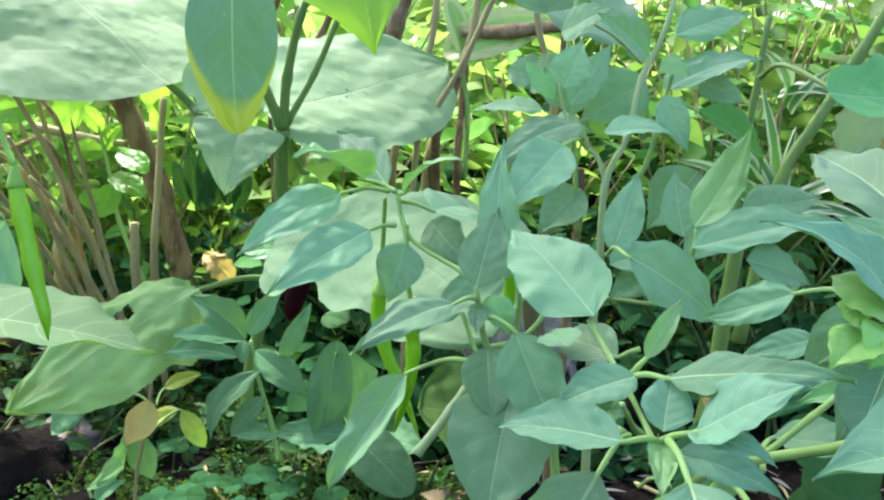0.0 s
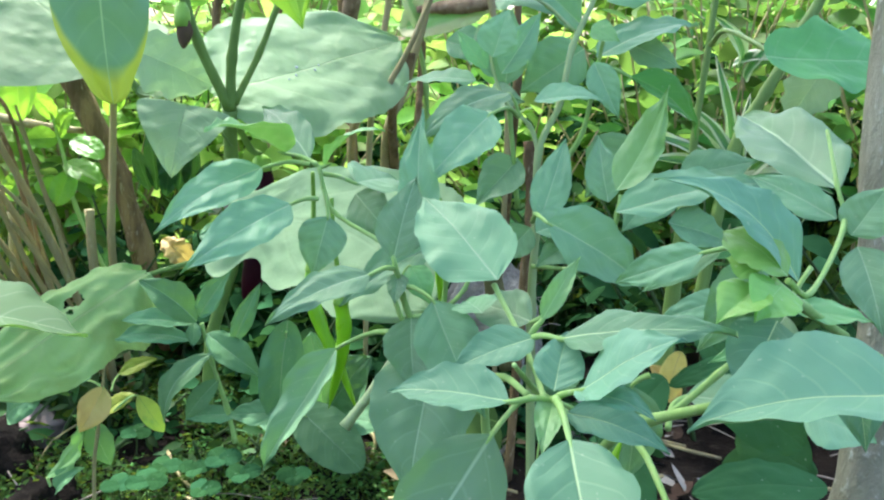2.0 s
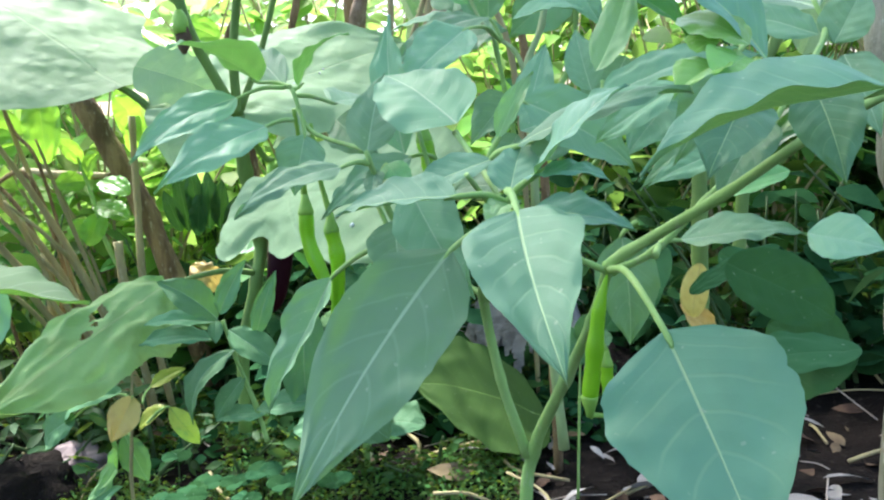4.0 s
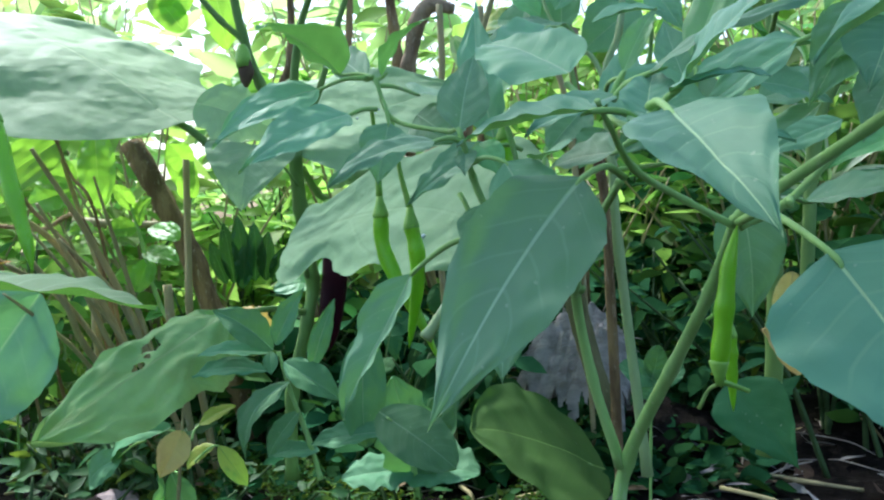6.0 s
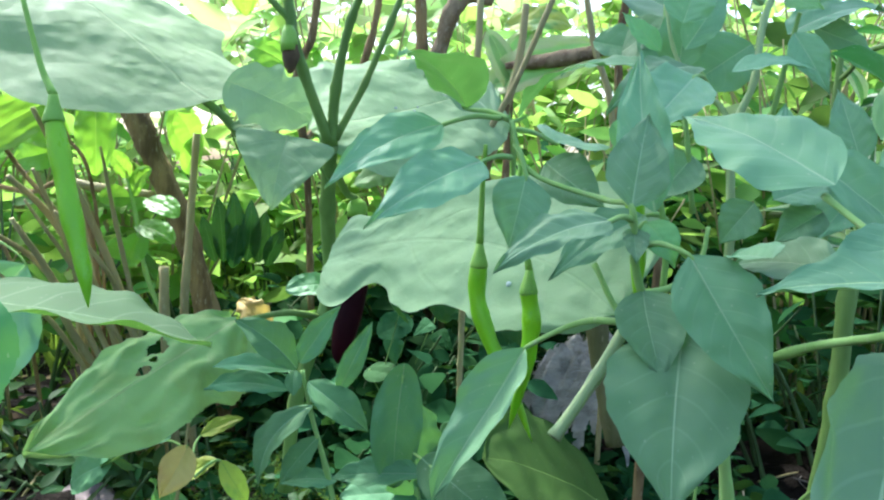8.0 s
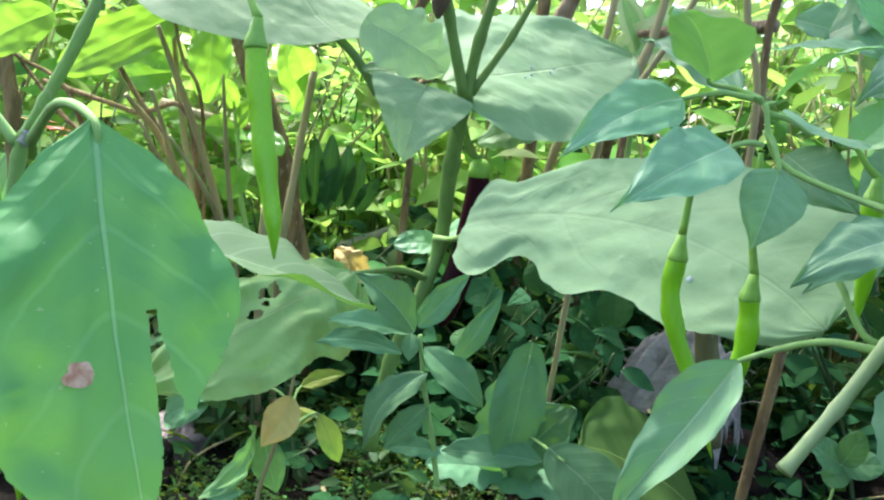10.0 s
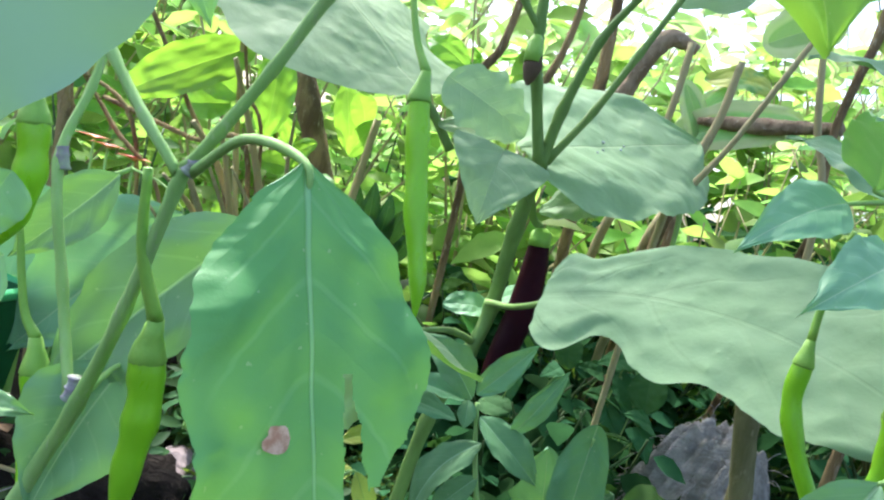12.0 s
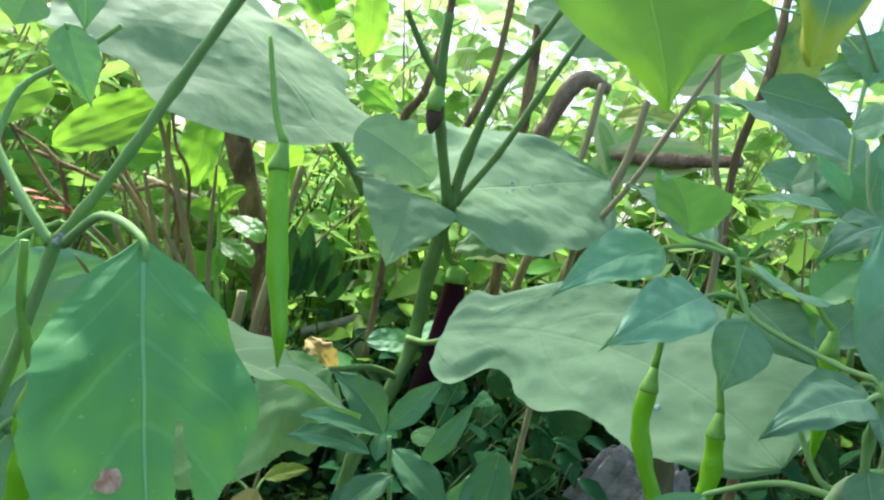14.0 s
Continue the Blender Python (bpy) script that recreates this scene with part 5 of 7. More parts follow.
leaf(seedling, "weed", (-0.179, 0.585, 0.171), (-0.155, 0.575, 0.223), 0.015, (-0.121, -0.984, -0.134), arch=0.10)
leaf(seedling, "weed", (-0.213, 0.585, 0.183), (-0.266, 0.575, 0.185), 0.023, (0.116, -0.431, 0.895), arch=0.10)
leaf(seedling, "weed", (-0.215, 0.585, 0.169), (-0.272, 0.575, 0.169), 0.023, (0.069, -0.433, 0.899), arch=0.10)
leaf(seedling, "weed", (-0.211, 0.585, 0.184), (-0.208, 0.575, 0.168), 0.012, (0.235, -0.813, 0.533), arch=0.10)
leaf(seedling, "weed", (-0.195, 0.578, 0.162), (-0.224, 0.552, 0.112), 0.024, (-0.35, -0.80, 0.50), arch=0.26)
leaf(seedling, "weed", (-0.192, 0.585, 0.138), (-0.216, 0.575, 0.106), 0.017, (-0.180, -0.889, 0.421), arch=0.10)
leaf(seedling, "weed", (-0.178, 0.585, 0.107), (-0.216, 0.575, 0.106), 0.019, (0.086, -0.404, 0.910), arch=0.10)

seedling_b = plant("eggplant_seedling", (-0.140, 0.740, 0.035), "young eggplant with soft blue-green leaves low on the soil", "plant", "eggplant seedlings")
stem(seedling_b, "stem", [(-0.141, 0.740, -0.014), (-0.142, 0.740, 0.035), (-0.148, 0.740, 0.061)], [0.0033, 0.0029, 0.0025], STEM)
leaf(seedling_b, "egg", (-0.142, 0.740, 0.040), (-0.152, 0.720, 0.132), 0.058, (0.278, -0.944, -0.176), arch=0.08, fold=0.20, mat=EGG_YOUNG)
leaf(seedling_b, "egg", (-0.137, 0.740, 0.046), (-0.094, 0.720, 0.113), 0.048, (-0.510, -0.857, 0.071), arch=0.08, fold=0.20, mat=EGG_YOUNG)
leaf(seedling_b, "egg", (-0.150, 0.740, 0.039), (-0.208, 0.720, 0.038), 0.049, (0.114, -0.389, 0.914), arch=0.08, fold=0.20, mat=EGG_YOUNG)
leaf(seedling_b, "egg", (-0.140, 0.740, 0.035), (-0.077, 0.720, 0.043), 0.057, (-0.222, -0.339, 0.914), arch=0.08, fold=0.20, mat=EGG_YOUNG)

seedling_c = plant("broadleaf_weed", (0.030, 0.800, 0.005), "broad yellowish-green round leaf low over the dark soil", "plant")
leaf(seedling_c, "oval", (0.023, 0.800, 0.022), (-0.083, 0.730, 0.082), 0.147, (0.605, -0.272, 0.749), fold=0.06, mat=EGG_DULL, stalk=(0.030, 0.800, -0.012))

creeper = plant("creeping_weed", (-0.110, 0.940, 0.000), "creeping weed with dark green lobed leaves on thin stalks", "plant")
leaf(creeper, "oval", (-0.1979, 1.0048, 0.1449), (-0.2321, 0.9892, 0.1271), 0.041, (0.17, -0.60, 0.75), arch=0.04, mat=CREEPER, stalk=(-0.2071, 1.0067, 0.0974), stalk_r=0.0006)
leaf(creeper, "delta", (-0.1944, 0.9144, 0.1674), (-0.1956, 0.8876, 0.1866), 0.033, (0.22, -0.60, 0.75), arch=0.04, mat=CREEPER, stalk=(-0.2071, 0.9106, 0.1125), stalk_r=0.0006)
leaf(creeper, "delta", (-0.1587, 0.9210, 0.1607), (-0.1773, 0.9110, 0.1453), 0.022, (-0.09, -0.60, 0.75), arch=0.04, mat=CREEPER, stalk=(-0.1862, 0.9264, 0.0847), stalk_r=0.0006)
leaf(creeper, "oval", (-0.1573, 1.0033, 0.1836), (-0.1487, 0.9867, 0.1484), 0.032, (-0.26, -0.60, 0.75), arch=0.04, mat=CREEPER, stalk=(-0.1700, 1.0049, 0.1120), stalk_r=0.0006)
leaf(creeper, "delta", (-0.1127, 0.9810, 0.1575), (-0.1433, 0.9650, 0.1585), 0.027, (0.35, -0.60, 0.75), arch=0.04, mat=CREEPER, stalk=(-0.1271, 0.9833, 0.1237), stalk_r=0.0006)
leaf(creeper, "delta", (-0.0935, 0.9619, 0.1834), (-0.1245, 0.9481, 0.1706), 0.033, (-0.08, -0.60, 0.75), arch=0.04, mat=CREEPER, stalk=(-0.1030, 0.9645, 0.1311), stalk_r=0.0006)
leaf(creeper, "oval", (-0.0964, 0.9875, 0.1679), (-0.0756, 0.9665, 0.1801), 0.028, (0.00, -0.60, 0.75), arch=0.04, mat=CREEPER, stalk=(-0.0785, 0.9867, 0.1339), stalk_r=0.0006)
leaf(creeper, "delta", (-0.1590, 0.9681, 0.1407), (-0.1370, 0.9559, 0.1213), 0.025, (0.11, -0.60, 0.75), arch=0.04, mat=CREEPER, stalk=(-0.1603, 0.9725, 0.0811), stalk_r=0.0006)
leaf(creeper, "delta", (-0.0923, 1.0005, 0.1310), (-0.1277, 0.9835, 0.1290), 0.033, (-0.07, -0.60, 0.75), arch=0.04, mat=CREEPER, stalk=(-0.0938, 1.0018, 0.0838), stalk_r=0.0006)
leaf(creeper, "oval", (-0.0943, 0.9650, 0.1611), (-0.0737, 0.9490, 0.1309), 0.032, (0.08, -0.60, 0.75), arch=0.04, mat=CREEPER, stalk=(-0.1006, 0.9672, 0.0921), stalk_r=0.0006)
leaf(creeper, "delta", (-0.1788, 0.9796, 0.1135), (-0.1552, 0.9664, 0.0925), 0.027, (0.08, -0.60, 0.75), arch=0.04, mat=CREEPER, stalk=(-0.1844, 0.9833, 0.0514), stalk_r=0.0006)
leaf(creeper, "delta", (-0.1074, 0.9714, 0.1032), (-0.1386, 0.9506, 0.1108), 0.034, (-0.36, -0.60, 0.75), arch=0.04, mat=CREEPER, stalk=(-0.1386, 0.9715, 0.0496), stalk_r=0.0006)
leaf(creeper, "oval", (-0.0996, 0.9638, 0.1279), (-0.0824, 0.9502, 0.1021), 0.031, (0.25, -0.60, 0.75), arch=0.04, mat=CREEPER, stalk=(-0.0906, 0.9672, 0.0479), stalk_r=0.0006)
leaf(creeper, "delta", (-0.0537, 0.9258, 0.1291), (-0.0863, 0.9042, 0.1369), 0.034, (-0.12, -0.60, 0.75), arch=0.04, mat=CREEPER, stalk=(-0.0824, 0.9249, 0.0841), stalk_r=0.0006)
leaf(creeper, "delta", (-0.1294, 0.9685, 0.0780), (-0.1566, 0.9555, 0.0760), 0.030, (-0.07, -0.60, 0.75), arch=0.04, mat=CREEPER, stalk=(-0.1462, 0.9719, 0.0109), stalk_r=0.0006)
leaf(creeper, "oval", (-0.1218, 0.9705, 0.0800), (-0.0882, 0.9535, 0.0800), 0.029, (0.14, -0.60, 0.75), arch=0.04, mat=CREEPER, stalk=(-0.0920, 0.9724, 0.0361), stalk_r=0.0006)
leaf(creeper, "delta", (-0.0901, 0.9709, 0.0881), (-0.0579, 0.9511, 0.0939), 0.030, (0.24, -0.60, 0.75), arch=0.04, mat=CREEPER, stalk=(-0.0777, 0.9712, 0.0232), stalk_r=0.0006)
leaf(creeper, "delta", (-0.1608, 1.0017, 0.0701), (-0.1952, 0.9863, 0.0639), 0.029, (0.20, -0.60, 0.75), arch=0.04, mat=CREEPER, stalk=(-0.1588, 1.0043, 0.0000), stalk_r=0.0006)
leaf(creeper, "oval", (-0.1110, 0.9070, 0.0725), (-0.1330, 0.8970, 0.0615), 0.023, (0.13, -0.60, 0.75), arch=0.04, mat=CREEPER, stalk=(-0.1206, 0.9116, 0.0103), stalk_r=0.0006)
leaf(creeper, "delta", (-0.1014, 0.9341, 0.0742), (-0.0706, 0.9199, 0.0578), 0.031, (-0.39, -0.60, 0.75), arch=0.04, mat=CREEPER, stalk=(-0.1020, 0.9372, 0.0107), stalk_r=0.0006)
leaf(creeper, "delta", (-0.2060, 0.9476, 0.1321), (-0.2000, 0.9344, 0.1039), 0.025, (0.34, -0.60, 0.75), arch=0.04, mat=CREEPER, stalk=(-0.1942, 0.9508, 0.0659), stalk_r=0.0006)
leaf(creeper, "oval", (-0.0656, 0.9498, 0.1759), (-0.0624, 0.9322, 0.1381), 0.040, (-0.34, -0.60, 0.75), arch=0.04, mat=CREEPER, stalk=(-0.0786, 0.9510, 0.0974), stalk_r=0.0006)
leaf(creeper, "delta", (-0.0676, 0.9168, 0.1264), (-0.0504, 0.9012, 0.0956), 0.032, (0.15, -0.60, 0.75), arch=0.04, mat=CREEPER, stalk=(-0.0654, 0.9189, 0.0632), stalk_r=0.0006)
leaf(creeper, "delta", (-0.1393, 0.9939, 0.0366), (-0.1607, 0.9741, 0.0474), 0.030, (0.35, -0.60, 0.75), arch=0.04, mat=CREEPER, stalk=(-0.1332, 0.9940, 0.0000), stalk_r=0.0006)
leaf(creeper, "oval", (-0.2265, 0.9171, 0.1025), (-0.1955, 0.9009, 0.1035), 0.035, (0.28, -0.60, 0.75), arch=0.04, mat=CREEPER, stalk=(-0.1956, 0.9187, 0.0475), stalk_r=0.0006)
leaf(creeper, "delta", (-0.1920, 0.9272, 0.0506), (-0.1820, 0.9028, 0.0674), 0.026, (-0.19, -0.60, 0.75), arch=0.04, mat=CREEPER, stalk=(-0.1945, 0.9252, 0.0243), stalk_r=0.0006)

low_weed = plant("low_weed", (-0.312, 0.600, 0.010), "low straggling weed with thin brown stem, some leaves yellowed", "plant")
stem(low_weed, "stem", [(-0.312, 0.602, 0.000), (-0.304, 0.592, 0.050), (-0.296, 0.585, 0.079), (-0.287, 0.580, 0.122), (-0.288, 0.590, 0.152)], [0.0016, 0.0015, 0.0014, 0.0012, 0.0009], DRY)
leaf(low_weed, "weed", (-0.283, 0.575, 0.127), (-0.291, 0.550, 0.099), 0.024, (0.45, -0.86, 0.25), arch=0.10, fold=0.25, mat=YELLOW, stalk=(-0.290, 0.582, 0.110))
leaf(low_weed, "oval", (-0.313, 0.600, 0.120), (-0.368, 0.610, 0.092), 0.024, (0.10, -0.55, 0.83), arch=0.22, fold=0.2, mat=WEED, stalk=(-0.290, 0.588, 0.118))
leaf(low_weed, "oval", (-0.360, 0.606, 0.096), (-0.396, 0.615, 0.071), 0.027, (0.20, -0.80, 0.57), arch=0.10, mat=WEED, stalk=(-0.330, 0.600, 0.112))
leaf(low_weed, "weed", (-0.276, 0.617, 0.102), (-0.258, 0.628, 0.064), 0.018, (0.45, -0.70, 0.55), arch=0.12, mat=YELLOWING, stalk=(-0.287, 0.612, 0.098))
leaf(low_weed, "weed", (-0.278, 0.616, 0.103), (-0.300, 0.606, 0.086), 0.017, (-0.35, -0.70, 0.62), arch=0.12, mat=YELLOWING, stalk=(-0.289, 0.600, 0.094))
leaf(low_weed, "weed", (-0.310, 0.600, 0.085), (-0.294, 0.600, 0.043), 0.025, (0.15, -0.97, 0.20), arch=0.06, mat=WEED, stalk=(-0.298, 0.590, 0.088))
leaf(low_weed, "weed", (-0.293, 0.620, 0.119), (-0.264, 0.630, 0.132), 0.014, (-0.25, -0.75, 0.60), arch=0.06, mat=YELLOWING, stalk=(-0.290, 0.600, 0.112))

side_weed = plant("low_weed", (-0.346, 0.600, 0.004), "fresh green weed with two long curved leaves on mossy soil", "plant")
stem(side_weed, "stem", [(-0.346, 0.602, -0.006), (-0.347, 0.600, 0.010), (-0.352, 0.600, 0.026)], [0.0018, 0.0016, 0.0012], STEM)
leaf(side_weed, "weed", (-0.352, 0.600, 0.026), (-0.309, 0.572, 0.102), 0.022, (-0.55, -0.72, 0.42), arch=-0.18, fold=0.3, mat=CHILI_FRESH)
leaf(side_weed, "weed", (-0.346, 0.600, 0.012), (-0.318, 0.598, 0.040), 0.018, (-0.45, -0.80, 0.40), arch=0.15, fold=0.3, mat=WEED)

def clover_plant(x, y, size):
    """A clover: three round leaflets on one thin stalk."""
    z = ground_height(x, y)
    ob = plant("clover", (x, y, z), "small clover with three rounded leaflets in the moss", "plant", "clovers in the moss")
    top = Vector((x + 0.004, y - 0.004, z + 0.022 + size * 0.5))
    stem(ob, "stem", [(x, y, z - 0.004), (x + 0.002, y, z + 0.012), tuple(top)], [0.0008, 0.0007, 0.0006], STEM_DARK)
    for k in range(3):
        a = 2.1 * k + x * 90
        out = Vector((math.cos(a), math.sin(a), 0.10))
        leaf(ob, "oval", top, top + out * size, size * 0.95, (0.0, -0.45, 0.89), arch=0.05, fold=0.12, mat=CLOVER, name="leaflet")
    return ob


for x, y, size in ((-0.230, 0.681, 0.020), (-0.202, 0.661, 0.018), (-0.247, 0.660, 0.016), (-0.278, 0.663, 0.018), (-0.327, 0.710, 0.016), (-0.280, 0.631, 0.020), (-0.154, 0.662, 0.018), (-0.303, 0.625, 0.017), (-0.229, 0.634, 0.016)):
    clover_plant(x, y, size)

right_weeds = plant("broadleaf_weed", (0.153, 0.400, 0.176), "broad dull green leaves growing low beside the post", "plant")
leaf(right_weeds, "oval", (0.097, 0.330, 0.267), (0.074, 0.330, 0.238), 0.024, (-0.506, -0.769, 0.390), mat=CREEPER)
leaf(right_weeds, "oval", (0.133, 0.360, 0.255), (0.169, 0.350, 0.235), 0.032, (0.103, -0.802, 0.588), mat=CREEPER)
leaf(right_weeds, "oval", (0.167, 0.330, 0.226), (0.117, 0.330, 0.218), 0.025, (-0.150, -0.403, 0.903), mat=CREEPER)
leaf(right_weeds, "oval", (0.132, 0.450, 0.237), (0.128, 0.450, 0.210), 0.015, (-0.354, -0.934, 0.055), mat=YELLOW)
leaf(right_weeds, "oval", (0.155, 0.500, 0.235), (0.178, 0.500, 0.214), 0.023, (0.286, -0.902, 0.323), mat=CREEPER)
leaf(right_weeds, "oval", (0.161, 0.420, 0.251), (0.122, 0.420, 0.231), 0.013, (-0.334, -0.654, 0.679), mat=CREEPER)
leaf(right_weeds, "oval", (0.181, 0.380, 0.211), (0.155, 0.400, 0.219), 0.032, (-0.292, -0.649, 0.703), arch=0.05, mat=CREEPER)
leaf(right_weeds, "oval", (0.154, 0.400, 0.193), (0.189, 0.380, 0.208), 0.037, (-0.567, -0.517, 0.641), arch=0.05, mat=CREEPER)
leaf(right_weeds, "oval", (0.160, 0.560, 0.166), (0.135, 0.540, 0.195), 0.019, (0.686, -0.719, 0.111), arch=0.10, mat=YELLOW)
leaf(seedling_b, "oval", (-0.131, 0.565, 0.190), (-0.133, 0.555, 0.118), 0.034, (0.30, -0.90, 0.30), arch=0.06, fold=0.12, wave=0.03, mat=EGG_YOUNG, stalk=(-0.139, 0.640, 0.120))
leaf(seedling_b, "oval", (-0.104, 0.510, 0.152), (-0.056, 0.482, 0.128), 0.036, (-0.10, -0.62, 0.78), arch=0.08, wave=0.02, mat=EGG_YOUNG, stalk=(-0.135, 0.640, 0.090))
leaf(seedling_b, "weed", (-0.112, 0.550, 0.131), (-0.176, 0.560, 0.120), 0.024, (0.10, -0.60, 0.79), arch=0.08, mat=EGG_YOUNG)

leaf(right_weeds, "chili", (0.0930, 0.4200, 0.1900), (0.1150, 0.3800, 0.1610), 0.034, (-0.25, -0.80, 0.55), arch=0.05, mat=CREEPER, stalk=(0.0830, 0.4500, 0.1700))

right_eggplant = plant("eggplant_plant", (0.242, 0.800, 0.254), "second eggplant with a thick pale green leaning stem", "plant")
stem(right_eggplant, "stem", [(0.226, 0.800, 0.161), (0.240, 0.800, 0.321), (0.263, 0.800, 0.381), (0.290, 0.800, 0.443), (0.312, 0.800, 0.499)], [0.0064, 0.0056, 0.0051, 0.0050, 0.0045], EGG_STEM)
stem(right_eggplant, "branch", [(0.206, 0.800, 0.241), (0.202, 0.800, 0.330), (0.204, 0.800, 0.399), (0.206, 0.800, 0.475)], [0.0036, 0.0035, 0.0030, 0.0029], EGG_STEM)
leaf(right_eggplant, "egg", (0.200, 0.560, 0.408), (0.305, 0.590, 0.405), 0.066, (-0.10, -0.62, 0.78), arch=0.05, fold=0.10, wave=0.035, mat=CHILI_NEAR, stalk=(0.204, 0.790, 0.420), stalk_r=0.0020)
leaf(right_eggplant, "egg", (0.282, 0.700, 0.417), (0.261, 0.720, 0.360), 0.043, (-0.517, -0.849, -0.107))
leaf(right_eggplant, "egg", (0.0700, 0.900, 0.622), (0.0450, 0.900, 0.536), 0.058, (-0.225, -0.973, 0.056), mat=YELLOWING, stalk=(0.150, 0.860, 0.640))
leaf(back_chili, "chili", (-0.0300, 0.600, 0.517), (-0.0860, 0.595, 0.470), 0.050, (-0.20, -0.90, 0.40), arch=0.08, mat=BUSHLEAF, stalk=(0.030, 0.550, 0.470))
stem(right_eggplant, "stem", [(0.150, 0.620, 0.089), (0.160, 0.620, 0.178), (0.161, 0.620, 0.248), (0.163, 0.620, 0.298)], [0.0063, 0.0062, 0.0057, 0.0053], EGG_STEM)

curled_leaf = plant("dead_leaf", (-0.328, 0.840, 0.168), "curled dry yellow leaf caught above the soil", "leaf")
leaf(curled_leaf, "egg", (-0.316, 0.830, 0.162), (-0.346, 0.830, 0.187), 0.027, (0.341, -0.846, 0.409), arch=0.30, fold=0.50, wave=0.100, mat=YELLOW)
leaf(front_chili, "chili", (-0.008, 0.370, 0.311), (-0.044, 0.340, 0.288), 0.020, (-0.024, -0.592, 0.805), arch=0.08, stalk=(0.002, 0.380, 0.309))
leaf(front_chili, "chili", (-0.047, 0.390, 0.330), (-0.023, 0.370, 0.313), 0.022, (-0.327, -0.801, 0.501))
leaf(front_chili, "chili", (-0.007, 0.350, 0.313), (-0.014, 0.370, 0.375), 0.020, (-0.332, -0.907, 0.258))
leaf(front_chili, "chili", (-0.016, 0.420, 0.337), (0.002, 0.420, 0.360), 0.019, (-0.434, -0.837, 0.333), mat=CHILI_FRESH)
stem(front_chili, "branch", [(-0.026, 0.370, 0.291), (-0.014, 0.360, 0.273), (0.007, 0.360, 0.281)], [0.0011, 0.0012, 0.0010], STEM)
stem(front_chili, "branch", [(-0.004, 0.370, 0.323), (0.001, 0.370, 0.297), (-0.001, 0.370, 0.264)], [0.0011, 0.0012, 0.0014], STEM)

side_chili = plant("chili_plant", (-0.660, 0.760, -0.010), "small chili plant with soft blue-green hanging leaves at the bed's edge", "plant", "chili plants")
stem(side_chili, "stem", [(-0.660, 0.760, -0.020), (-0.655, 0.755, 0.120), (-0.620, 0.745, 0.215), (-0.570, 0.735, 0.250)], [0.0045, 0.0040, 0.0030, 0.0020], STEM)
leaf(side_chili, "chili", (-0.509, 0.730, 0.225), (-0.627, 0.700, 0.066), 0.115, (0.250, -0.968, -0.003), stalk=(-0.570, 0.735, 0.250))
leaf(side_chili, "chili", (-0.628, 0.740, 0.207), (-0.722, 0.720, 0.092), 0.095, (0.260, -0.965, -0.044), stalk=(-0.620, 0.745, 0.215))

trunk_sprout = plant("sprout", (-0.464, 0.880, 0.205), "yellow-green young sprout with rounded leaves by the old trunk", "plant")
stem(trunk_sprout, "stem", [(-0.439, 0.880, 0.130), (-0.471, 0.880, 0.204), (-0.483, 0.880, 0.266), (-0.495, 0.880, 0.315)], [0.0025, 0.0025, 0.0020, 0.0015], STEM)
leaf(trunk_sprout, "oval", (-0.492, 0.880, 0.284), (-0.514, 0.860, 0.282), 0.028, (0.519, -0.637, 0.570), arch=0.08, mat=BUSHLEAF)
leaf(trunk_sprout, "oval", (-0.466, 0.880, 0.282), (-0.425, 0.860, 0.267), 0.029, (-0.014, -0.635, 0.772), arch=0.08, mat=BUSHLEAF)
leaf(trunk_sprout, "oval", (-0.476, 0.880, 0.254), (-0.429, 0.860, 0.239), 0.028, (-0.030, -0.641, 0.767), arch=0.08, mat=BUSHLEAF)
leaf(trunk_sprout, "oval", (-0.477, 0.880, 0.242), (-0.483, 0.860, 0.210), 0.029, (0.349, -0.824, 0.446), arch=0.08, mat=BUSHLEAF)
leaf(trunk_sprout, "oval", (-0.486, 0.880, 0.291), (-0.456, 0.860, 0.316), 0.026, (-0.566, -0.825, 0.007), arch=0.08, mat=BUSHLEAF)
leaf(trunk_sprout, "oval", (-0.492, 0.880, 0.309), (-0.503, 0.860, 0.333), 0.023, (0.887, -0.460, 0.031), arch=0.08, mat=BUSHLEAF)
leaf(trunk_sprout, "oval", (-0.418, 0.880, 0.348), (-0.428, 0.860, 0.376), 0.033, (0.811, -0.570, -0.127), arch=0.08, mat=BUSHLEAF)
leaf(trunk_sprout, "oval", (-0.425, 0.880, 0.317), (-0.400, 0.860, 0.353), 0.024, (-0.241, -0.909, -0.339), arch=0.08, mat=BUSHLEAF)
leaf(trunk_sprout, "oval", (-0.483, 0.880, 0.223), (-0.508, 0.860, 0.230), 0.028, (0.620, -0.568, 0.542), arch=0.08, mat=BUSHLEAF)
leaf(trunk_sprout, "oval", (-0.547, 0.880, 0.289), (-0.561, 0.860, 0.283), 0.025, (0.558, -0.569, 0.604), arch=0.08, mat=BUSHLEAF)
leaf(trunk_sprout, "oval", (-0.535, 0.880, 0.239), (-0.544, 0.860, 0.210), 0.023, (0.376, -0.813, 0.445), arch=0.08, mat=BUSHLEAF)
leaf(trunk_sprout, "oval", (-0.566, 0.880, 0.344), (-0.604, 0.860, 0.357), 0.049, (0.529, -0.697, 0.484), arch=0.08, mat=BUSHLEAF)
leaf(trunk_sprout, "oval", (-0.573, 0.880, 0.331), (-0.612, 0.860, 0.318), 0.043, (0.269, -0.844, 0.464), arch=0.08, mat=BUSHLEAF)

clover = plant("small_weed", (0.068, 0.600, 0.122), "small dark green weed with rounded leaflets", "plant")
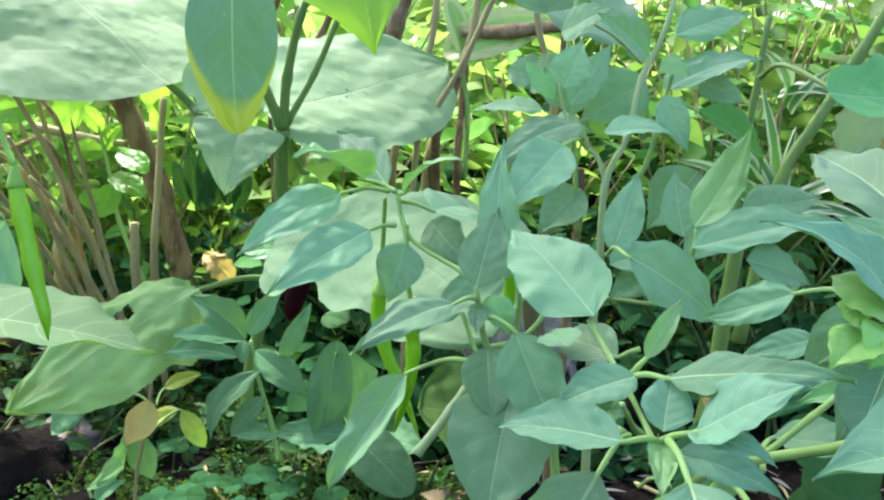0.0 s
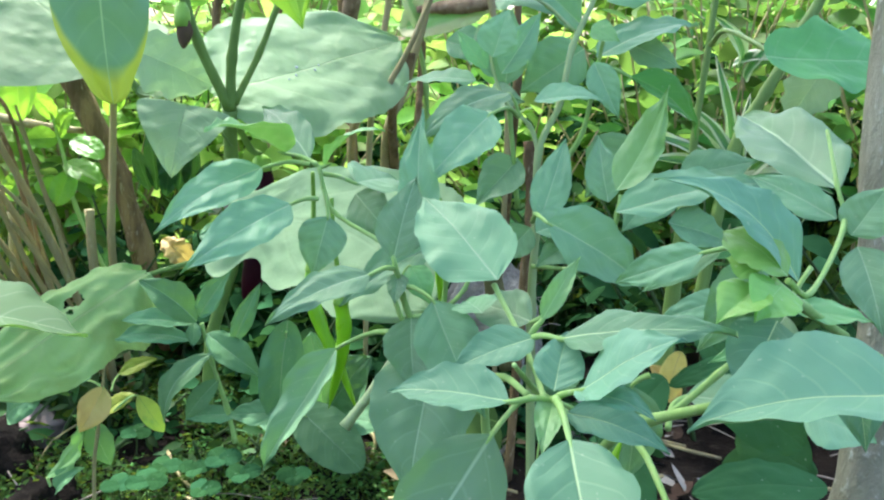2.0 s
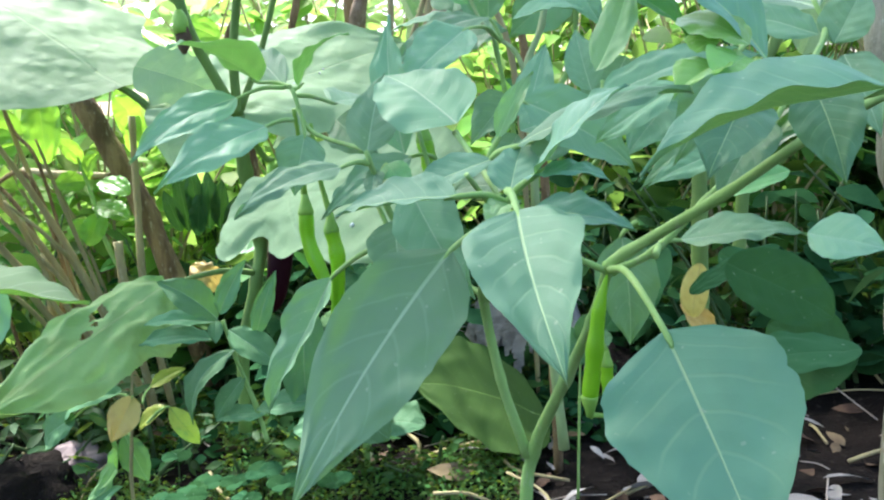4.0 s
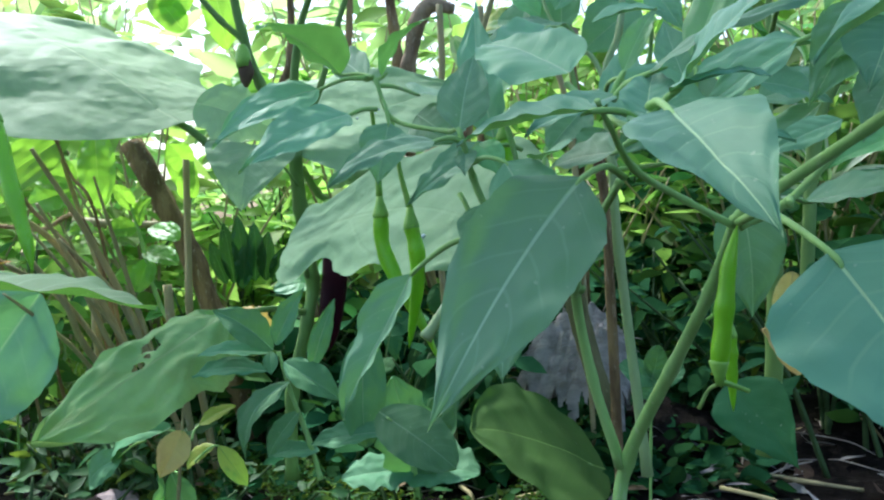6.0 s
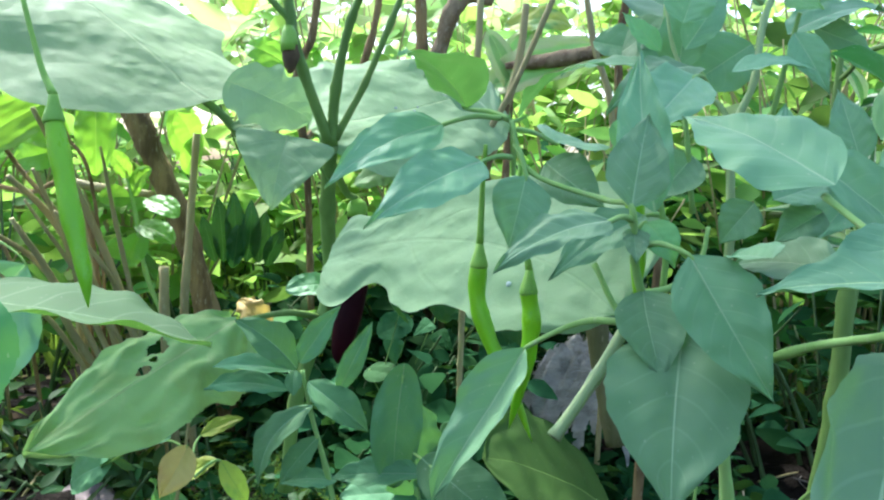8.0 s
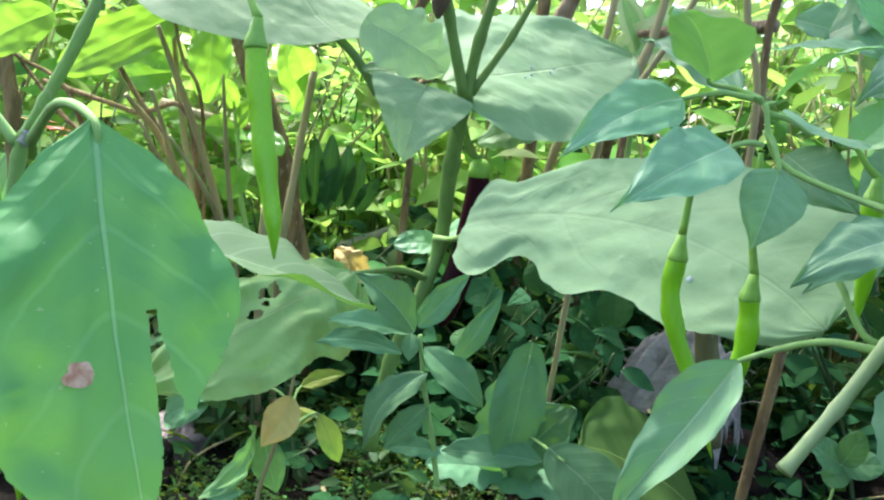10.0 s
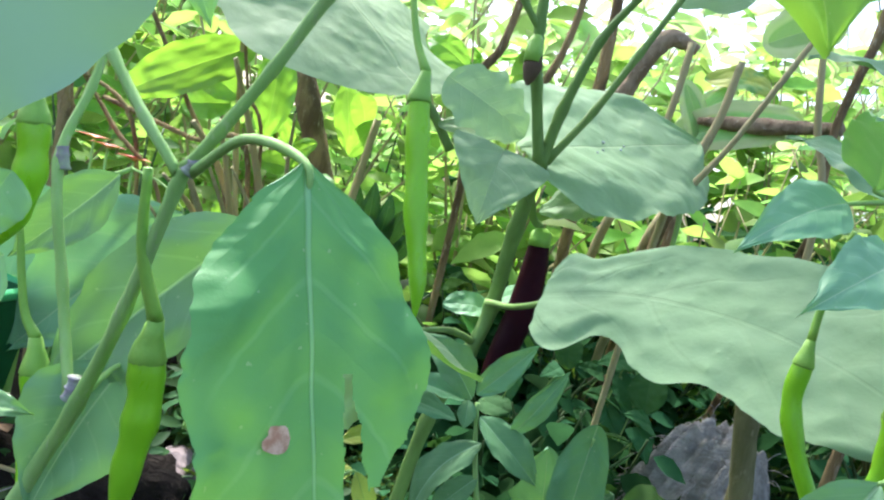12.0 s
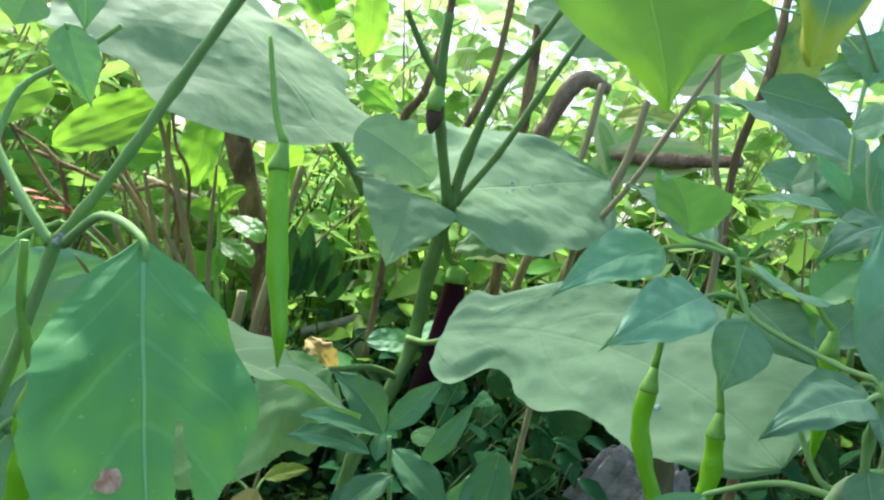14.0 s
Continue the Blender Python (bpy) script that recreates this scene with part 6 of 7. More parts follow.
stem(clover, "stem", [(0.063, 0.600, 0.028), (0.067, 0.600, 0.105), (0.070, 0.600, 0.152)], [0.0010, 0.0010, 0.0007], STEM)
leaf(clover, "oval", (0.070, 0.600, 0.152), (0.048, 0.595, 0.164), 0.021, (0.463, -0.713, 0.527), arch=0.05, mat=EGG_YOUNG)
leaf(clover, "oval", (0.070, 0.600, 0.152), (0.093, 0.595, 0.159), 0.021, (-0.342, -0.680, 0.648), arch=0.05, mat=EGG_YOUNG)
leaf(clover, "oval", (0.070, 0.600, 0.152), (0.076, 0.595, 0.177), 0.017, (-0.400, -0.913, -0.076), arch=0.05, mat=EGG_YOUNG)
leaf(clover, "oval", (0.070, 0.600, 0.152), (0.064, 0.595, 0.138), 0.017, (-0.198, -0.896, 0.398), arch=0.05, mat=EGG_YOUNG)

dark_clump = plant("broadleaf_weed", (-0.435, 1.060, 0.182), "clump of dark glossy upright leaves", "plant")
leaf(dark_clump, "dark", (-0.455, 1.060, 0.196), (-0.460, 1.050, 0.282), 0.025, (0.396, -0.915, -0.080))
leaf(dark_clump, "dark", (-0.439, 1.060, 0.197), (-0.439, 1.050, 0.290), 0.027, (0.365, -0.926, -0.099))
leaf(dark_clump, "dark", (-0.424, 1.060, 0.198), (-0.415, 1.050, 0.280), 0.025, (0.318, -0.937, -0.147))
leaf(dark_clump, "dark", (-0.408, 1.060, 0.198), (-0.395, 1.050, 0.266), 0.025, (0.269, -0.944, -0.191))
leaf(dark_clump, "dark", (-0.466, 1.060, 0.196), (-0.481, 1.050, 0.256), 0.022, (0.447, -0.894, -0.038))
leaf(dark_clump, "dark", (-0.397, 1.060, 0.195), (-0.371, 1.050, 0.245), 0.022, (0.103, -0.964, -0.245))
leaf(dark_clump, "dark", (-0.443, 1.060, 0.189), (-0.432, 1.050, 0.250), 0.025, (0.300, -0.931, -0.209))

back_leaves = plant("broadleaf_plant", (-0.535, 0.840, 0.288), "tall plant with broad bright green hanging leaves behind the eggplant", "plant")
stem(back_leaves, "stem", [(-0.492, 0.850, 0.137), (-0.530, 0.850, 0.271), (-0.539, 0.820, 0.385), (-0.544, 0.800, 0.486)], [0.0029, 0.0029, 0.0023, 0.0022], DRY)
leaf(back_leaves, "oval", (-0.539, 0.820, 0.384), (-0.613, 0.760, 0.316), 0.053, (0.366, -0.859, 0.359), arch=0.08, mat=BUSHLEAF)
leaf(back_leaves, "oval", (-0.662, 0.800, 0.367), (-0.703, 0.760, 0.321), 0.048, (0.436, -0.836, 0.332), arch=0.08, mat=BUSHLEAF)
leaf(back_leaves, "oval", (-0.512, 0.850, 0.388), (-0.494, 0.820, 0.307), 0.041, (0.366, -0.842, 0.396), arch=0.08, mat=BUSHLEAF)
leaf(back_leaves, "oval", (-0.470, 0.950, 0.383), (-0.447, 0.950, 0.315), 0.033, (0.363, -0.923, 0.125), arch=0.08, mat=BUSHLEAF)
leaf(back_leaves, "oval", (-0.460, 0.950, 0.544), (-0.432, 0.950, 0.594), 0.047, (0.129, -0.989, -0.073), arch=0.08, mat=BUSHLEAF)
leaf(back_leaves, "oval", (-0.401, 0.950, 0.573), (-0.389, 0.950, 0.493), 0.040, (0.287, -0.957, 0.043), arch=0.08, mat=BUSHLEAF)
leaf(back_leaves, "oval", (-0.447, 0.950, 0.526), (-0.483, 0.950, 0.573), 0.040, (0.265, -0.942, 0.206), arch=0.08, mat=BUSHLEAF)
leaf(back_leaves, "oval", (-0.361, 1.000, 0.449), (-0.408, 1.000, 0.469), 0.038, (0.168, -0.901, 0.399), arch=0.08, mat=BUSHLEAF)

pale_leaf_plant = plant("broadleaf_plant", (-0.079, 0.990, 0.405), "plant with broad pale green cream-edged leaves", "plant")
stem(pale_leaf_plant, "stem", [(-0.079, 1.000, 0.277), (-0.082, 1.000, 0.357), (-0.097, 0.990, 0.431)], [0.0032, 0.0032, 0.0026], STEM)
leaf(pale_leaf_plant, "oval", (-0.103, 0.990, 0.430), (0.008, 0.950, 0.466), 0.059, (-0.406, -0.866, 0.292), arch=0.08, mat=PALELEAF)
leaf(pale_leaf_plant, "oval", (-0.109, 1.000, 0.426), (-0.064, 1.000, 0.498), 0.031, (-0.204, -0.970, 0.128), arch=0.10, mat=PALELEAF)
leaf(pale_leaf_plant, "oval", (-0.042, 1.000, 0.551), (0.023, 0.980, 0.584), 0.064, (-0.364, -0.916, 0.171), arch=0.08, mat=PALELEAF)
leaf(pale_leaf_plant, "oval", (-0.090, 1.000, 0.497), (-0.022, 1.000, 0.499), 0.040, (-0.020, -0.756, 0.655), arch=0.15, mat=YELLOWING)
leaf(pale_leaf_plant, "oval", (-0.113, 1.000, 0.483), (-0.077, 0.980, 0.411), 0.030, (-0.037, -0.968, 0.249), arch=0.08, mat=PALELEAF)

striped_plant = plant("striped_plant", (0.283, 0.920, 0.221), "clump of arching dark green strap leaves with cream edges", "plant")
leaf(striped_plant, "strap", (0.270, 0.920, 0.278), (0.153, 0.880, 0.331), 0.021, (0.474, -0.735, 0.485), arch=0.16, fold=0.30)
leaf(striped_plant, "strap", (0.270, 0.920, 0.278), (0.168, 0.880, 0.302), 0.022, (0.410, -0.670, 0.619), arch=0.16, fold=0.30)
leaf(striped_plant, "strap", (0.275, 0.920, 0.284), (0.215, 0.880, 0.358), 0.018, (0.573, -0.820, 0.024), arch=0.16, fold=0.30)
leaf(striped_plant, "strap", (0.282, 0.920, 0.285), (0.271, 0.880, 0.373), 0.015, (-0.265, -0.865, -0.426), arch=0.16, fold=0.30)
leaf(striped_plant, "strap", (0.288, 0.920, 0.279), (0.335, 0.880, 0.329), 0.019, (-0.787, -0.546, 0.288), arch=0.16, fold=0.30)
leaf(striped_plant, "strap", (0.283, 0.920, 0.272), (0.322, 0.880, 0.293), 0.020, (-0.723, -0.435, 0.537), arch=0.16, fold=0.30)
leaf(striped_plant, "strap", (0.274, 0.920, 0.297), (0.232, 0.880, 0.411), 0.015, (0.141, -0.949, -0.282), arch=0.16, fold=0.30)
leaf(striped_plant, "strap", (0.294, 0.920, 0.285), (0.371, 0.880, 0.277), 0.019, (-0.298, -0.706, 0.643), arch=0.16, fold=0.30)
leaf(striped_plant, "strap", (0.274, 0.920, 0.389), (0.297, 0.880, 0.436), 0.016, (-0.859, -0.511, -0.025), arch=0.16, fold=0.30)
leaf(striped_plant, "strap", (0.267, 0.920, 0.401), (0.227, 0.880, 0.450), 0.018, (0.648, -0.756, -0.094), arch=0.16, fold=0.30)
leaf(striped_plant, "strap", (0.260, 0.920, 0.406), (0.306, 0.880, 0.409), 0.017, (-0.543, -0.593, 0.595), arch=0.16, fold=0.30)
leaf(striped_plant, "strap", (0.279, 0.920, 0.259), (0.195, 0.880, 0.273), 0.021, (0.404, -0.606, 0.685), arch=0.16, fold=0.30)
leaf(striped_plant, "strap", (0.304, 0.920, 0.299), (0.375, 0.880, 0.325), 0.019, (-0.558, -0.622, 0.549), arch=0.16, fold=0.30)
leaf(striped_plant, "strap", (0.268, 0.920, 0.297), (0.192, 0.880, 0.357), 0.020, (0.607, -0.749, 0.266), arch=0.16, fold=0.30)

cane("tree_stump", [(-0.405, 0.990, -0.030), (-0.415, 0.950, 0.088), (-0.453, 0.950, 0.230), (-0.494, 0.950, 0.321), (-0.527, 0.950, 0.389)], [0.0130, 0.0140, 0.0135, 0.0140, 0.0150], BARK, "thin brown bark-covered trunk with a sawn top", "trunk", "")
cane("cane", [(-0.193, 1.240, -0.030), (-0.196, 1.100, 0.319), (-0.208, 1.100, 0.438), (-0.212, 1.100, 0.534), (-0.227, 1.100, 0.686)], [0.0059, 0.0074, 0.0074, 0.0069, 0.0063], BARK, "brown upright woody stem", "stem", "bare canes")
cane("cane", [(-0.203, 1.090, 0.360), (-0.180, 1.015, 0.450), (-0.171, 1.005, 0.478), (-0.160, 1.000, 0.512), (-0.143, 1.000, 0.531), (-0.113, 1.000, 0.524)], [0.0080, 0.0110, 0.0088, 0.0112, 0.0105, 0.0060], BARK_LIT, "gnarled knotty brown branch behind the eggplant", "branch", "bare canes")
cane("cane", [(0.030, 0.905, 0.462), (0.002, 0.930, 0.459), (-0.030, 0.946, 0.454), (-0.062, 0.962, 0.451), (-0.093, 0.977, 0.448)], [0.0060, 0.0068, 0.0088, 0.0080, 0.0035], BARK_LIT, "stout brown branch lying level among the stems", "branch", "bare canes")
cane("cane", [(-0.319, 1.032, -0.030), (-0.323, 0.990, 0.296), (-0.338, 0.980, 0.423), (-0.318, 0.970, 0.472), (-0.311, 0.970, 0.540), (-0.313, 0.970, 0.618)], [0.0037, 0.0046, 0.0051, 0.0050, 0.0044, 0.0039], BARK, "reddish brown slanting branch", "branch", "bare canes")
cane("cane", [(-0.327, 0.985, 0.358), (-0.306, 1.000, 0.383), (-0.287, 1.020, 0.416), (-0.262, 1.020, 0.469), (-0.250, 1.020, 0.541), (-0.252, 1.020, 0.629)], [0.0040, 0.0047, 0.0047, 0.0047, 0.0041, 0.0041], BARK, "reddish brown slanting branch", "branch", "bare canes")
cane("cane", [(0.028, 1.240, -0.030), (0.028, 0.900, 0.338), (0.029, 0.900, 0.386), (0.024, 0.900, 0.468), (0.035, 0.900, 0.551), (0.035, 0.900, 0.631)], [0.0038, 0.0047, 0.0047, 0.0043, 0.0048, 0.0043], BARK, "dark brown upright trunk", "trunk", "bare canes")
cane("cane", [(-0.117, 0.840, -0.030), (-0.114, 0.800, 0.309), (-0.102, 0.800, 0.355), (-0.076, 0.800, 0.408), (-0.049, 0.800, 0.476), (-0.026, 0.800, 0.536)], [0.0025, 0.0032, 0.0032, 0.0026, 0.0026, 0.0020], DRY, "thin tan dry stem behind the eggplant", "stem", "bare canes")
cane("cane", [(0.027, 0.890, -0.030), (0.021, 0.850, 0.345), (-0.005, 0.850, 0.457), (-0.026, 0.850, 0.558), (-0.038, 0.850, 0.622)], [0.0026, 0.0033, 0.0033, 0.0027, 0.0027], DRY, "thin tan upright dry stem", "stem", "bare canes")
cane("cane", [(-0.109, 1.240, -0.030), (-0.106, 0.900, 0.305), (-0.095, 0.900, 0.368), (-0.089, 0.900, 0.399)], [0.0048, 0.0060, 0.0055, 0.0051], BARK, "brown leaning woody stem", "stem", "bare canes")
cane("cane", [(-0.399, 0.860, -0.030), (-0.398, 0.820, 0.155), (-0.394, 0.820, 0.256), (-0.388, 0.820, 0.353)], [0.0035, 0.0044, 0.0037, 0.0036], DRY, "thin tan dry stem behind the eggplant", "stem", "bare canes")
cane("cane", [(-0.168, 1.240, -0.030), (-0.162, 0.950, 0.271), (-0.137, 0.950, 0.373), (-0.125, 0.950, 0.444), (-0.123, 0.950, 0.519)], [0.0038, 0.0048, 0.0046, 0.0039, 0.0038], DRY, "thin tan dry stem behind the eggplant", "stem", "bare canes")
cane("cane", [(-0.123, 1.240, -0.030), (-0.118, 0.930, 0.270), (-0.097, 0.930, 0.364), (-0.078, 0.930, 0.446), (-0.073, 0.930, 0.507)], [0.0042, 0.0053, 0.0052, 0.0044, 0.0037], DRY, "thin tan dry stem behind the eggplant", "stem", "bare canes")
cane("cane", [(-0.087, 1.240, -0.030), (-0.088, 1.000, 0.271), (-0.089, 1.000, 0.362), (-0.088, 1.000, 0.423)], [0.0048, 0.0044, 0.0043, 0.0038], BARK, "brown upright stem behind the eggplant", "stem", "bare canes")
cane("cane", [(0.047, 0.740, -0.030), (0.047, 0.700, 0.221), (0.047, 0.700, 0.272), (0.042, 0.700, 0.330)], [0.0044, 0.0040, 0.0040, 0.0049], BARK, "brown upright stem behind the eggplant", "stem", "bare canes")
cane("cane", [(-0.417, 0.857, -0.030), (-0.436, 0.780, 0.174), (-0.458, 0.740, 0.279), (-0.482, 0.700, 0.365)], [0.0029, 0.0036, 0.0033, 0.0021], DRY, "slanting tan dry stem from the cut clump", "stem", "bare canes")
cane("cane", [(-0.429, 0.869, -0.030), (-0.468, 0.780, 0.158), (-0.477, 0.740, 0.249), (-0.482, 0.700, 0.313)], [0.0024, 0.0030, 0.0028, 0.0016], DRY, "slanting tan dry stem from the cut clump", "stem", "bare canes")
cane("cane", [(-0.441, 0.845, -0.030), (-0.461, 0.780, 0.177), (-0.488, 0.740, 0.265), (-0.505, 0.700, 0.306)], [0.0029, 0.0036, 0.0034, 0.0021], DRY, "slanting tan dry stem from the cut clump", "stem", "bare canes")
cane("cane", [(-0.405, 0.857, -0.030), (-0.488, 0.780, 0.144), (-0.491, 0.740, 0.213), (-0.502, 0.700, 0.269)], [0.0029, 0.0036, 0.0034, 0.0021], DRY, "slanting tan dry stem from the cut clump", "stem", "bare canes")
cane("cane", [(-0.417, 0.869, -0.030), (-0.442, 0.780, 0.179), (-0.442, 0.740, 0.229), (-0.462, 0.700, 0.278)], [0.0019, 0.0024, 0.0023, 0.0011], DRY, "slanting tan dry stem from the cut clump", "stem", "bare canes")
cane("cane", [(-0.429, 0.845, -0.030), (-0.481, 0.780, 0.157), (-0.502, 0.740, 0.224), (-0.520, 0.700, 0.257)], [0.0024, 0.0030, 0.0028, 0.0016], DRY, "slanting tan dry stem from the cut clump", "stem", "bare canes")
cane("cane", [(-0.441, 0.857, -0.030), (-0.495, 0.780, 0.137), (-0.510, 0.740, 0.188), (-0.527, 0.700, 0.229)], [0.0019, 0.0024, 0.0023, 0.0011], DRY, "slanting tan dry stem from the cut clump", "stem", "bare canes")
cane("cane", [(-0.405, 0.869, -0.030), (-0.455, 0.780, 0.166), (-0.472, 0.740, 0.227), (-0.490, 0.700, 0.286)], [0.0019, 0.0024, 0.0023, 0.0011], DRY, "slanting tan dry stem from the cut clump", "stem", "bare canes")
cane("cane", [(-0.417, 0.845, -0.030), (-0.430, 0.780, 0.180), (-0.429, 0.740, 0.270), (-0.420, 0.700, 0.334)], [0.0019, 0.0024, 0.0022, 0.0010], DRY, "slanting tan dry stem from the cut clump", "stem", "bare canes")
cane("cane", [(-0.486, 0.840, -0.030), (-0.503, 0.800, 0.224), (-0.570, 0.800, 0.320), (-0.636, 0.800, 0.406)], [0.0019, 0.0024, 0.0023, 0.0020], BARK, "thin reddish brown stem", "stem", "bare canes")
cane("cane", [(-0.592, 0.840, -0.030), (-0.612, 0.800, 0.266), (-0.695, 0.800, 0.327), (-0.756, 0.800, 0.370)], [0.0017, 0.0021, 0.0021, 0.0018], BARK, "thin reddish brown stem", "stem", "bare canes")
cane("cane", [(-0.478, 0.840, -0.030), (-0.494, 0.800, 0.277), (-0.558, 0.800, 0.288), (-0.658, 0.800, 0.304)], [0.0021, 0.0026, 0.0026, 0.0022], BARK, "thin reddish brown stem", "stem", "bare canes")
cane("cane", [(-0.553, 0.840, -0.030), (-0.570, 0.800, 0.210), (-0.640, 0.800, 0.278), (-0.704, 0.800, 0.337)], [0.0017, 0.0021, 0.0020, 0.0017], BARK, "thin reddish brown stem", "stem", "bare canes")
cane("cane", [(-0.475, 0.840, -0.030), (-0.483, 0.800, 0.280), (-0.513, 0.800, 0.347), (-0.534, 0.800, 0.410)], [0.0014, 0.0018, 0.0017, 0.0014], BARK, "thin reddish brown stem", "stem", "bare canes")
cane("cane_stub", [(-0.408, 0.840, -0.030), (-0.408, 0.800, 0.146), (-0.411, 0.800, 0.221)], [0.0039, 0.0049, 0.0048], DRY, "cut tan cane stub standing on the soil", "stub", "cane stubs")
cane("cane_stub", [(-0.496, 0.840, -0.030), (-0.496, 0.800, 0.137), (-0.497, 0.800, 0.213)], [0.0040, 0.0050, 0.0049], DRY, "cut tan cane stub standing on the soil", "stub", "cane stubs")
cane("cane_stub", [(0.0410, 0.8500, 0.0620), (0.0230, 0.8500, 0.1380), (0.0110, 0.8500, 0.2010)], [0.0105, 0.0108, 0.0115], STUB, "olive brown cut stem stub beside the sacking", "stub", "cane stubs")
cane("cane", [(-0.7260, 0.8800, -0.0300), (-0.7360, 0.8600, 0.2450), (-0.7450, 0.8600, 0.2930), (-0.7590, 0.8600, 0.3570)], [0.0080, 0.0085, 0.0085, 0.0085], BARK, "brown weathered stem with a broken top", "stem", "bare canes")
cane("fallen_stick", [(-0.547, 1.500, 0.067), (-0.451, 1.500, 0.118), (-0.356, 1.500, 0.162)], [0.0107, 0.0116, 0.0104], PALE, "pale dry stick lying on the ground", "stick", "")
cane("fallen_stick", [(-0.616, 0.950, 0.297), (-0.556, 0.950, 0.289), (-0.497, 0.950, 0.285)], [0.0057, 0.0056, 0.0042], DRY, "dark horizontal twig among weeds", "twig", "")


# ---- post beside the plants ----
def tree(label):
    """A slim leaning tree: the trunk beside the plants; limbs and foliage over the bed are unseen, added to shade it.
    """
    ob = tagged(new("tree"), label, "tree")
    ob.location = (0.24, 0.40, 0)
    o = Vector(ob.location)
    trunk = [Vector(p) - o for p in ((0.240, 0.40, -0.03), (0.250, 0.43, 0.14), (0.255, 0.455, 0.26), (0.246, 0.475, 0.38), (0.246, 0.50, 0.70), (0.25, 0.50, 1.15), (0.10, 0.56, 1.6), (-0.25, 0.65, 1.9))]
    line, where = spline(trunk, 8)
    v, f = tube_data(line, [0.031 - 0.0025 * w for w in where], 18, 0.16, seed=3)
    mesh_object("trunk", v, f, LICHEN, ob)
    r = random.Random(8)
    top = line[-1]
    parts = []
    for k in range(16):
        a = 2 * math.pi * k / 16
        mid = Vector((-0.66, 1.05, 2.02)) - o
        end = mid + Vector((math.cos(a) * 0.5 * r.uniform(0.3, 1), math.sin(a) * 0.85 * r.uniform(0.6, 1), r.uniform(-0.25, 0.35)))
        start = line[-1 - k % 9]
        limb, lw = spline([start, start.lerp(end, 0.5) + Vector((0, 0, 0.12)), end], 6)
        v, f = tube_data(limb, [0.011 * (1 - 0.8 * w / lw[-1]) for w in lw], 7, 0.1)
        mesh_object("limb", v, f, LICHEN, ob)
        for _ in range(190):
            p = limb[r.randint(5, len(limb) - 1)] + Vector((r.gauss(0, 0.17), r.gauss(0, 0.14), r.gauss(0, 0.12)))
            # leaves clipped here so the sun still reaches the left side and the back
            p.x, p.y = max(p.x, -1.15 - o.x - 0.1 * r.random()), min(p.y, 1.95 - o.y + 0.1 * r.random())
            b = r.uniform(0, 2 * math.pi)
            s = r.uniform(0.06, 0.13)
            parts.append((p, Vector((math.cos(b), math.sin(b), r.uniform(-0.6, 0.2))).normalized(), Vector((r.gauss(0, 0.5), r.gauss(0, 0.5), 1)), s, s * 0.24, r.uniform(0, 0.4)))
    v, f = blades(parts)
    mesh_object("added_shade_crown", v, f, SHADE_CROWN, ob)


tree("slim grey lichen-spotted tree trunk beside the chilies")

# ---- ground growth ----
rng = random.Random(5)


def patch(n, x0, x1, y0, y1, lift=0.0, gate=None, seed=3):
    r = random.Random(seed)
    spots = []
    while len(spots) < n:
        x, y = r.uniform(x0, x1), r.uniform(y0, y1)
        if gate is None or noise.noise((x * gate[0], y * gate[0], gate[2])) > gate[1]:
            spots.append((x, y, ground_height(x, y) + r.uniform(0, 1) ** 1.5 * lift))
    return spots


scatter("moss", patch(34000, -0.42, 0.02, 0.42, 1.05, 0.022, (6, -0.08, 3.0)), 0.005, MOSS, "fine bright green moss cushions over the soil", "moss", seed=2, tilt=1.0)
scatter("ground_cover", patch(1100, -0.45, 0.06, 0.74, 1.4, 0.04, (5, 0.0, 8.0), 4), 0.016, COVER_SHADE, "low dark green weeds with small round leaves", "weeds", seed=3, aspect=0.8)
scatter("ground_cover", patch(1500, -0.25, 0.2, 0.80, 1.25, 0.045, None, 9), 0.022, COVER_SHADE, "dark green weeds behind the eggplant, shade put into their colour", "weeds", seed=8, aspect=0.8)
scatter("leaf_litter", patch(500, -0.9, 0.8, 0.3, 1.6, 0.008, None, 6), 0.03, LITTER, "scattered dry brown leaf scraps on the soil", "litter", seed=5, tilt=0.5)

scatter("dry_leaves", patch(150, -0.02, 0.30, 0.42, 0.95, 0.012, None, 16), 0.035, PALE, "bleached grey dry leaf scraps on dark soil", "litter", seed=15, tilt=0.4, aspect=0.35)


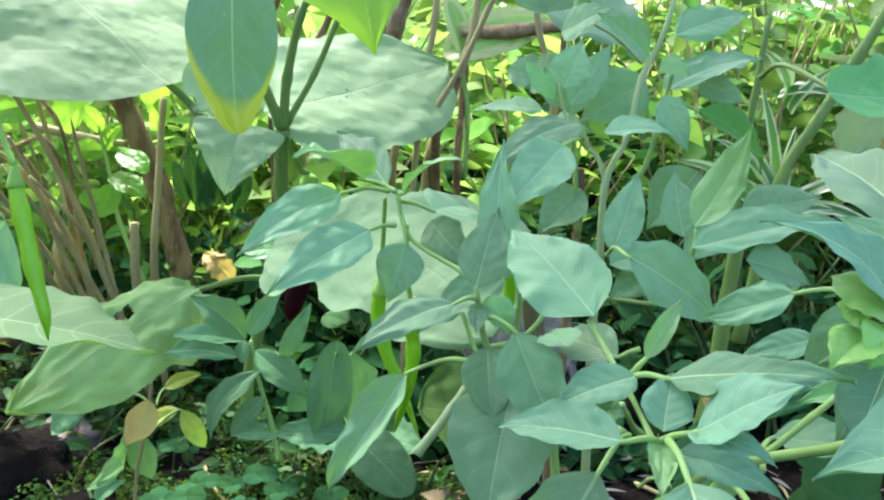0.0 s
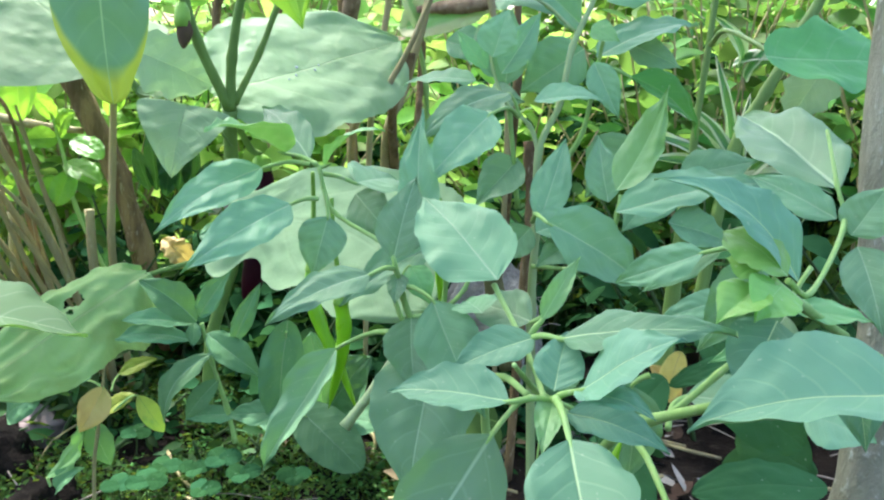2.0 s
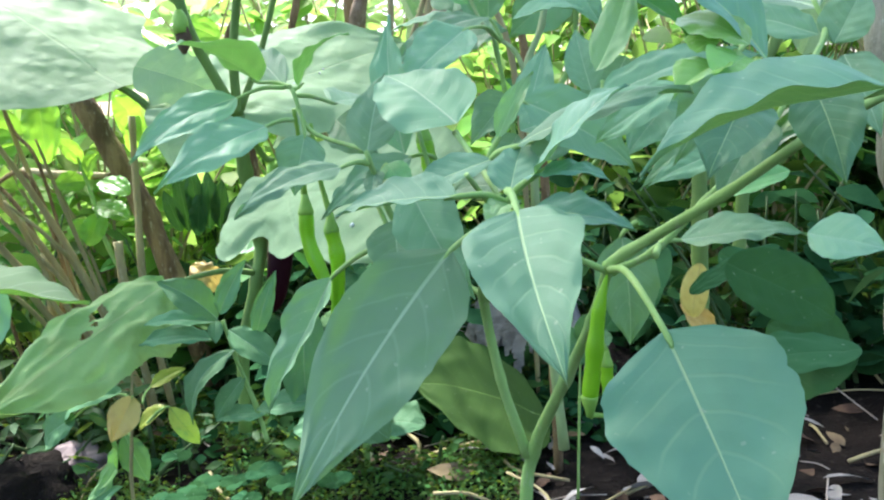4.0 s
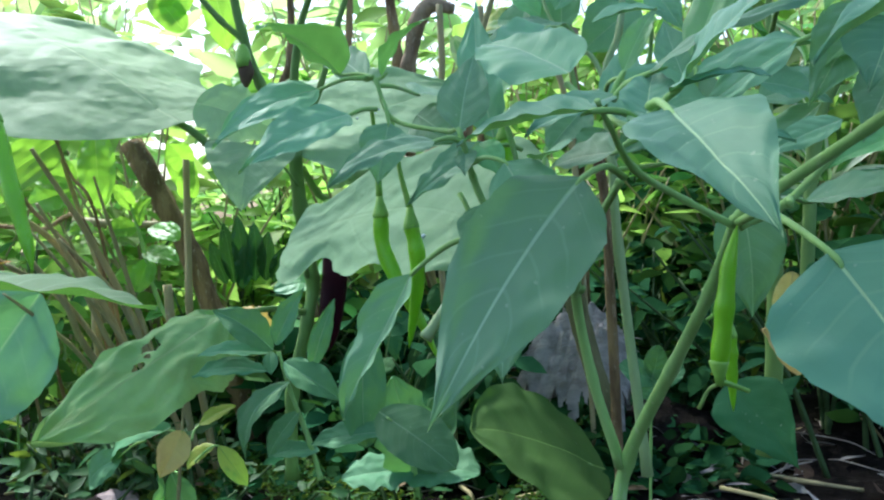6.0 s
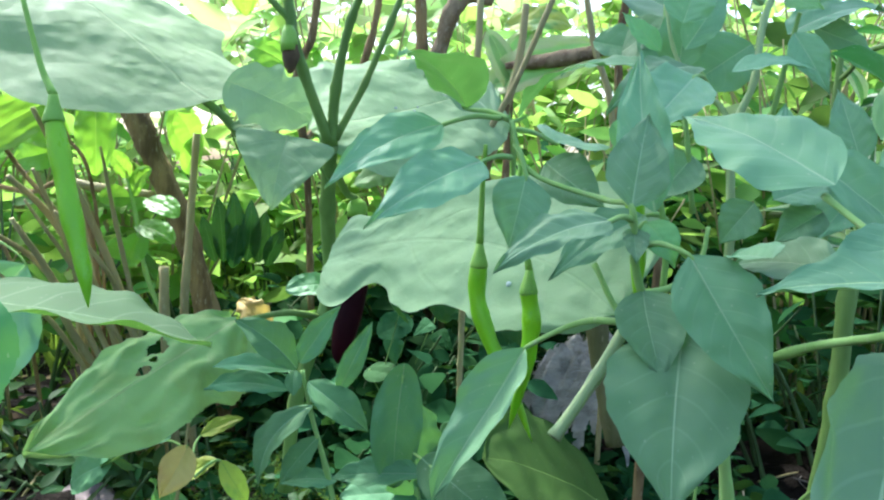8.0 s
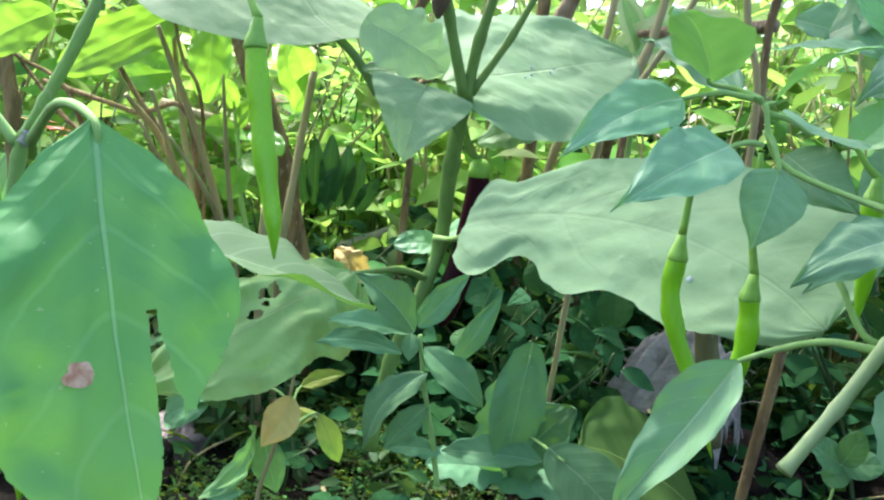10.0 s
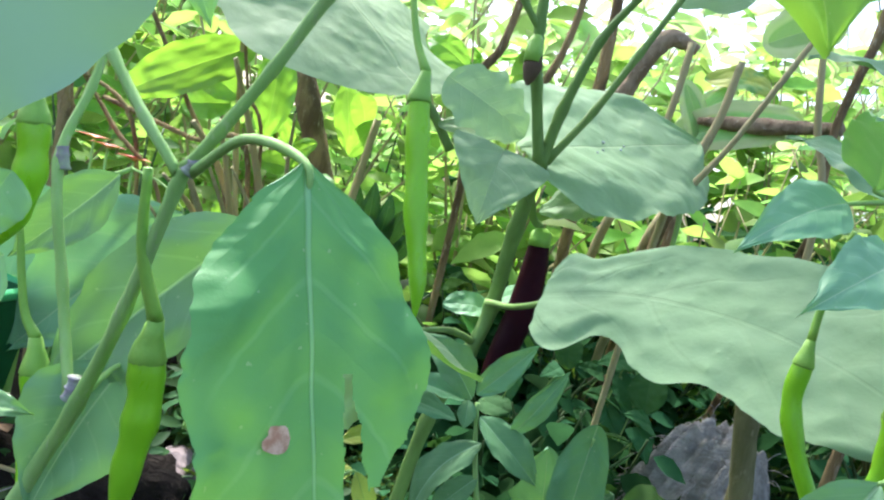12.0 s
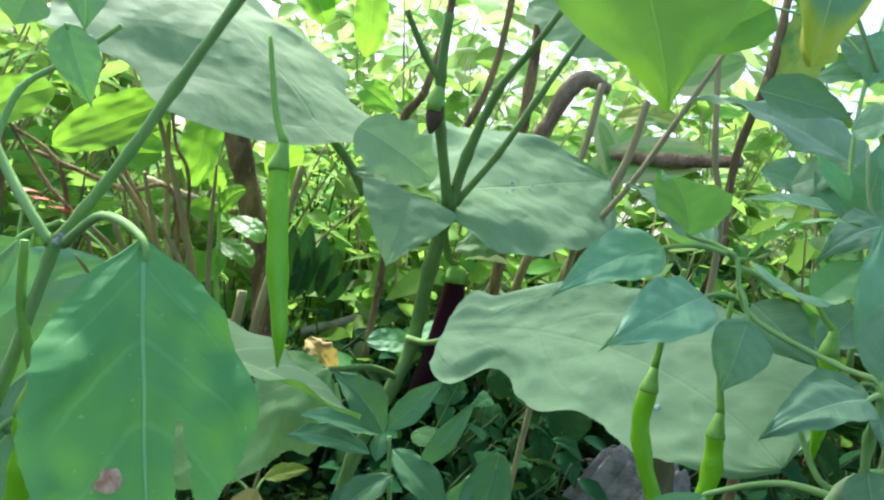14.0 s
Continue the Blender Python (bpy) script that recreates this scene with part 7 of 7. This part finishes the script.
def shrub(name, base, height, spread, stems, leaf_size, material, label, seed, aspect=0.5, per=16, stem_mat=DRY):
    """A shrub: thin arching stems from one foot, with leaves set along them."""
    r = random.Random(seed)
    ob = tagged(new(name), label, "shrub", "shrubs behind the bed")
    ob.location = base
    sv, sf, parts = [], [], []
    for _ in range(stems):
        a = r.uniform(0, 2 * math.pi)
        out = Vector((math.cos(a), math.sin(a) * 0.7, 0)) * spread * r.uniform(0.2, 1.0)
        h = height * r.uniform(0.55, 1.1)
        foot = Vector((r.gauss(0, 0.05), r.gauss(0, 0.04), -0.02))
        line, _w = spline([foot, foot + out * 0.35 + Vector((0, 0, h * 0.5)), foot + out + Vector((0, 0, h))], 6)
        v, f = tube_data(line, [0.0035 * (1 - 0.7 * i / len(line)) for i in range(len(line))], 5)
        sf += [tuple(k + len(sv) for k in q) for q in f]
        sv += v
        for i in range(per):
            t = r.uniform(0.25, 1.0) * (len(line) - 1.001)
            p = line[int(t)].lerp(line[int(t) + 1], t - int(t))
            b = r.uniform(0, 2 * math.pi)
            ax = Vector((math.cos(b), math.sin(b), r.uniform(-0.7, 0.7))).normalized()
            s = leaf_size * r.uniform(0.6, 1.35)
            parts.append((p + ax * 0.012, ax, Vector((r.gauss(0, 0.6), r.gauss(-0.3, 0.6), 1)), s, s * aspect * 0.5, r.uniform(0, 0.35)))
    mesh_object("branching", sv, sf, stem_mat, ob)
    v, f = blades(parts)
    mesh_object("foliage", v, f, material, ob)
    return ob


LIT_COLOUR = "yellow-green broadleaf shrub, sunlight put into its leaf colour"
# the x position picks the sun-brightened or the dimmer leaf colour
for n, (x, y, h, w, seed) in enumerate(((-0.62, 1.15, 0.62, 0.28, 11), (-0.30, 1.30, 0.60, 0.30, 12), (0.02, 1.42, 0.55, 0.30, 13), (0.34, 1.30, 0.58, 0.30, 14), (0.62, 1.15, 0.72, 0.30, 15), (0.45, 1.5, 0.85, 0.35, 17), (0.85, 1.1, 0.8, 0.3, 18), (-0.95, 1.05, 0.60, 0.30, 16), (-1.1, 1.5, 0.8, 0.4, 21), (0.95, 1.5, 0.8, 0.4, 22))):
    shrub("shrub", (x, y, GROUND), h, w, 22, 0.06, BUSH if x < 0.2 else BUSH_DARK, LIT_COLOUR if x < 0.2 else "mid-green leafy shrub behind the striped plant", seed)
# undergrowth: shade is in the dark leaf colour, brighter leaves at the far left
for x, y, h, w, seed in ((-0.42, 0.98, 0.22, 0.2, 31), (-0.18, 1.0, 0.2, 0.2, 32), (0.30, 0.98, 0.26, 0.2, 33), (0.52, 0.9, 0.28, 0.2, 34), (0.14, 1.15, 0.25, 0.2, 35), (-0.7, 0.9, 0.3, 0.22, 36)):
    shrub("undergrowth", (x, y, GROUND), h, w, 12, 0.04, BUSH_DARK if x < -0.4 else COVER_SHADE, "low green undergrowth below the canes", seed, 0.55, 12, STEM_DARK)
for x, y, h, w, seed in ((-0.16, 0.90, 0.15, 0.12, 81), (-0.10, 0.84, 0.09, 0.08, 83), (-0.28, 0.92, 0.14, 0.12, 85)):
    shrub("undergrowth", (x, y, GROUND), h, w, 12, 0.034, COVER_SHADE, "dark green weed clump on the soil, shade put into its colour", seed, 0.75, 9, STEM_DARK)
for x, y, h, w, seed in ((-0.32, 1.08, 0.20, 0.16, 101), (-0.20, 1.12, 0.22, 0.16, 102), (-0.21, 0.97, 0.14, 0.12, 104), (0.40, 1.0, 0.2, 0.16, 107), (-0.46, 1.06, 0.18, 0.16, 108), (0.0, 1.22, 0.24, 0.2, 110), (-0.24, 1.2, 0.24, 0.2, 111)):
    shrub("undergrowth", (x, y, GROUND), h, w, 16, 0.036, COVER_SHADE, "dense dark green weeds between the canes, coloured as if in shade", seed, 0.7, 18, STEM_DARK)
for x, y, h, w, seed in ((-0.26, 0.74, 0.06, 0.08, 93), (-0.12, 0.72, 0.06, 0.08, 96), (-0.55, 0.68, 0.10, 0.1, 97)):
    shrub("undergrowth", (x, y, GROUND), h, w, 9, 0.018, WEEDS, "small green weed clump over mossy soil", seed, 0.45, 9, STEM_DARK)
for x, y, h, w, seed in ((-0.46, 0.80, 0.10, 0.05, 142), (-0.43, 0.82, 0.12, 0.06, 144), (-0.52, 0.82, 0.11, 0.06, 145)):
    shrub("undergrowth", (x, y, GROUND), h, w, 12, 0.034, WEEDS, "tuft of narrow green weed leaves at the foot of the canes", seed, 0.32, 10, STEM_DARK)
# added leaf mass: lit colour on the left, shade colour darkening the other gaps
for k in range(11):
    shrub("undergrowth", (-1.25 + 0.24 * k, 1.62 + 0.12 * (k % 3), GROUND), 0.36 + 0.05 * (k % 4), 0.22, 22, 0.055, BUSH if k < 4 else COVER_SHADE, "yellow-green growth behind the canes, coloured as if sunlit" if k < 4 else "dense dark green growth behind the canes, coloured as if in shade", 120 + k, 0.6, 16, STEM_DARK)
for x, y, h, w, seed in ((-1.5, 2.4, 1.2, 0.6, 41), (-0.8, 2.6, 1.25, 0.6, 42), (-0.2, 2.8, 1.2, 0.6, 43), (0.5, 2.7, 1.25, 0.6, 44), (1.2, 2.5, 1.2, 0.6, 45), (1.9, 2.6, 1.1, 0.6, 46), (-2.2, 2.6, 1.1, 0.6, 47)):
    shrub("shrub", (x, y, GROUND), h, w, 24, 0.13, FAR_BRIGHT, "bush further back, sun glare put into its pale leaf colour", seed, 0.5, 14)
for x, y, h, w, seed in ((-0.15, 2.05, 0.75, 0.35, 151), (0.25, 1.95, 0.85, 0.35, 152), (0.60, 2.05, 0.9, 0.35, 153), (0.95, 1.95, 0.95, 0.35, 154), (1.35, 2.05, 0.95, 0.4, 155)):
    shrub("shrub", (x, y, GROUND), h, w, 30, 0.07, BUSH, "leafy green shrub in the row behind the bed", seed, 0.5, 22)
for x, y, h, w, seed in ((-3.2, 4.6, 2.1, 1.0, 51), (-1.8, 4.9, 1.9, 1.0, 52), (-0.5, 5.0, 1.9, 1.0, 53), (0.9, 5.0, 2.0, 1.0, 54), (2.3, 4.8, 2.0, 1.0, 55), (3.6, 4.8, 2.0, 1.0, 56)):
    shrub("shrub", (x, y, GROUND), h, w, 26, 0.16, FAR_BRIGHT, "bush far behind, sun glare put into its pale leaf colour", seed, 0.5, 20)


def grass(n, x0, x1, y0, y1, height, label, seed):
    """Tufts of upright grass blades."""
    r = random.Random(seed)
    parts = []
    for _ in range(n):
        x, y = r.uniform(x0, x1), r.uniform(y0, y1)
        ax = Vector((r.gauss(0, 0.45), r.gauss(0, 0.45), 1)).normalized()
        s = height * r.uniform(0.4, 1.3)
        parts.append((Vector((x, y, ground_height(x, y) - 0.005)), ax, Vector((r.gauss(0, 1), r.gauss(0, 1), 0.3)), s, s * 0.05, r.uniform(0, 0.7)))
    v, f = blades(parts)
    tagged(mesh_object("grass", v, f, GRASS), label, "grass", kind="stuff")


grass(9000, -1.6, 1.6, 1.15, 2.6, 0.10, "pale green grass and weeds behind the bed", 61)
grass(9000, -4, 4, 2.4, 7, 0.25, "pale green tall grass further back", 62)


# ---- sacking and soil ----
def sack(centre, radius, height):
    """A crumpled grey scrap of woven sacking: ridged folds over a lump of soil, low and frayed on one side."""
    cx, cy = centre
    n = 90
    verts, faces = [], []
    for j in range(n + 1):
        for i in range(n + 1):
            a, b = -1 + 2 * i / n, -1 + 2 * j / n
            d = math.hypot(a, b)
            edge = 1 + 0.25 * noise.noise((a * 2.5, b * 2.5, 4.0)) + 0.10 * noise.noise((a * 9, b * 9, 6.0))
            h = max(0, 1 - (d / 1.05) ** 2.6) ** 0.6 * (0.86 + 0.14 * a)
            along, across = a * 0.8 + b * 0.3, b * 0.8 - a * 0.45
            fold = 0.60 * abs(noise.noise((along * 1.6, across * 4.5, 1.0))) + 0.26 * noise.noise((along * 3, across * 11, 2.0)) + 0.10 * noise.noise((along * 9, across * 26, 3.0)) + 0.02 * noise.noise((a * 40, b * 40, 3.0))
            z = height * h + radius * fold * (0.5 + h)
            verts.append((a * radius, b * radius * 0.7, max(z, 0.004)))
            if i < n and j < n and d < edge * 0.95:
                k = j * (n + 1) + i
                faces.append((k, k + 1, k + n + 2, k + n + 1))
    ob = mesh_object("sacking", verts, faces, SACK)
    ob.location = (cx, cy, ground_height(cx, cy) - 0.004)
    r = random.Random(3)
    tv, tf = [], []
    for k in range(420):
        if k < 280:
            a = r.uniform(2.0, 4.4)
            p = Vector((math.cos(a) * radius * 0.9, math.sin(a) * radius * 0.6, height * r.uniform(0.15, 0.5)))
            q = p + Vector((math.cos(a) * r.uniform(0.01, 0.04), math.sin(a) * r.uniform(0.005, 0.03) - 0.01, -0.015 - r.uniform(0, 0.03)))
        else:
            p = Vector(verts[r.randrange(len(verts) // 8, len(verts) * 3 // 4)]) + Vector((0, -0.002, 0.002))
            q = p + Vector((r.gauss(0, 0.012), -r.uniform(0.0, 0.012), r.gauss(0, 0.008)))
        v, f = tube_data(spline([p, (p + q) / 2 + Vector((0, 0, 0.004)), q], 3)[0], [0.00045] * 7, 4)
        tf += [tuple(m + len(tv) for m in g) for g in f]
        tv += v
    tagged(mesh_object("frayed_threads", tv, tf, SACK, ob), kind="stuff")
    tagged(ob, "crumpled frayed grey sacking scrap lying on dark soil", "cloth")


sack((0.010, 0.935), 0.076, 0.165)


def lump(name, centre, size, material, label, category, seed, squash=0.6):
    """A rough rounded lump resting on the ground."""
    bm = bmesh.new()
    bmesh.ops.create_icosphere(bm, subdivisions=4, radius=1)
    for v in bm.verts:
        d = v.co.normalized()
        r = 1 + 0.35 * noise.noise(d * 1.6 + Vector((seed, 0, 0))) + 0.14 * noise.noise(d * 5 + Vector((0, seed, 0))) + 0.05 * noise.noise(d * 14)
        v.co = Vector((d.x * r * size, d.y * r * size, d.z * r * size * squash))
    me = bpy.data.meshes.new(name)
    bm.to_mesh(me)
    bm.free()
    me.polygons.foreach_set("use_smooth", [True] * len(me.polygons))
    me.materials.append(material)
    ob = new(name, me)
    ob.location = (centre[0], centre[1], ground_height(*centre) + size * squash * 0.35)
    return tagged(ob, label, category)


lump("soil_clod", (0.10, 0.98), 0.07, SOIL, "black crumbly soil heap beside the sacking", "soil", 1.0, 0.5)
lump("soil_clod", (-0.46, 0.66), 0.05, SOIL, "dark damp soil clod", "soil", 2.0)
lump("soil_clod", (-0.36, 0.60), 0.035, SOIL, "dark damp soil clod", "soil", 3.0)
lump("stone", (-0.46, 0.74), 0.035, STONE, "rough pinkish stone half sunk in soil", "stone", 4.0)
lump("stone", (0.20, 0.62), 0.025, STONE, "rough grey stone on the soil", "stone", 5.0)


def twigs(name, n, x0, x1, y0, y1, size, radius, material, label, seed):
    """Thin bits lying about on the ground."""
    r = random.Random(seed)
    tv, tf = [], []
    for _ in range(n):
        x, y = r.uniform(x0, x1), r.uniform(y0, y1)
        a = r.uniform(0, math.pi)
        s = size * r.uniform(0.3, 1.2)
        d = Vector((math.cos(a), math.sin(a), r.uniform(-0.1, 0.25)))
        p = Vector((x, y, ground_height(x, y) + 0.004))
        mid = p + d * s * 0.5 + Vector((r.gauss(0, 0.1), r.gauss(0, 0.1), 0.05)) * s
        v, f = tube_data(spline([p, mid, p + d * s], 4)[0], [radius * r.uniform(0.6, 1.3)] * 9, 5)
        tf += [tuple(k + len(tv) for k in g) for g in f]
        tv += v
    tagged(mesh_object(name, tv, tf, material), label, "twigs", kind="stuff")


twigs("twigs", 160, -0.9, 0.8, 0.4, 1.5, 0.10, 0.0018, DRY, "thin dry twigs and stalks on the ground", 71)
twigs("roots", 120, -0.6, 0.5, 0.35, 1.2, 0.07, 0.0008, ROOT, "pale fine roots and straw on the soil", 72)


def crate(centre, size, height):
    """A dark green plastic nursery crate with slightly flared walls and a pale rim."""
    ob = tagged(new("plastic_crate"), "dark green plastic crate with a pale green rim", "crate")
    ob.location = (*centre, ground_height(*centre))
    w = size / 2
    corners = ((-1, -1), (1, -1), (1, 1), (-1, 1))
    verts, faces = [], []
    for k, (f, z) in enumerate(((0.86, 0.0), (1.0, height), (0.95, height), (0.82, 0.006))):
        verts += [(x * w * f, y * w * f, z) for x, y in corners]
    for a, b in ((0, 1), (1, 2), (2, 3)):
        faces += [(a * 4 + i, a * 4 + (i + 1) % 4, b * 4 + (i + 1) % 4, b * 4 + i) for i in range(4)]
    faces += [(3, 2, 1, 0), (12, 13, 14, 15)]
    mesh_object("body", verts, faces, PLASTIC, ob, flat=True)
    line = [Vector((x * w * 1.02, y * w * 1.02, height)) for x, y in corners]
    for i in range(4):
        v, f = tube_data([line[i], line[(i + 1) % 4]], [0.005, 0.005], 8)
        mesh_object("rim", v, f, PLASTIC_RIM, ob)


crate((-0.70, 0.64), 0.16, 0.13)


def red_flower(place, seed):
    """A small red blossom on a thin stem."""
    r = random.Random(seed)
    p = Vector(place)
    ob = tagged(new("red_flower"), "small red blossom on a thin stem", "flower", "red flowers")
    ob.location = (p.x, p.y, GROUND)
    v, f = tube_data(spline([(0, 0, 0), (0.01, 0, p.z * 0.5), (0, 0, p.z)], 4)[0], [0.0015] * 9, 5)
    mesh_object("stem", v, f, STEM, ob)
    for k in range(5):
        a = 2 * math.pi * k / 5 + r.uniform(0, 0.4)
        ax = Vector((math.cos(a), math.sin(a), 0.5)).normalized()
        v, f = blades([(Vector((0, 0, p.z)), ax, Vector((0, 0, 1)), 0.018, 0.006, 0.3)])
        mesh_object("petal", v, f, RED, ob)


red_flower((-0.625, 0.775, 0.268), 1)
red_flower((-0.648, 0.785, 0.272), 2)
red_flower((-0.605, 0.79, 0.262), 3)


# ---- marks and water on the leaves ----
scar(torn_leaf, (-0.2160, 0.2310, 0.2550), 0.0036)
for u, v, size in ((0.42, 0.03, 0.0013), (0.46, -0.04, 0.0015), (0.51, 0.05, 0.0013), (0.55, -0.02, 0.0011), (0.38, 0.12, 0.0010)):
    water_drop(disc_leaf, u, v, size)
for u, v, size in ((0.55, -0.1, 0.0009), (0.62, 0.1, 0.0008), (0.5, 0.25, 0.0009), (0.7, -0.2, 0.0007), (0.45, -0.3, 0.0008)):
    water_drop(dewy_leaf, u, v, size)
water_drop(big_leaf, 0.66, 0.45, 0.0016)
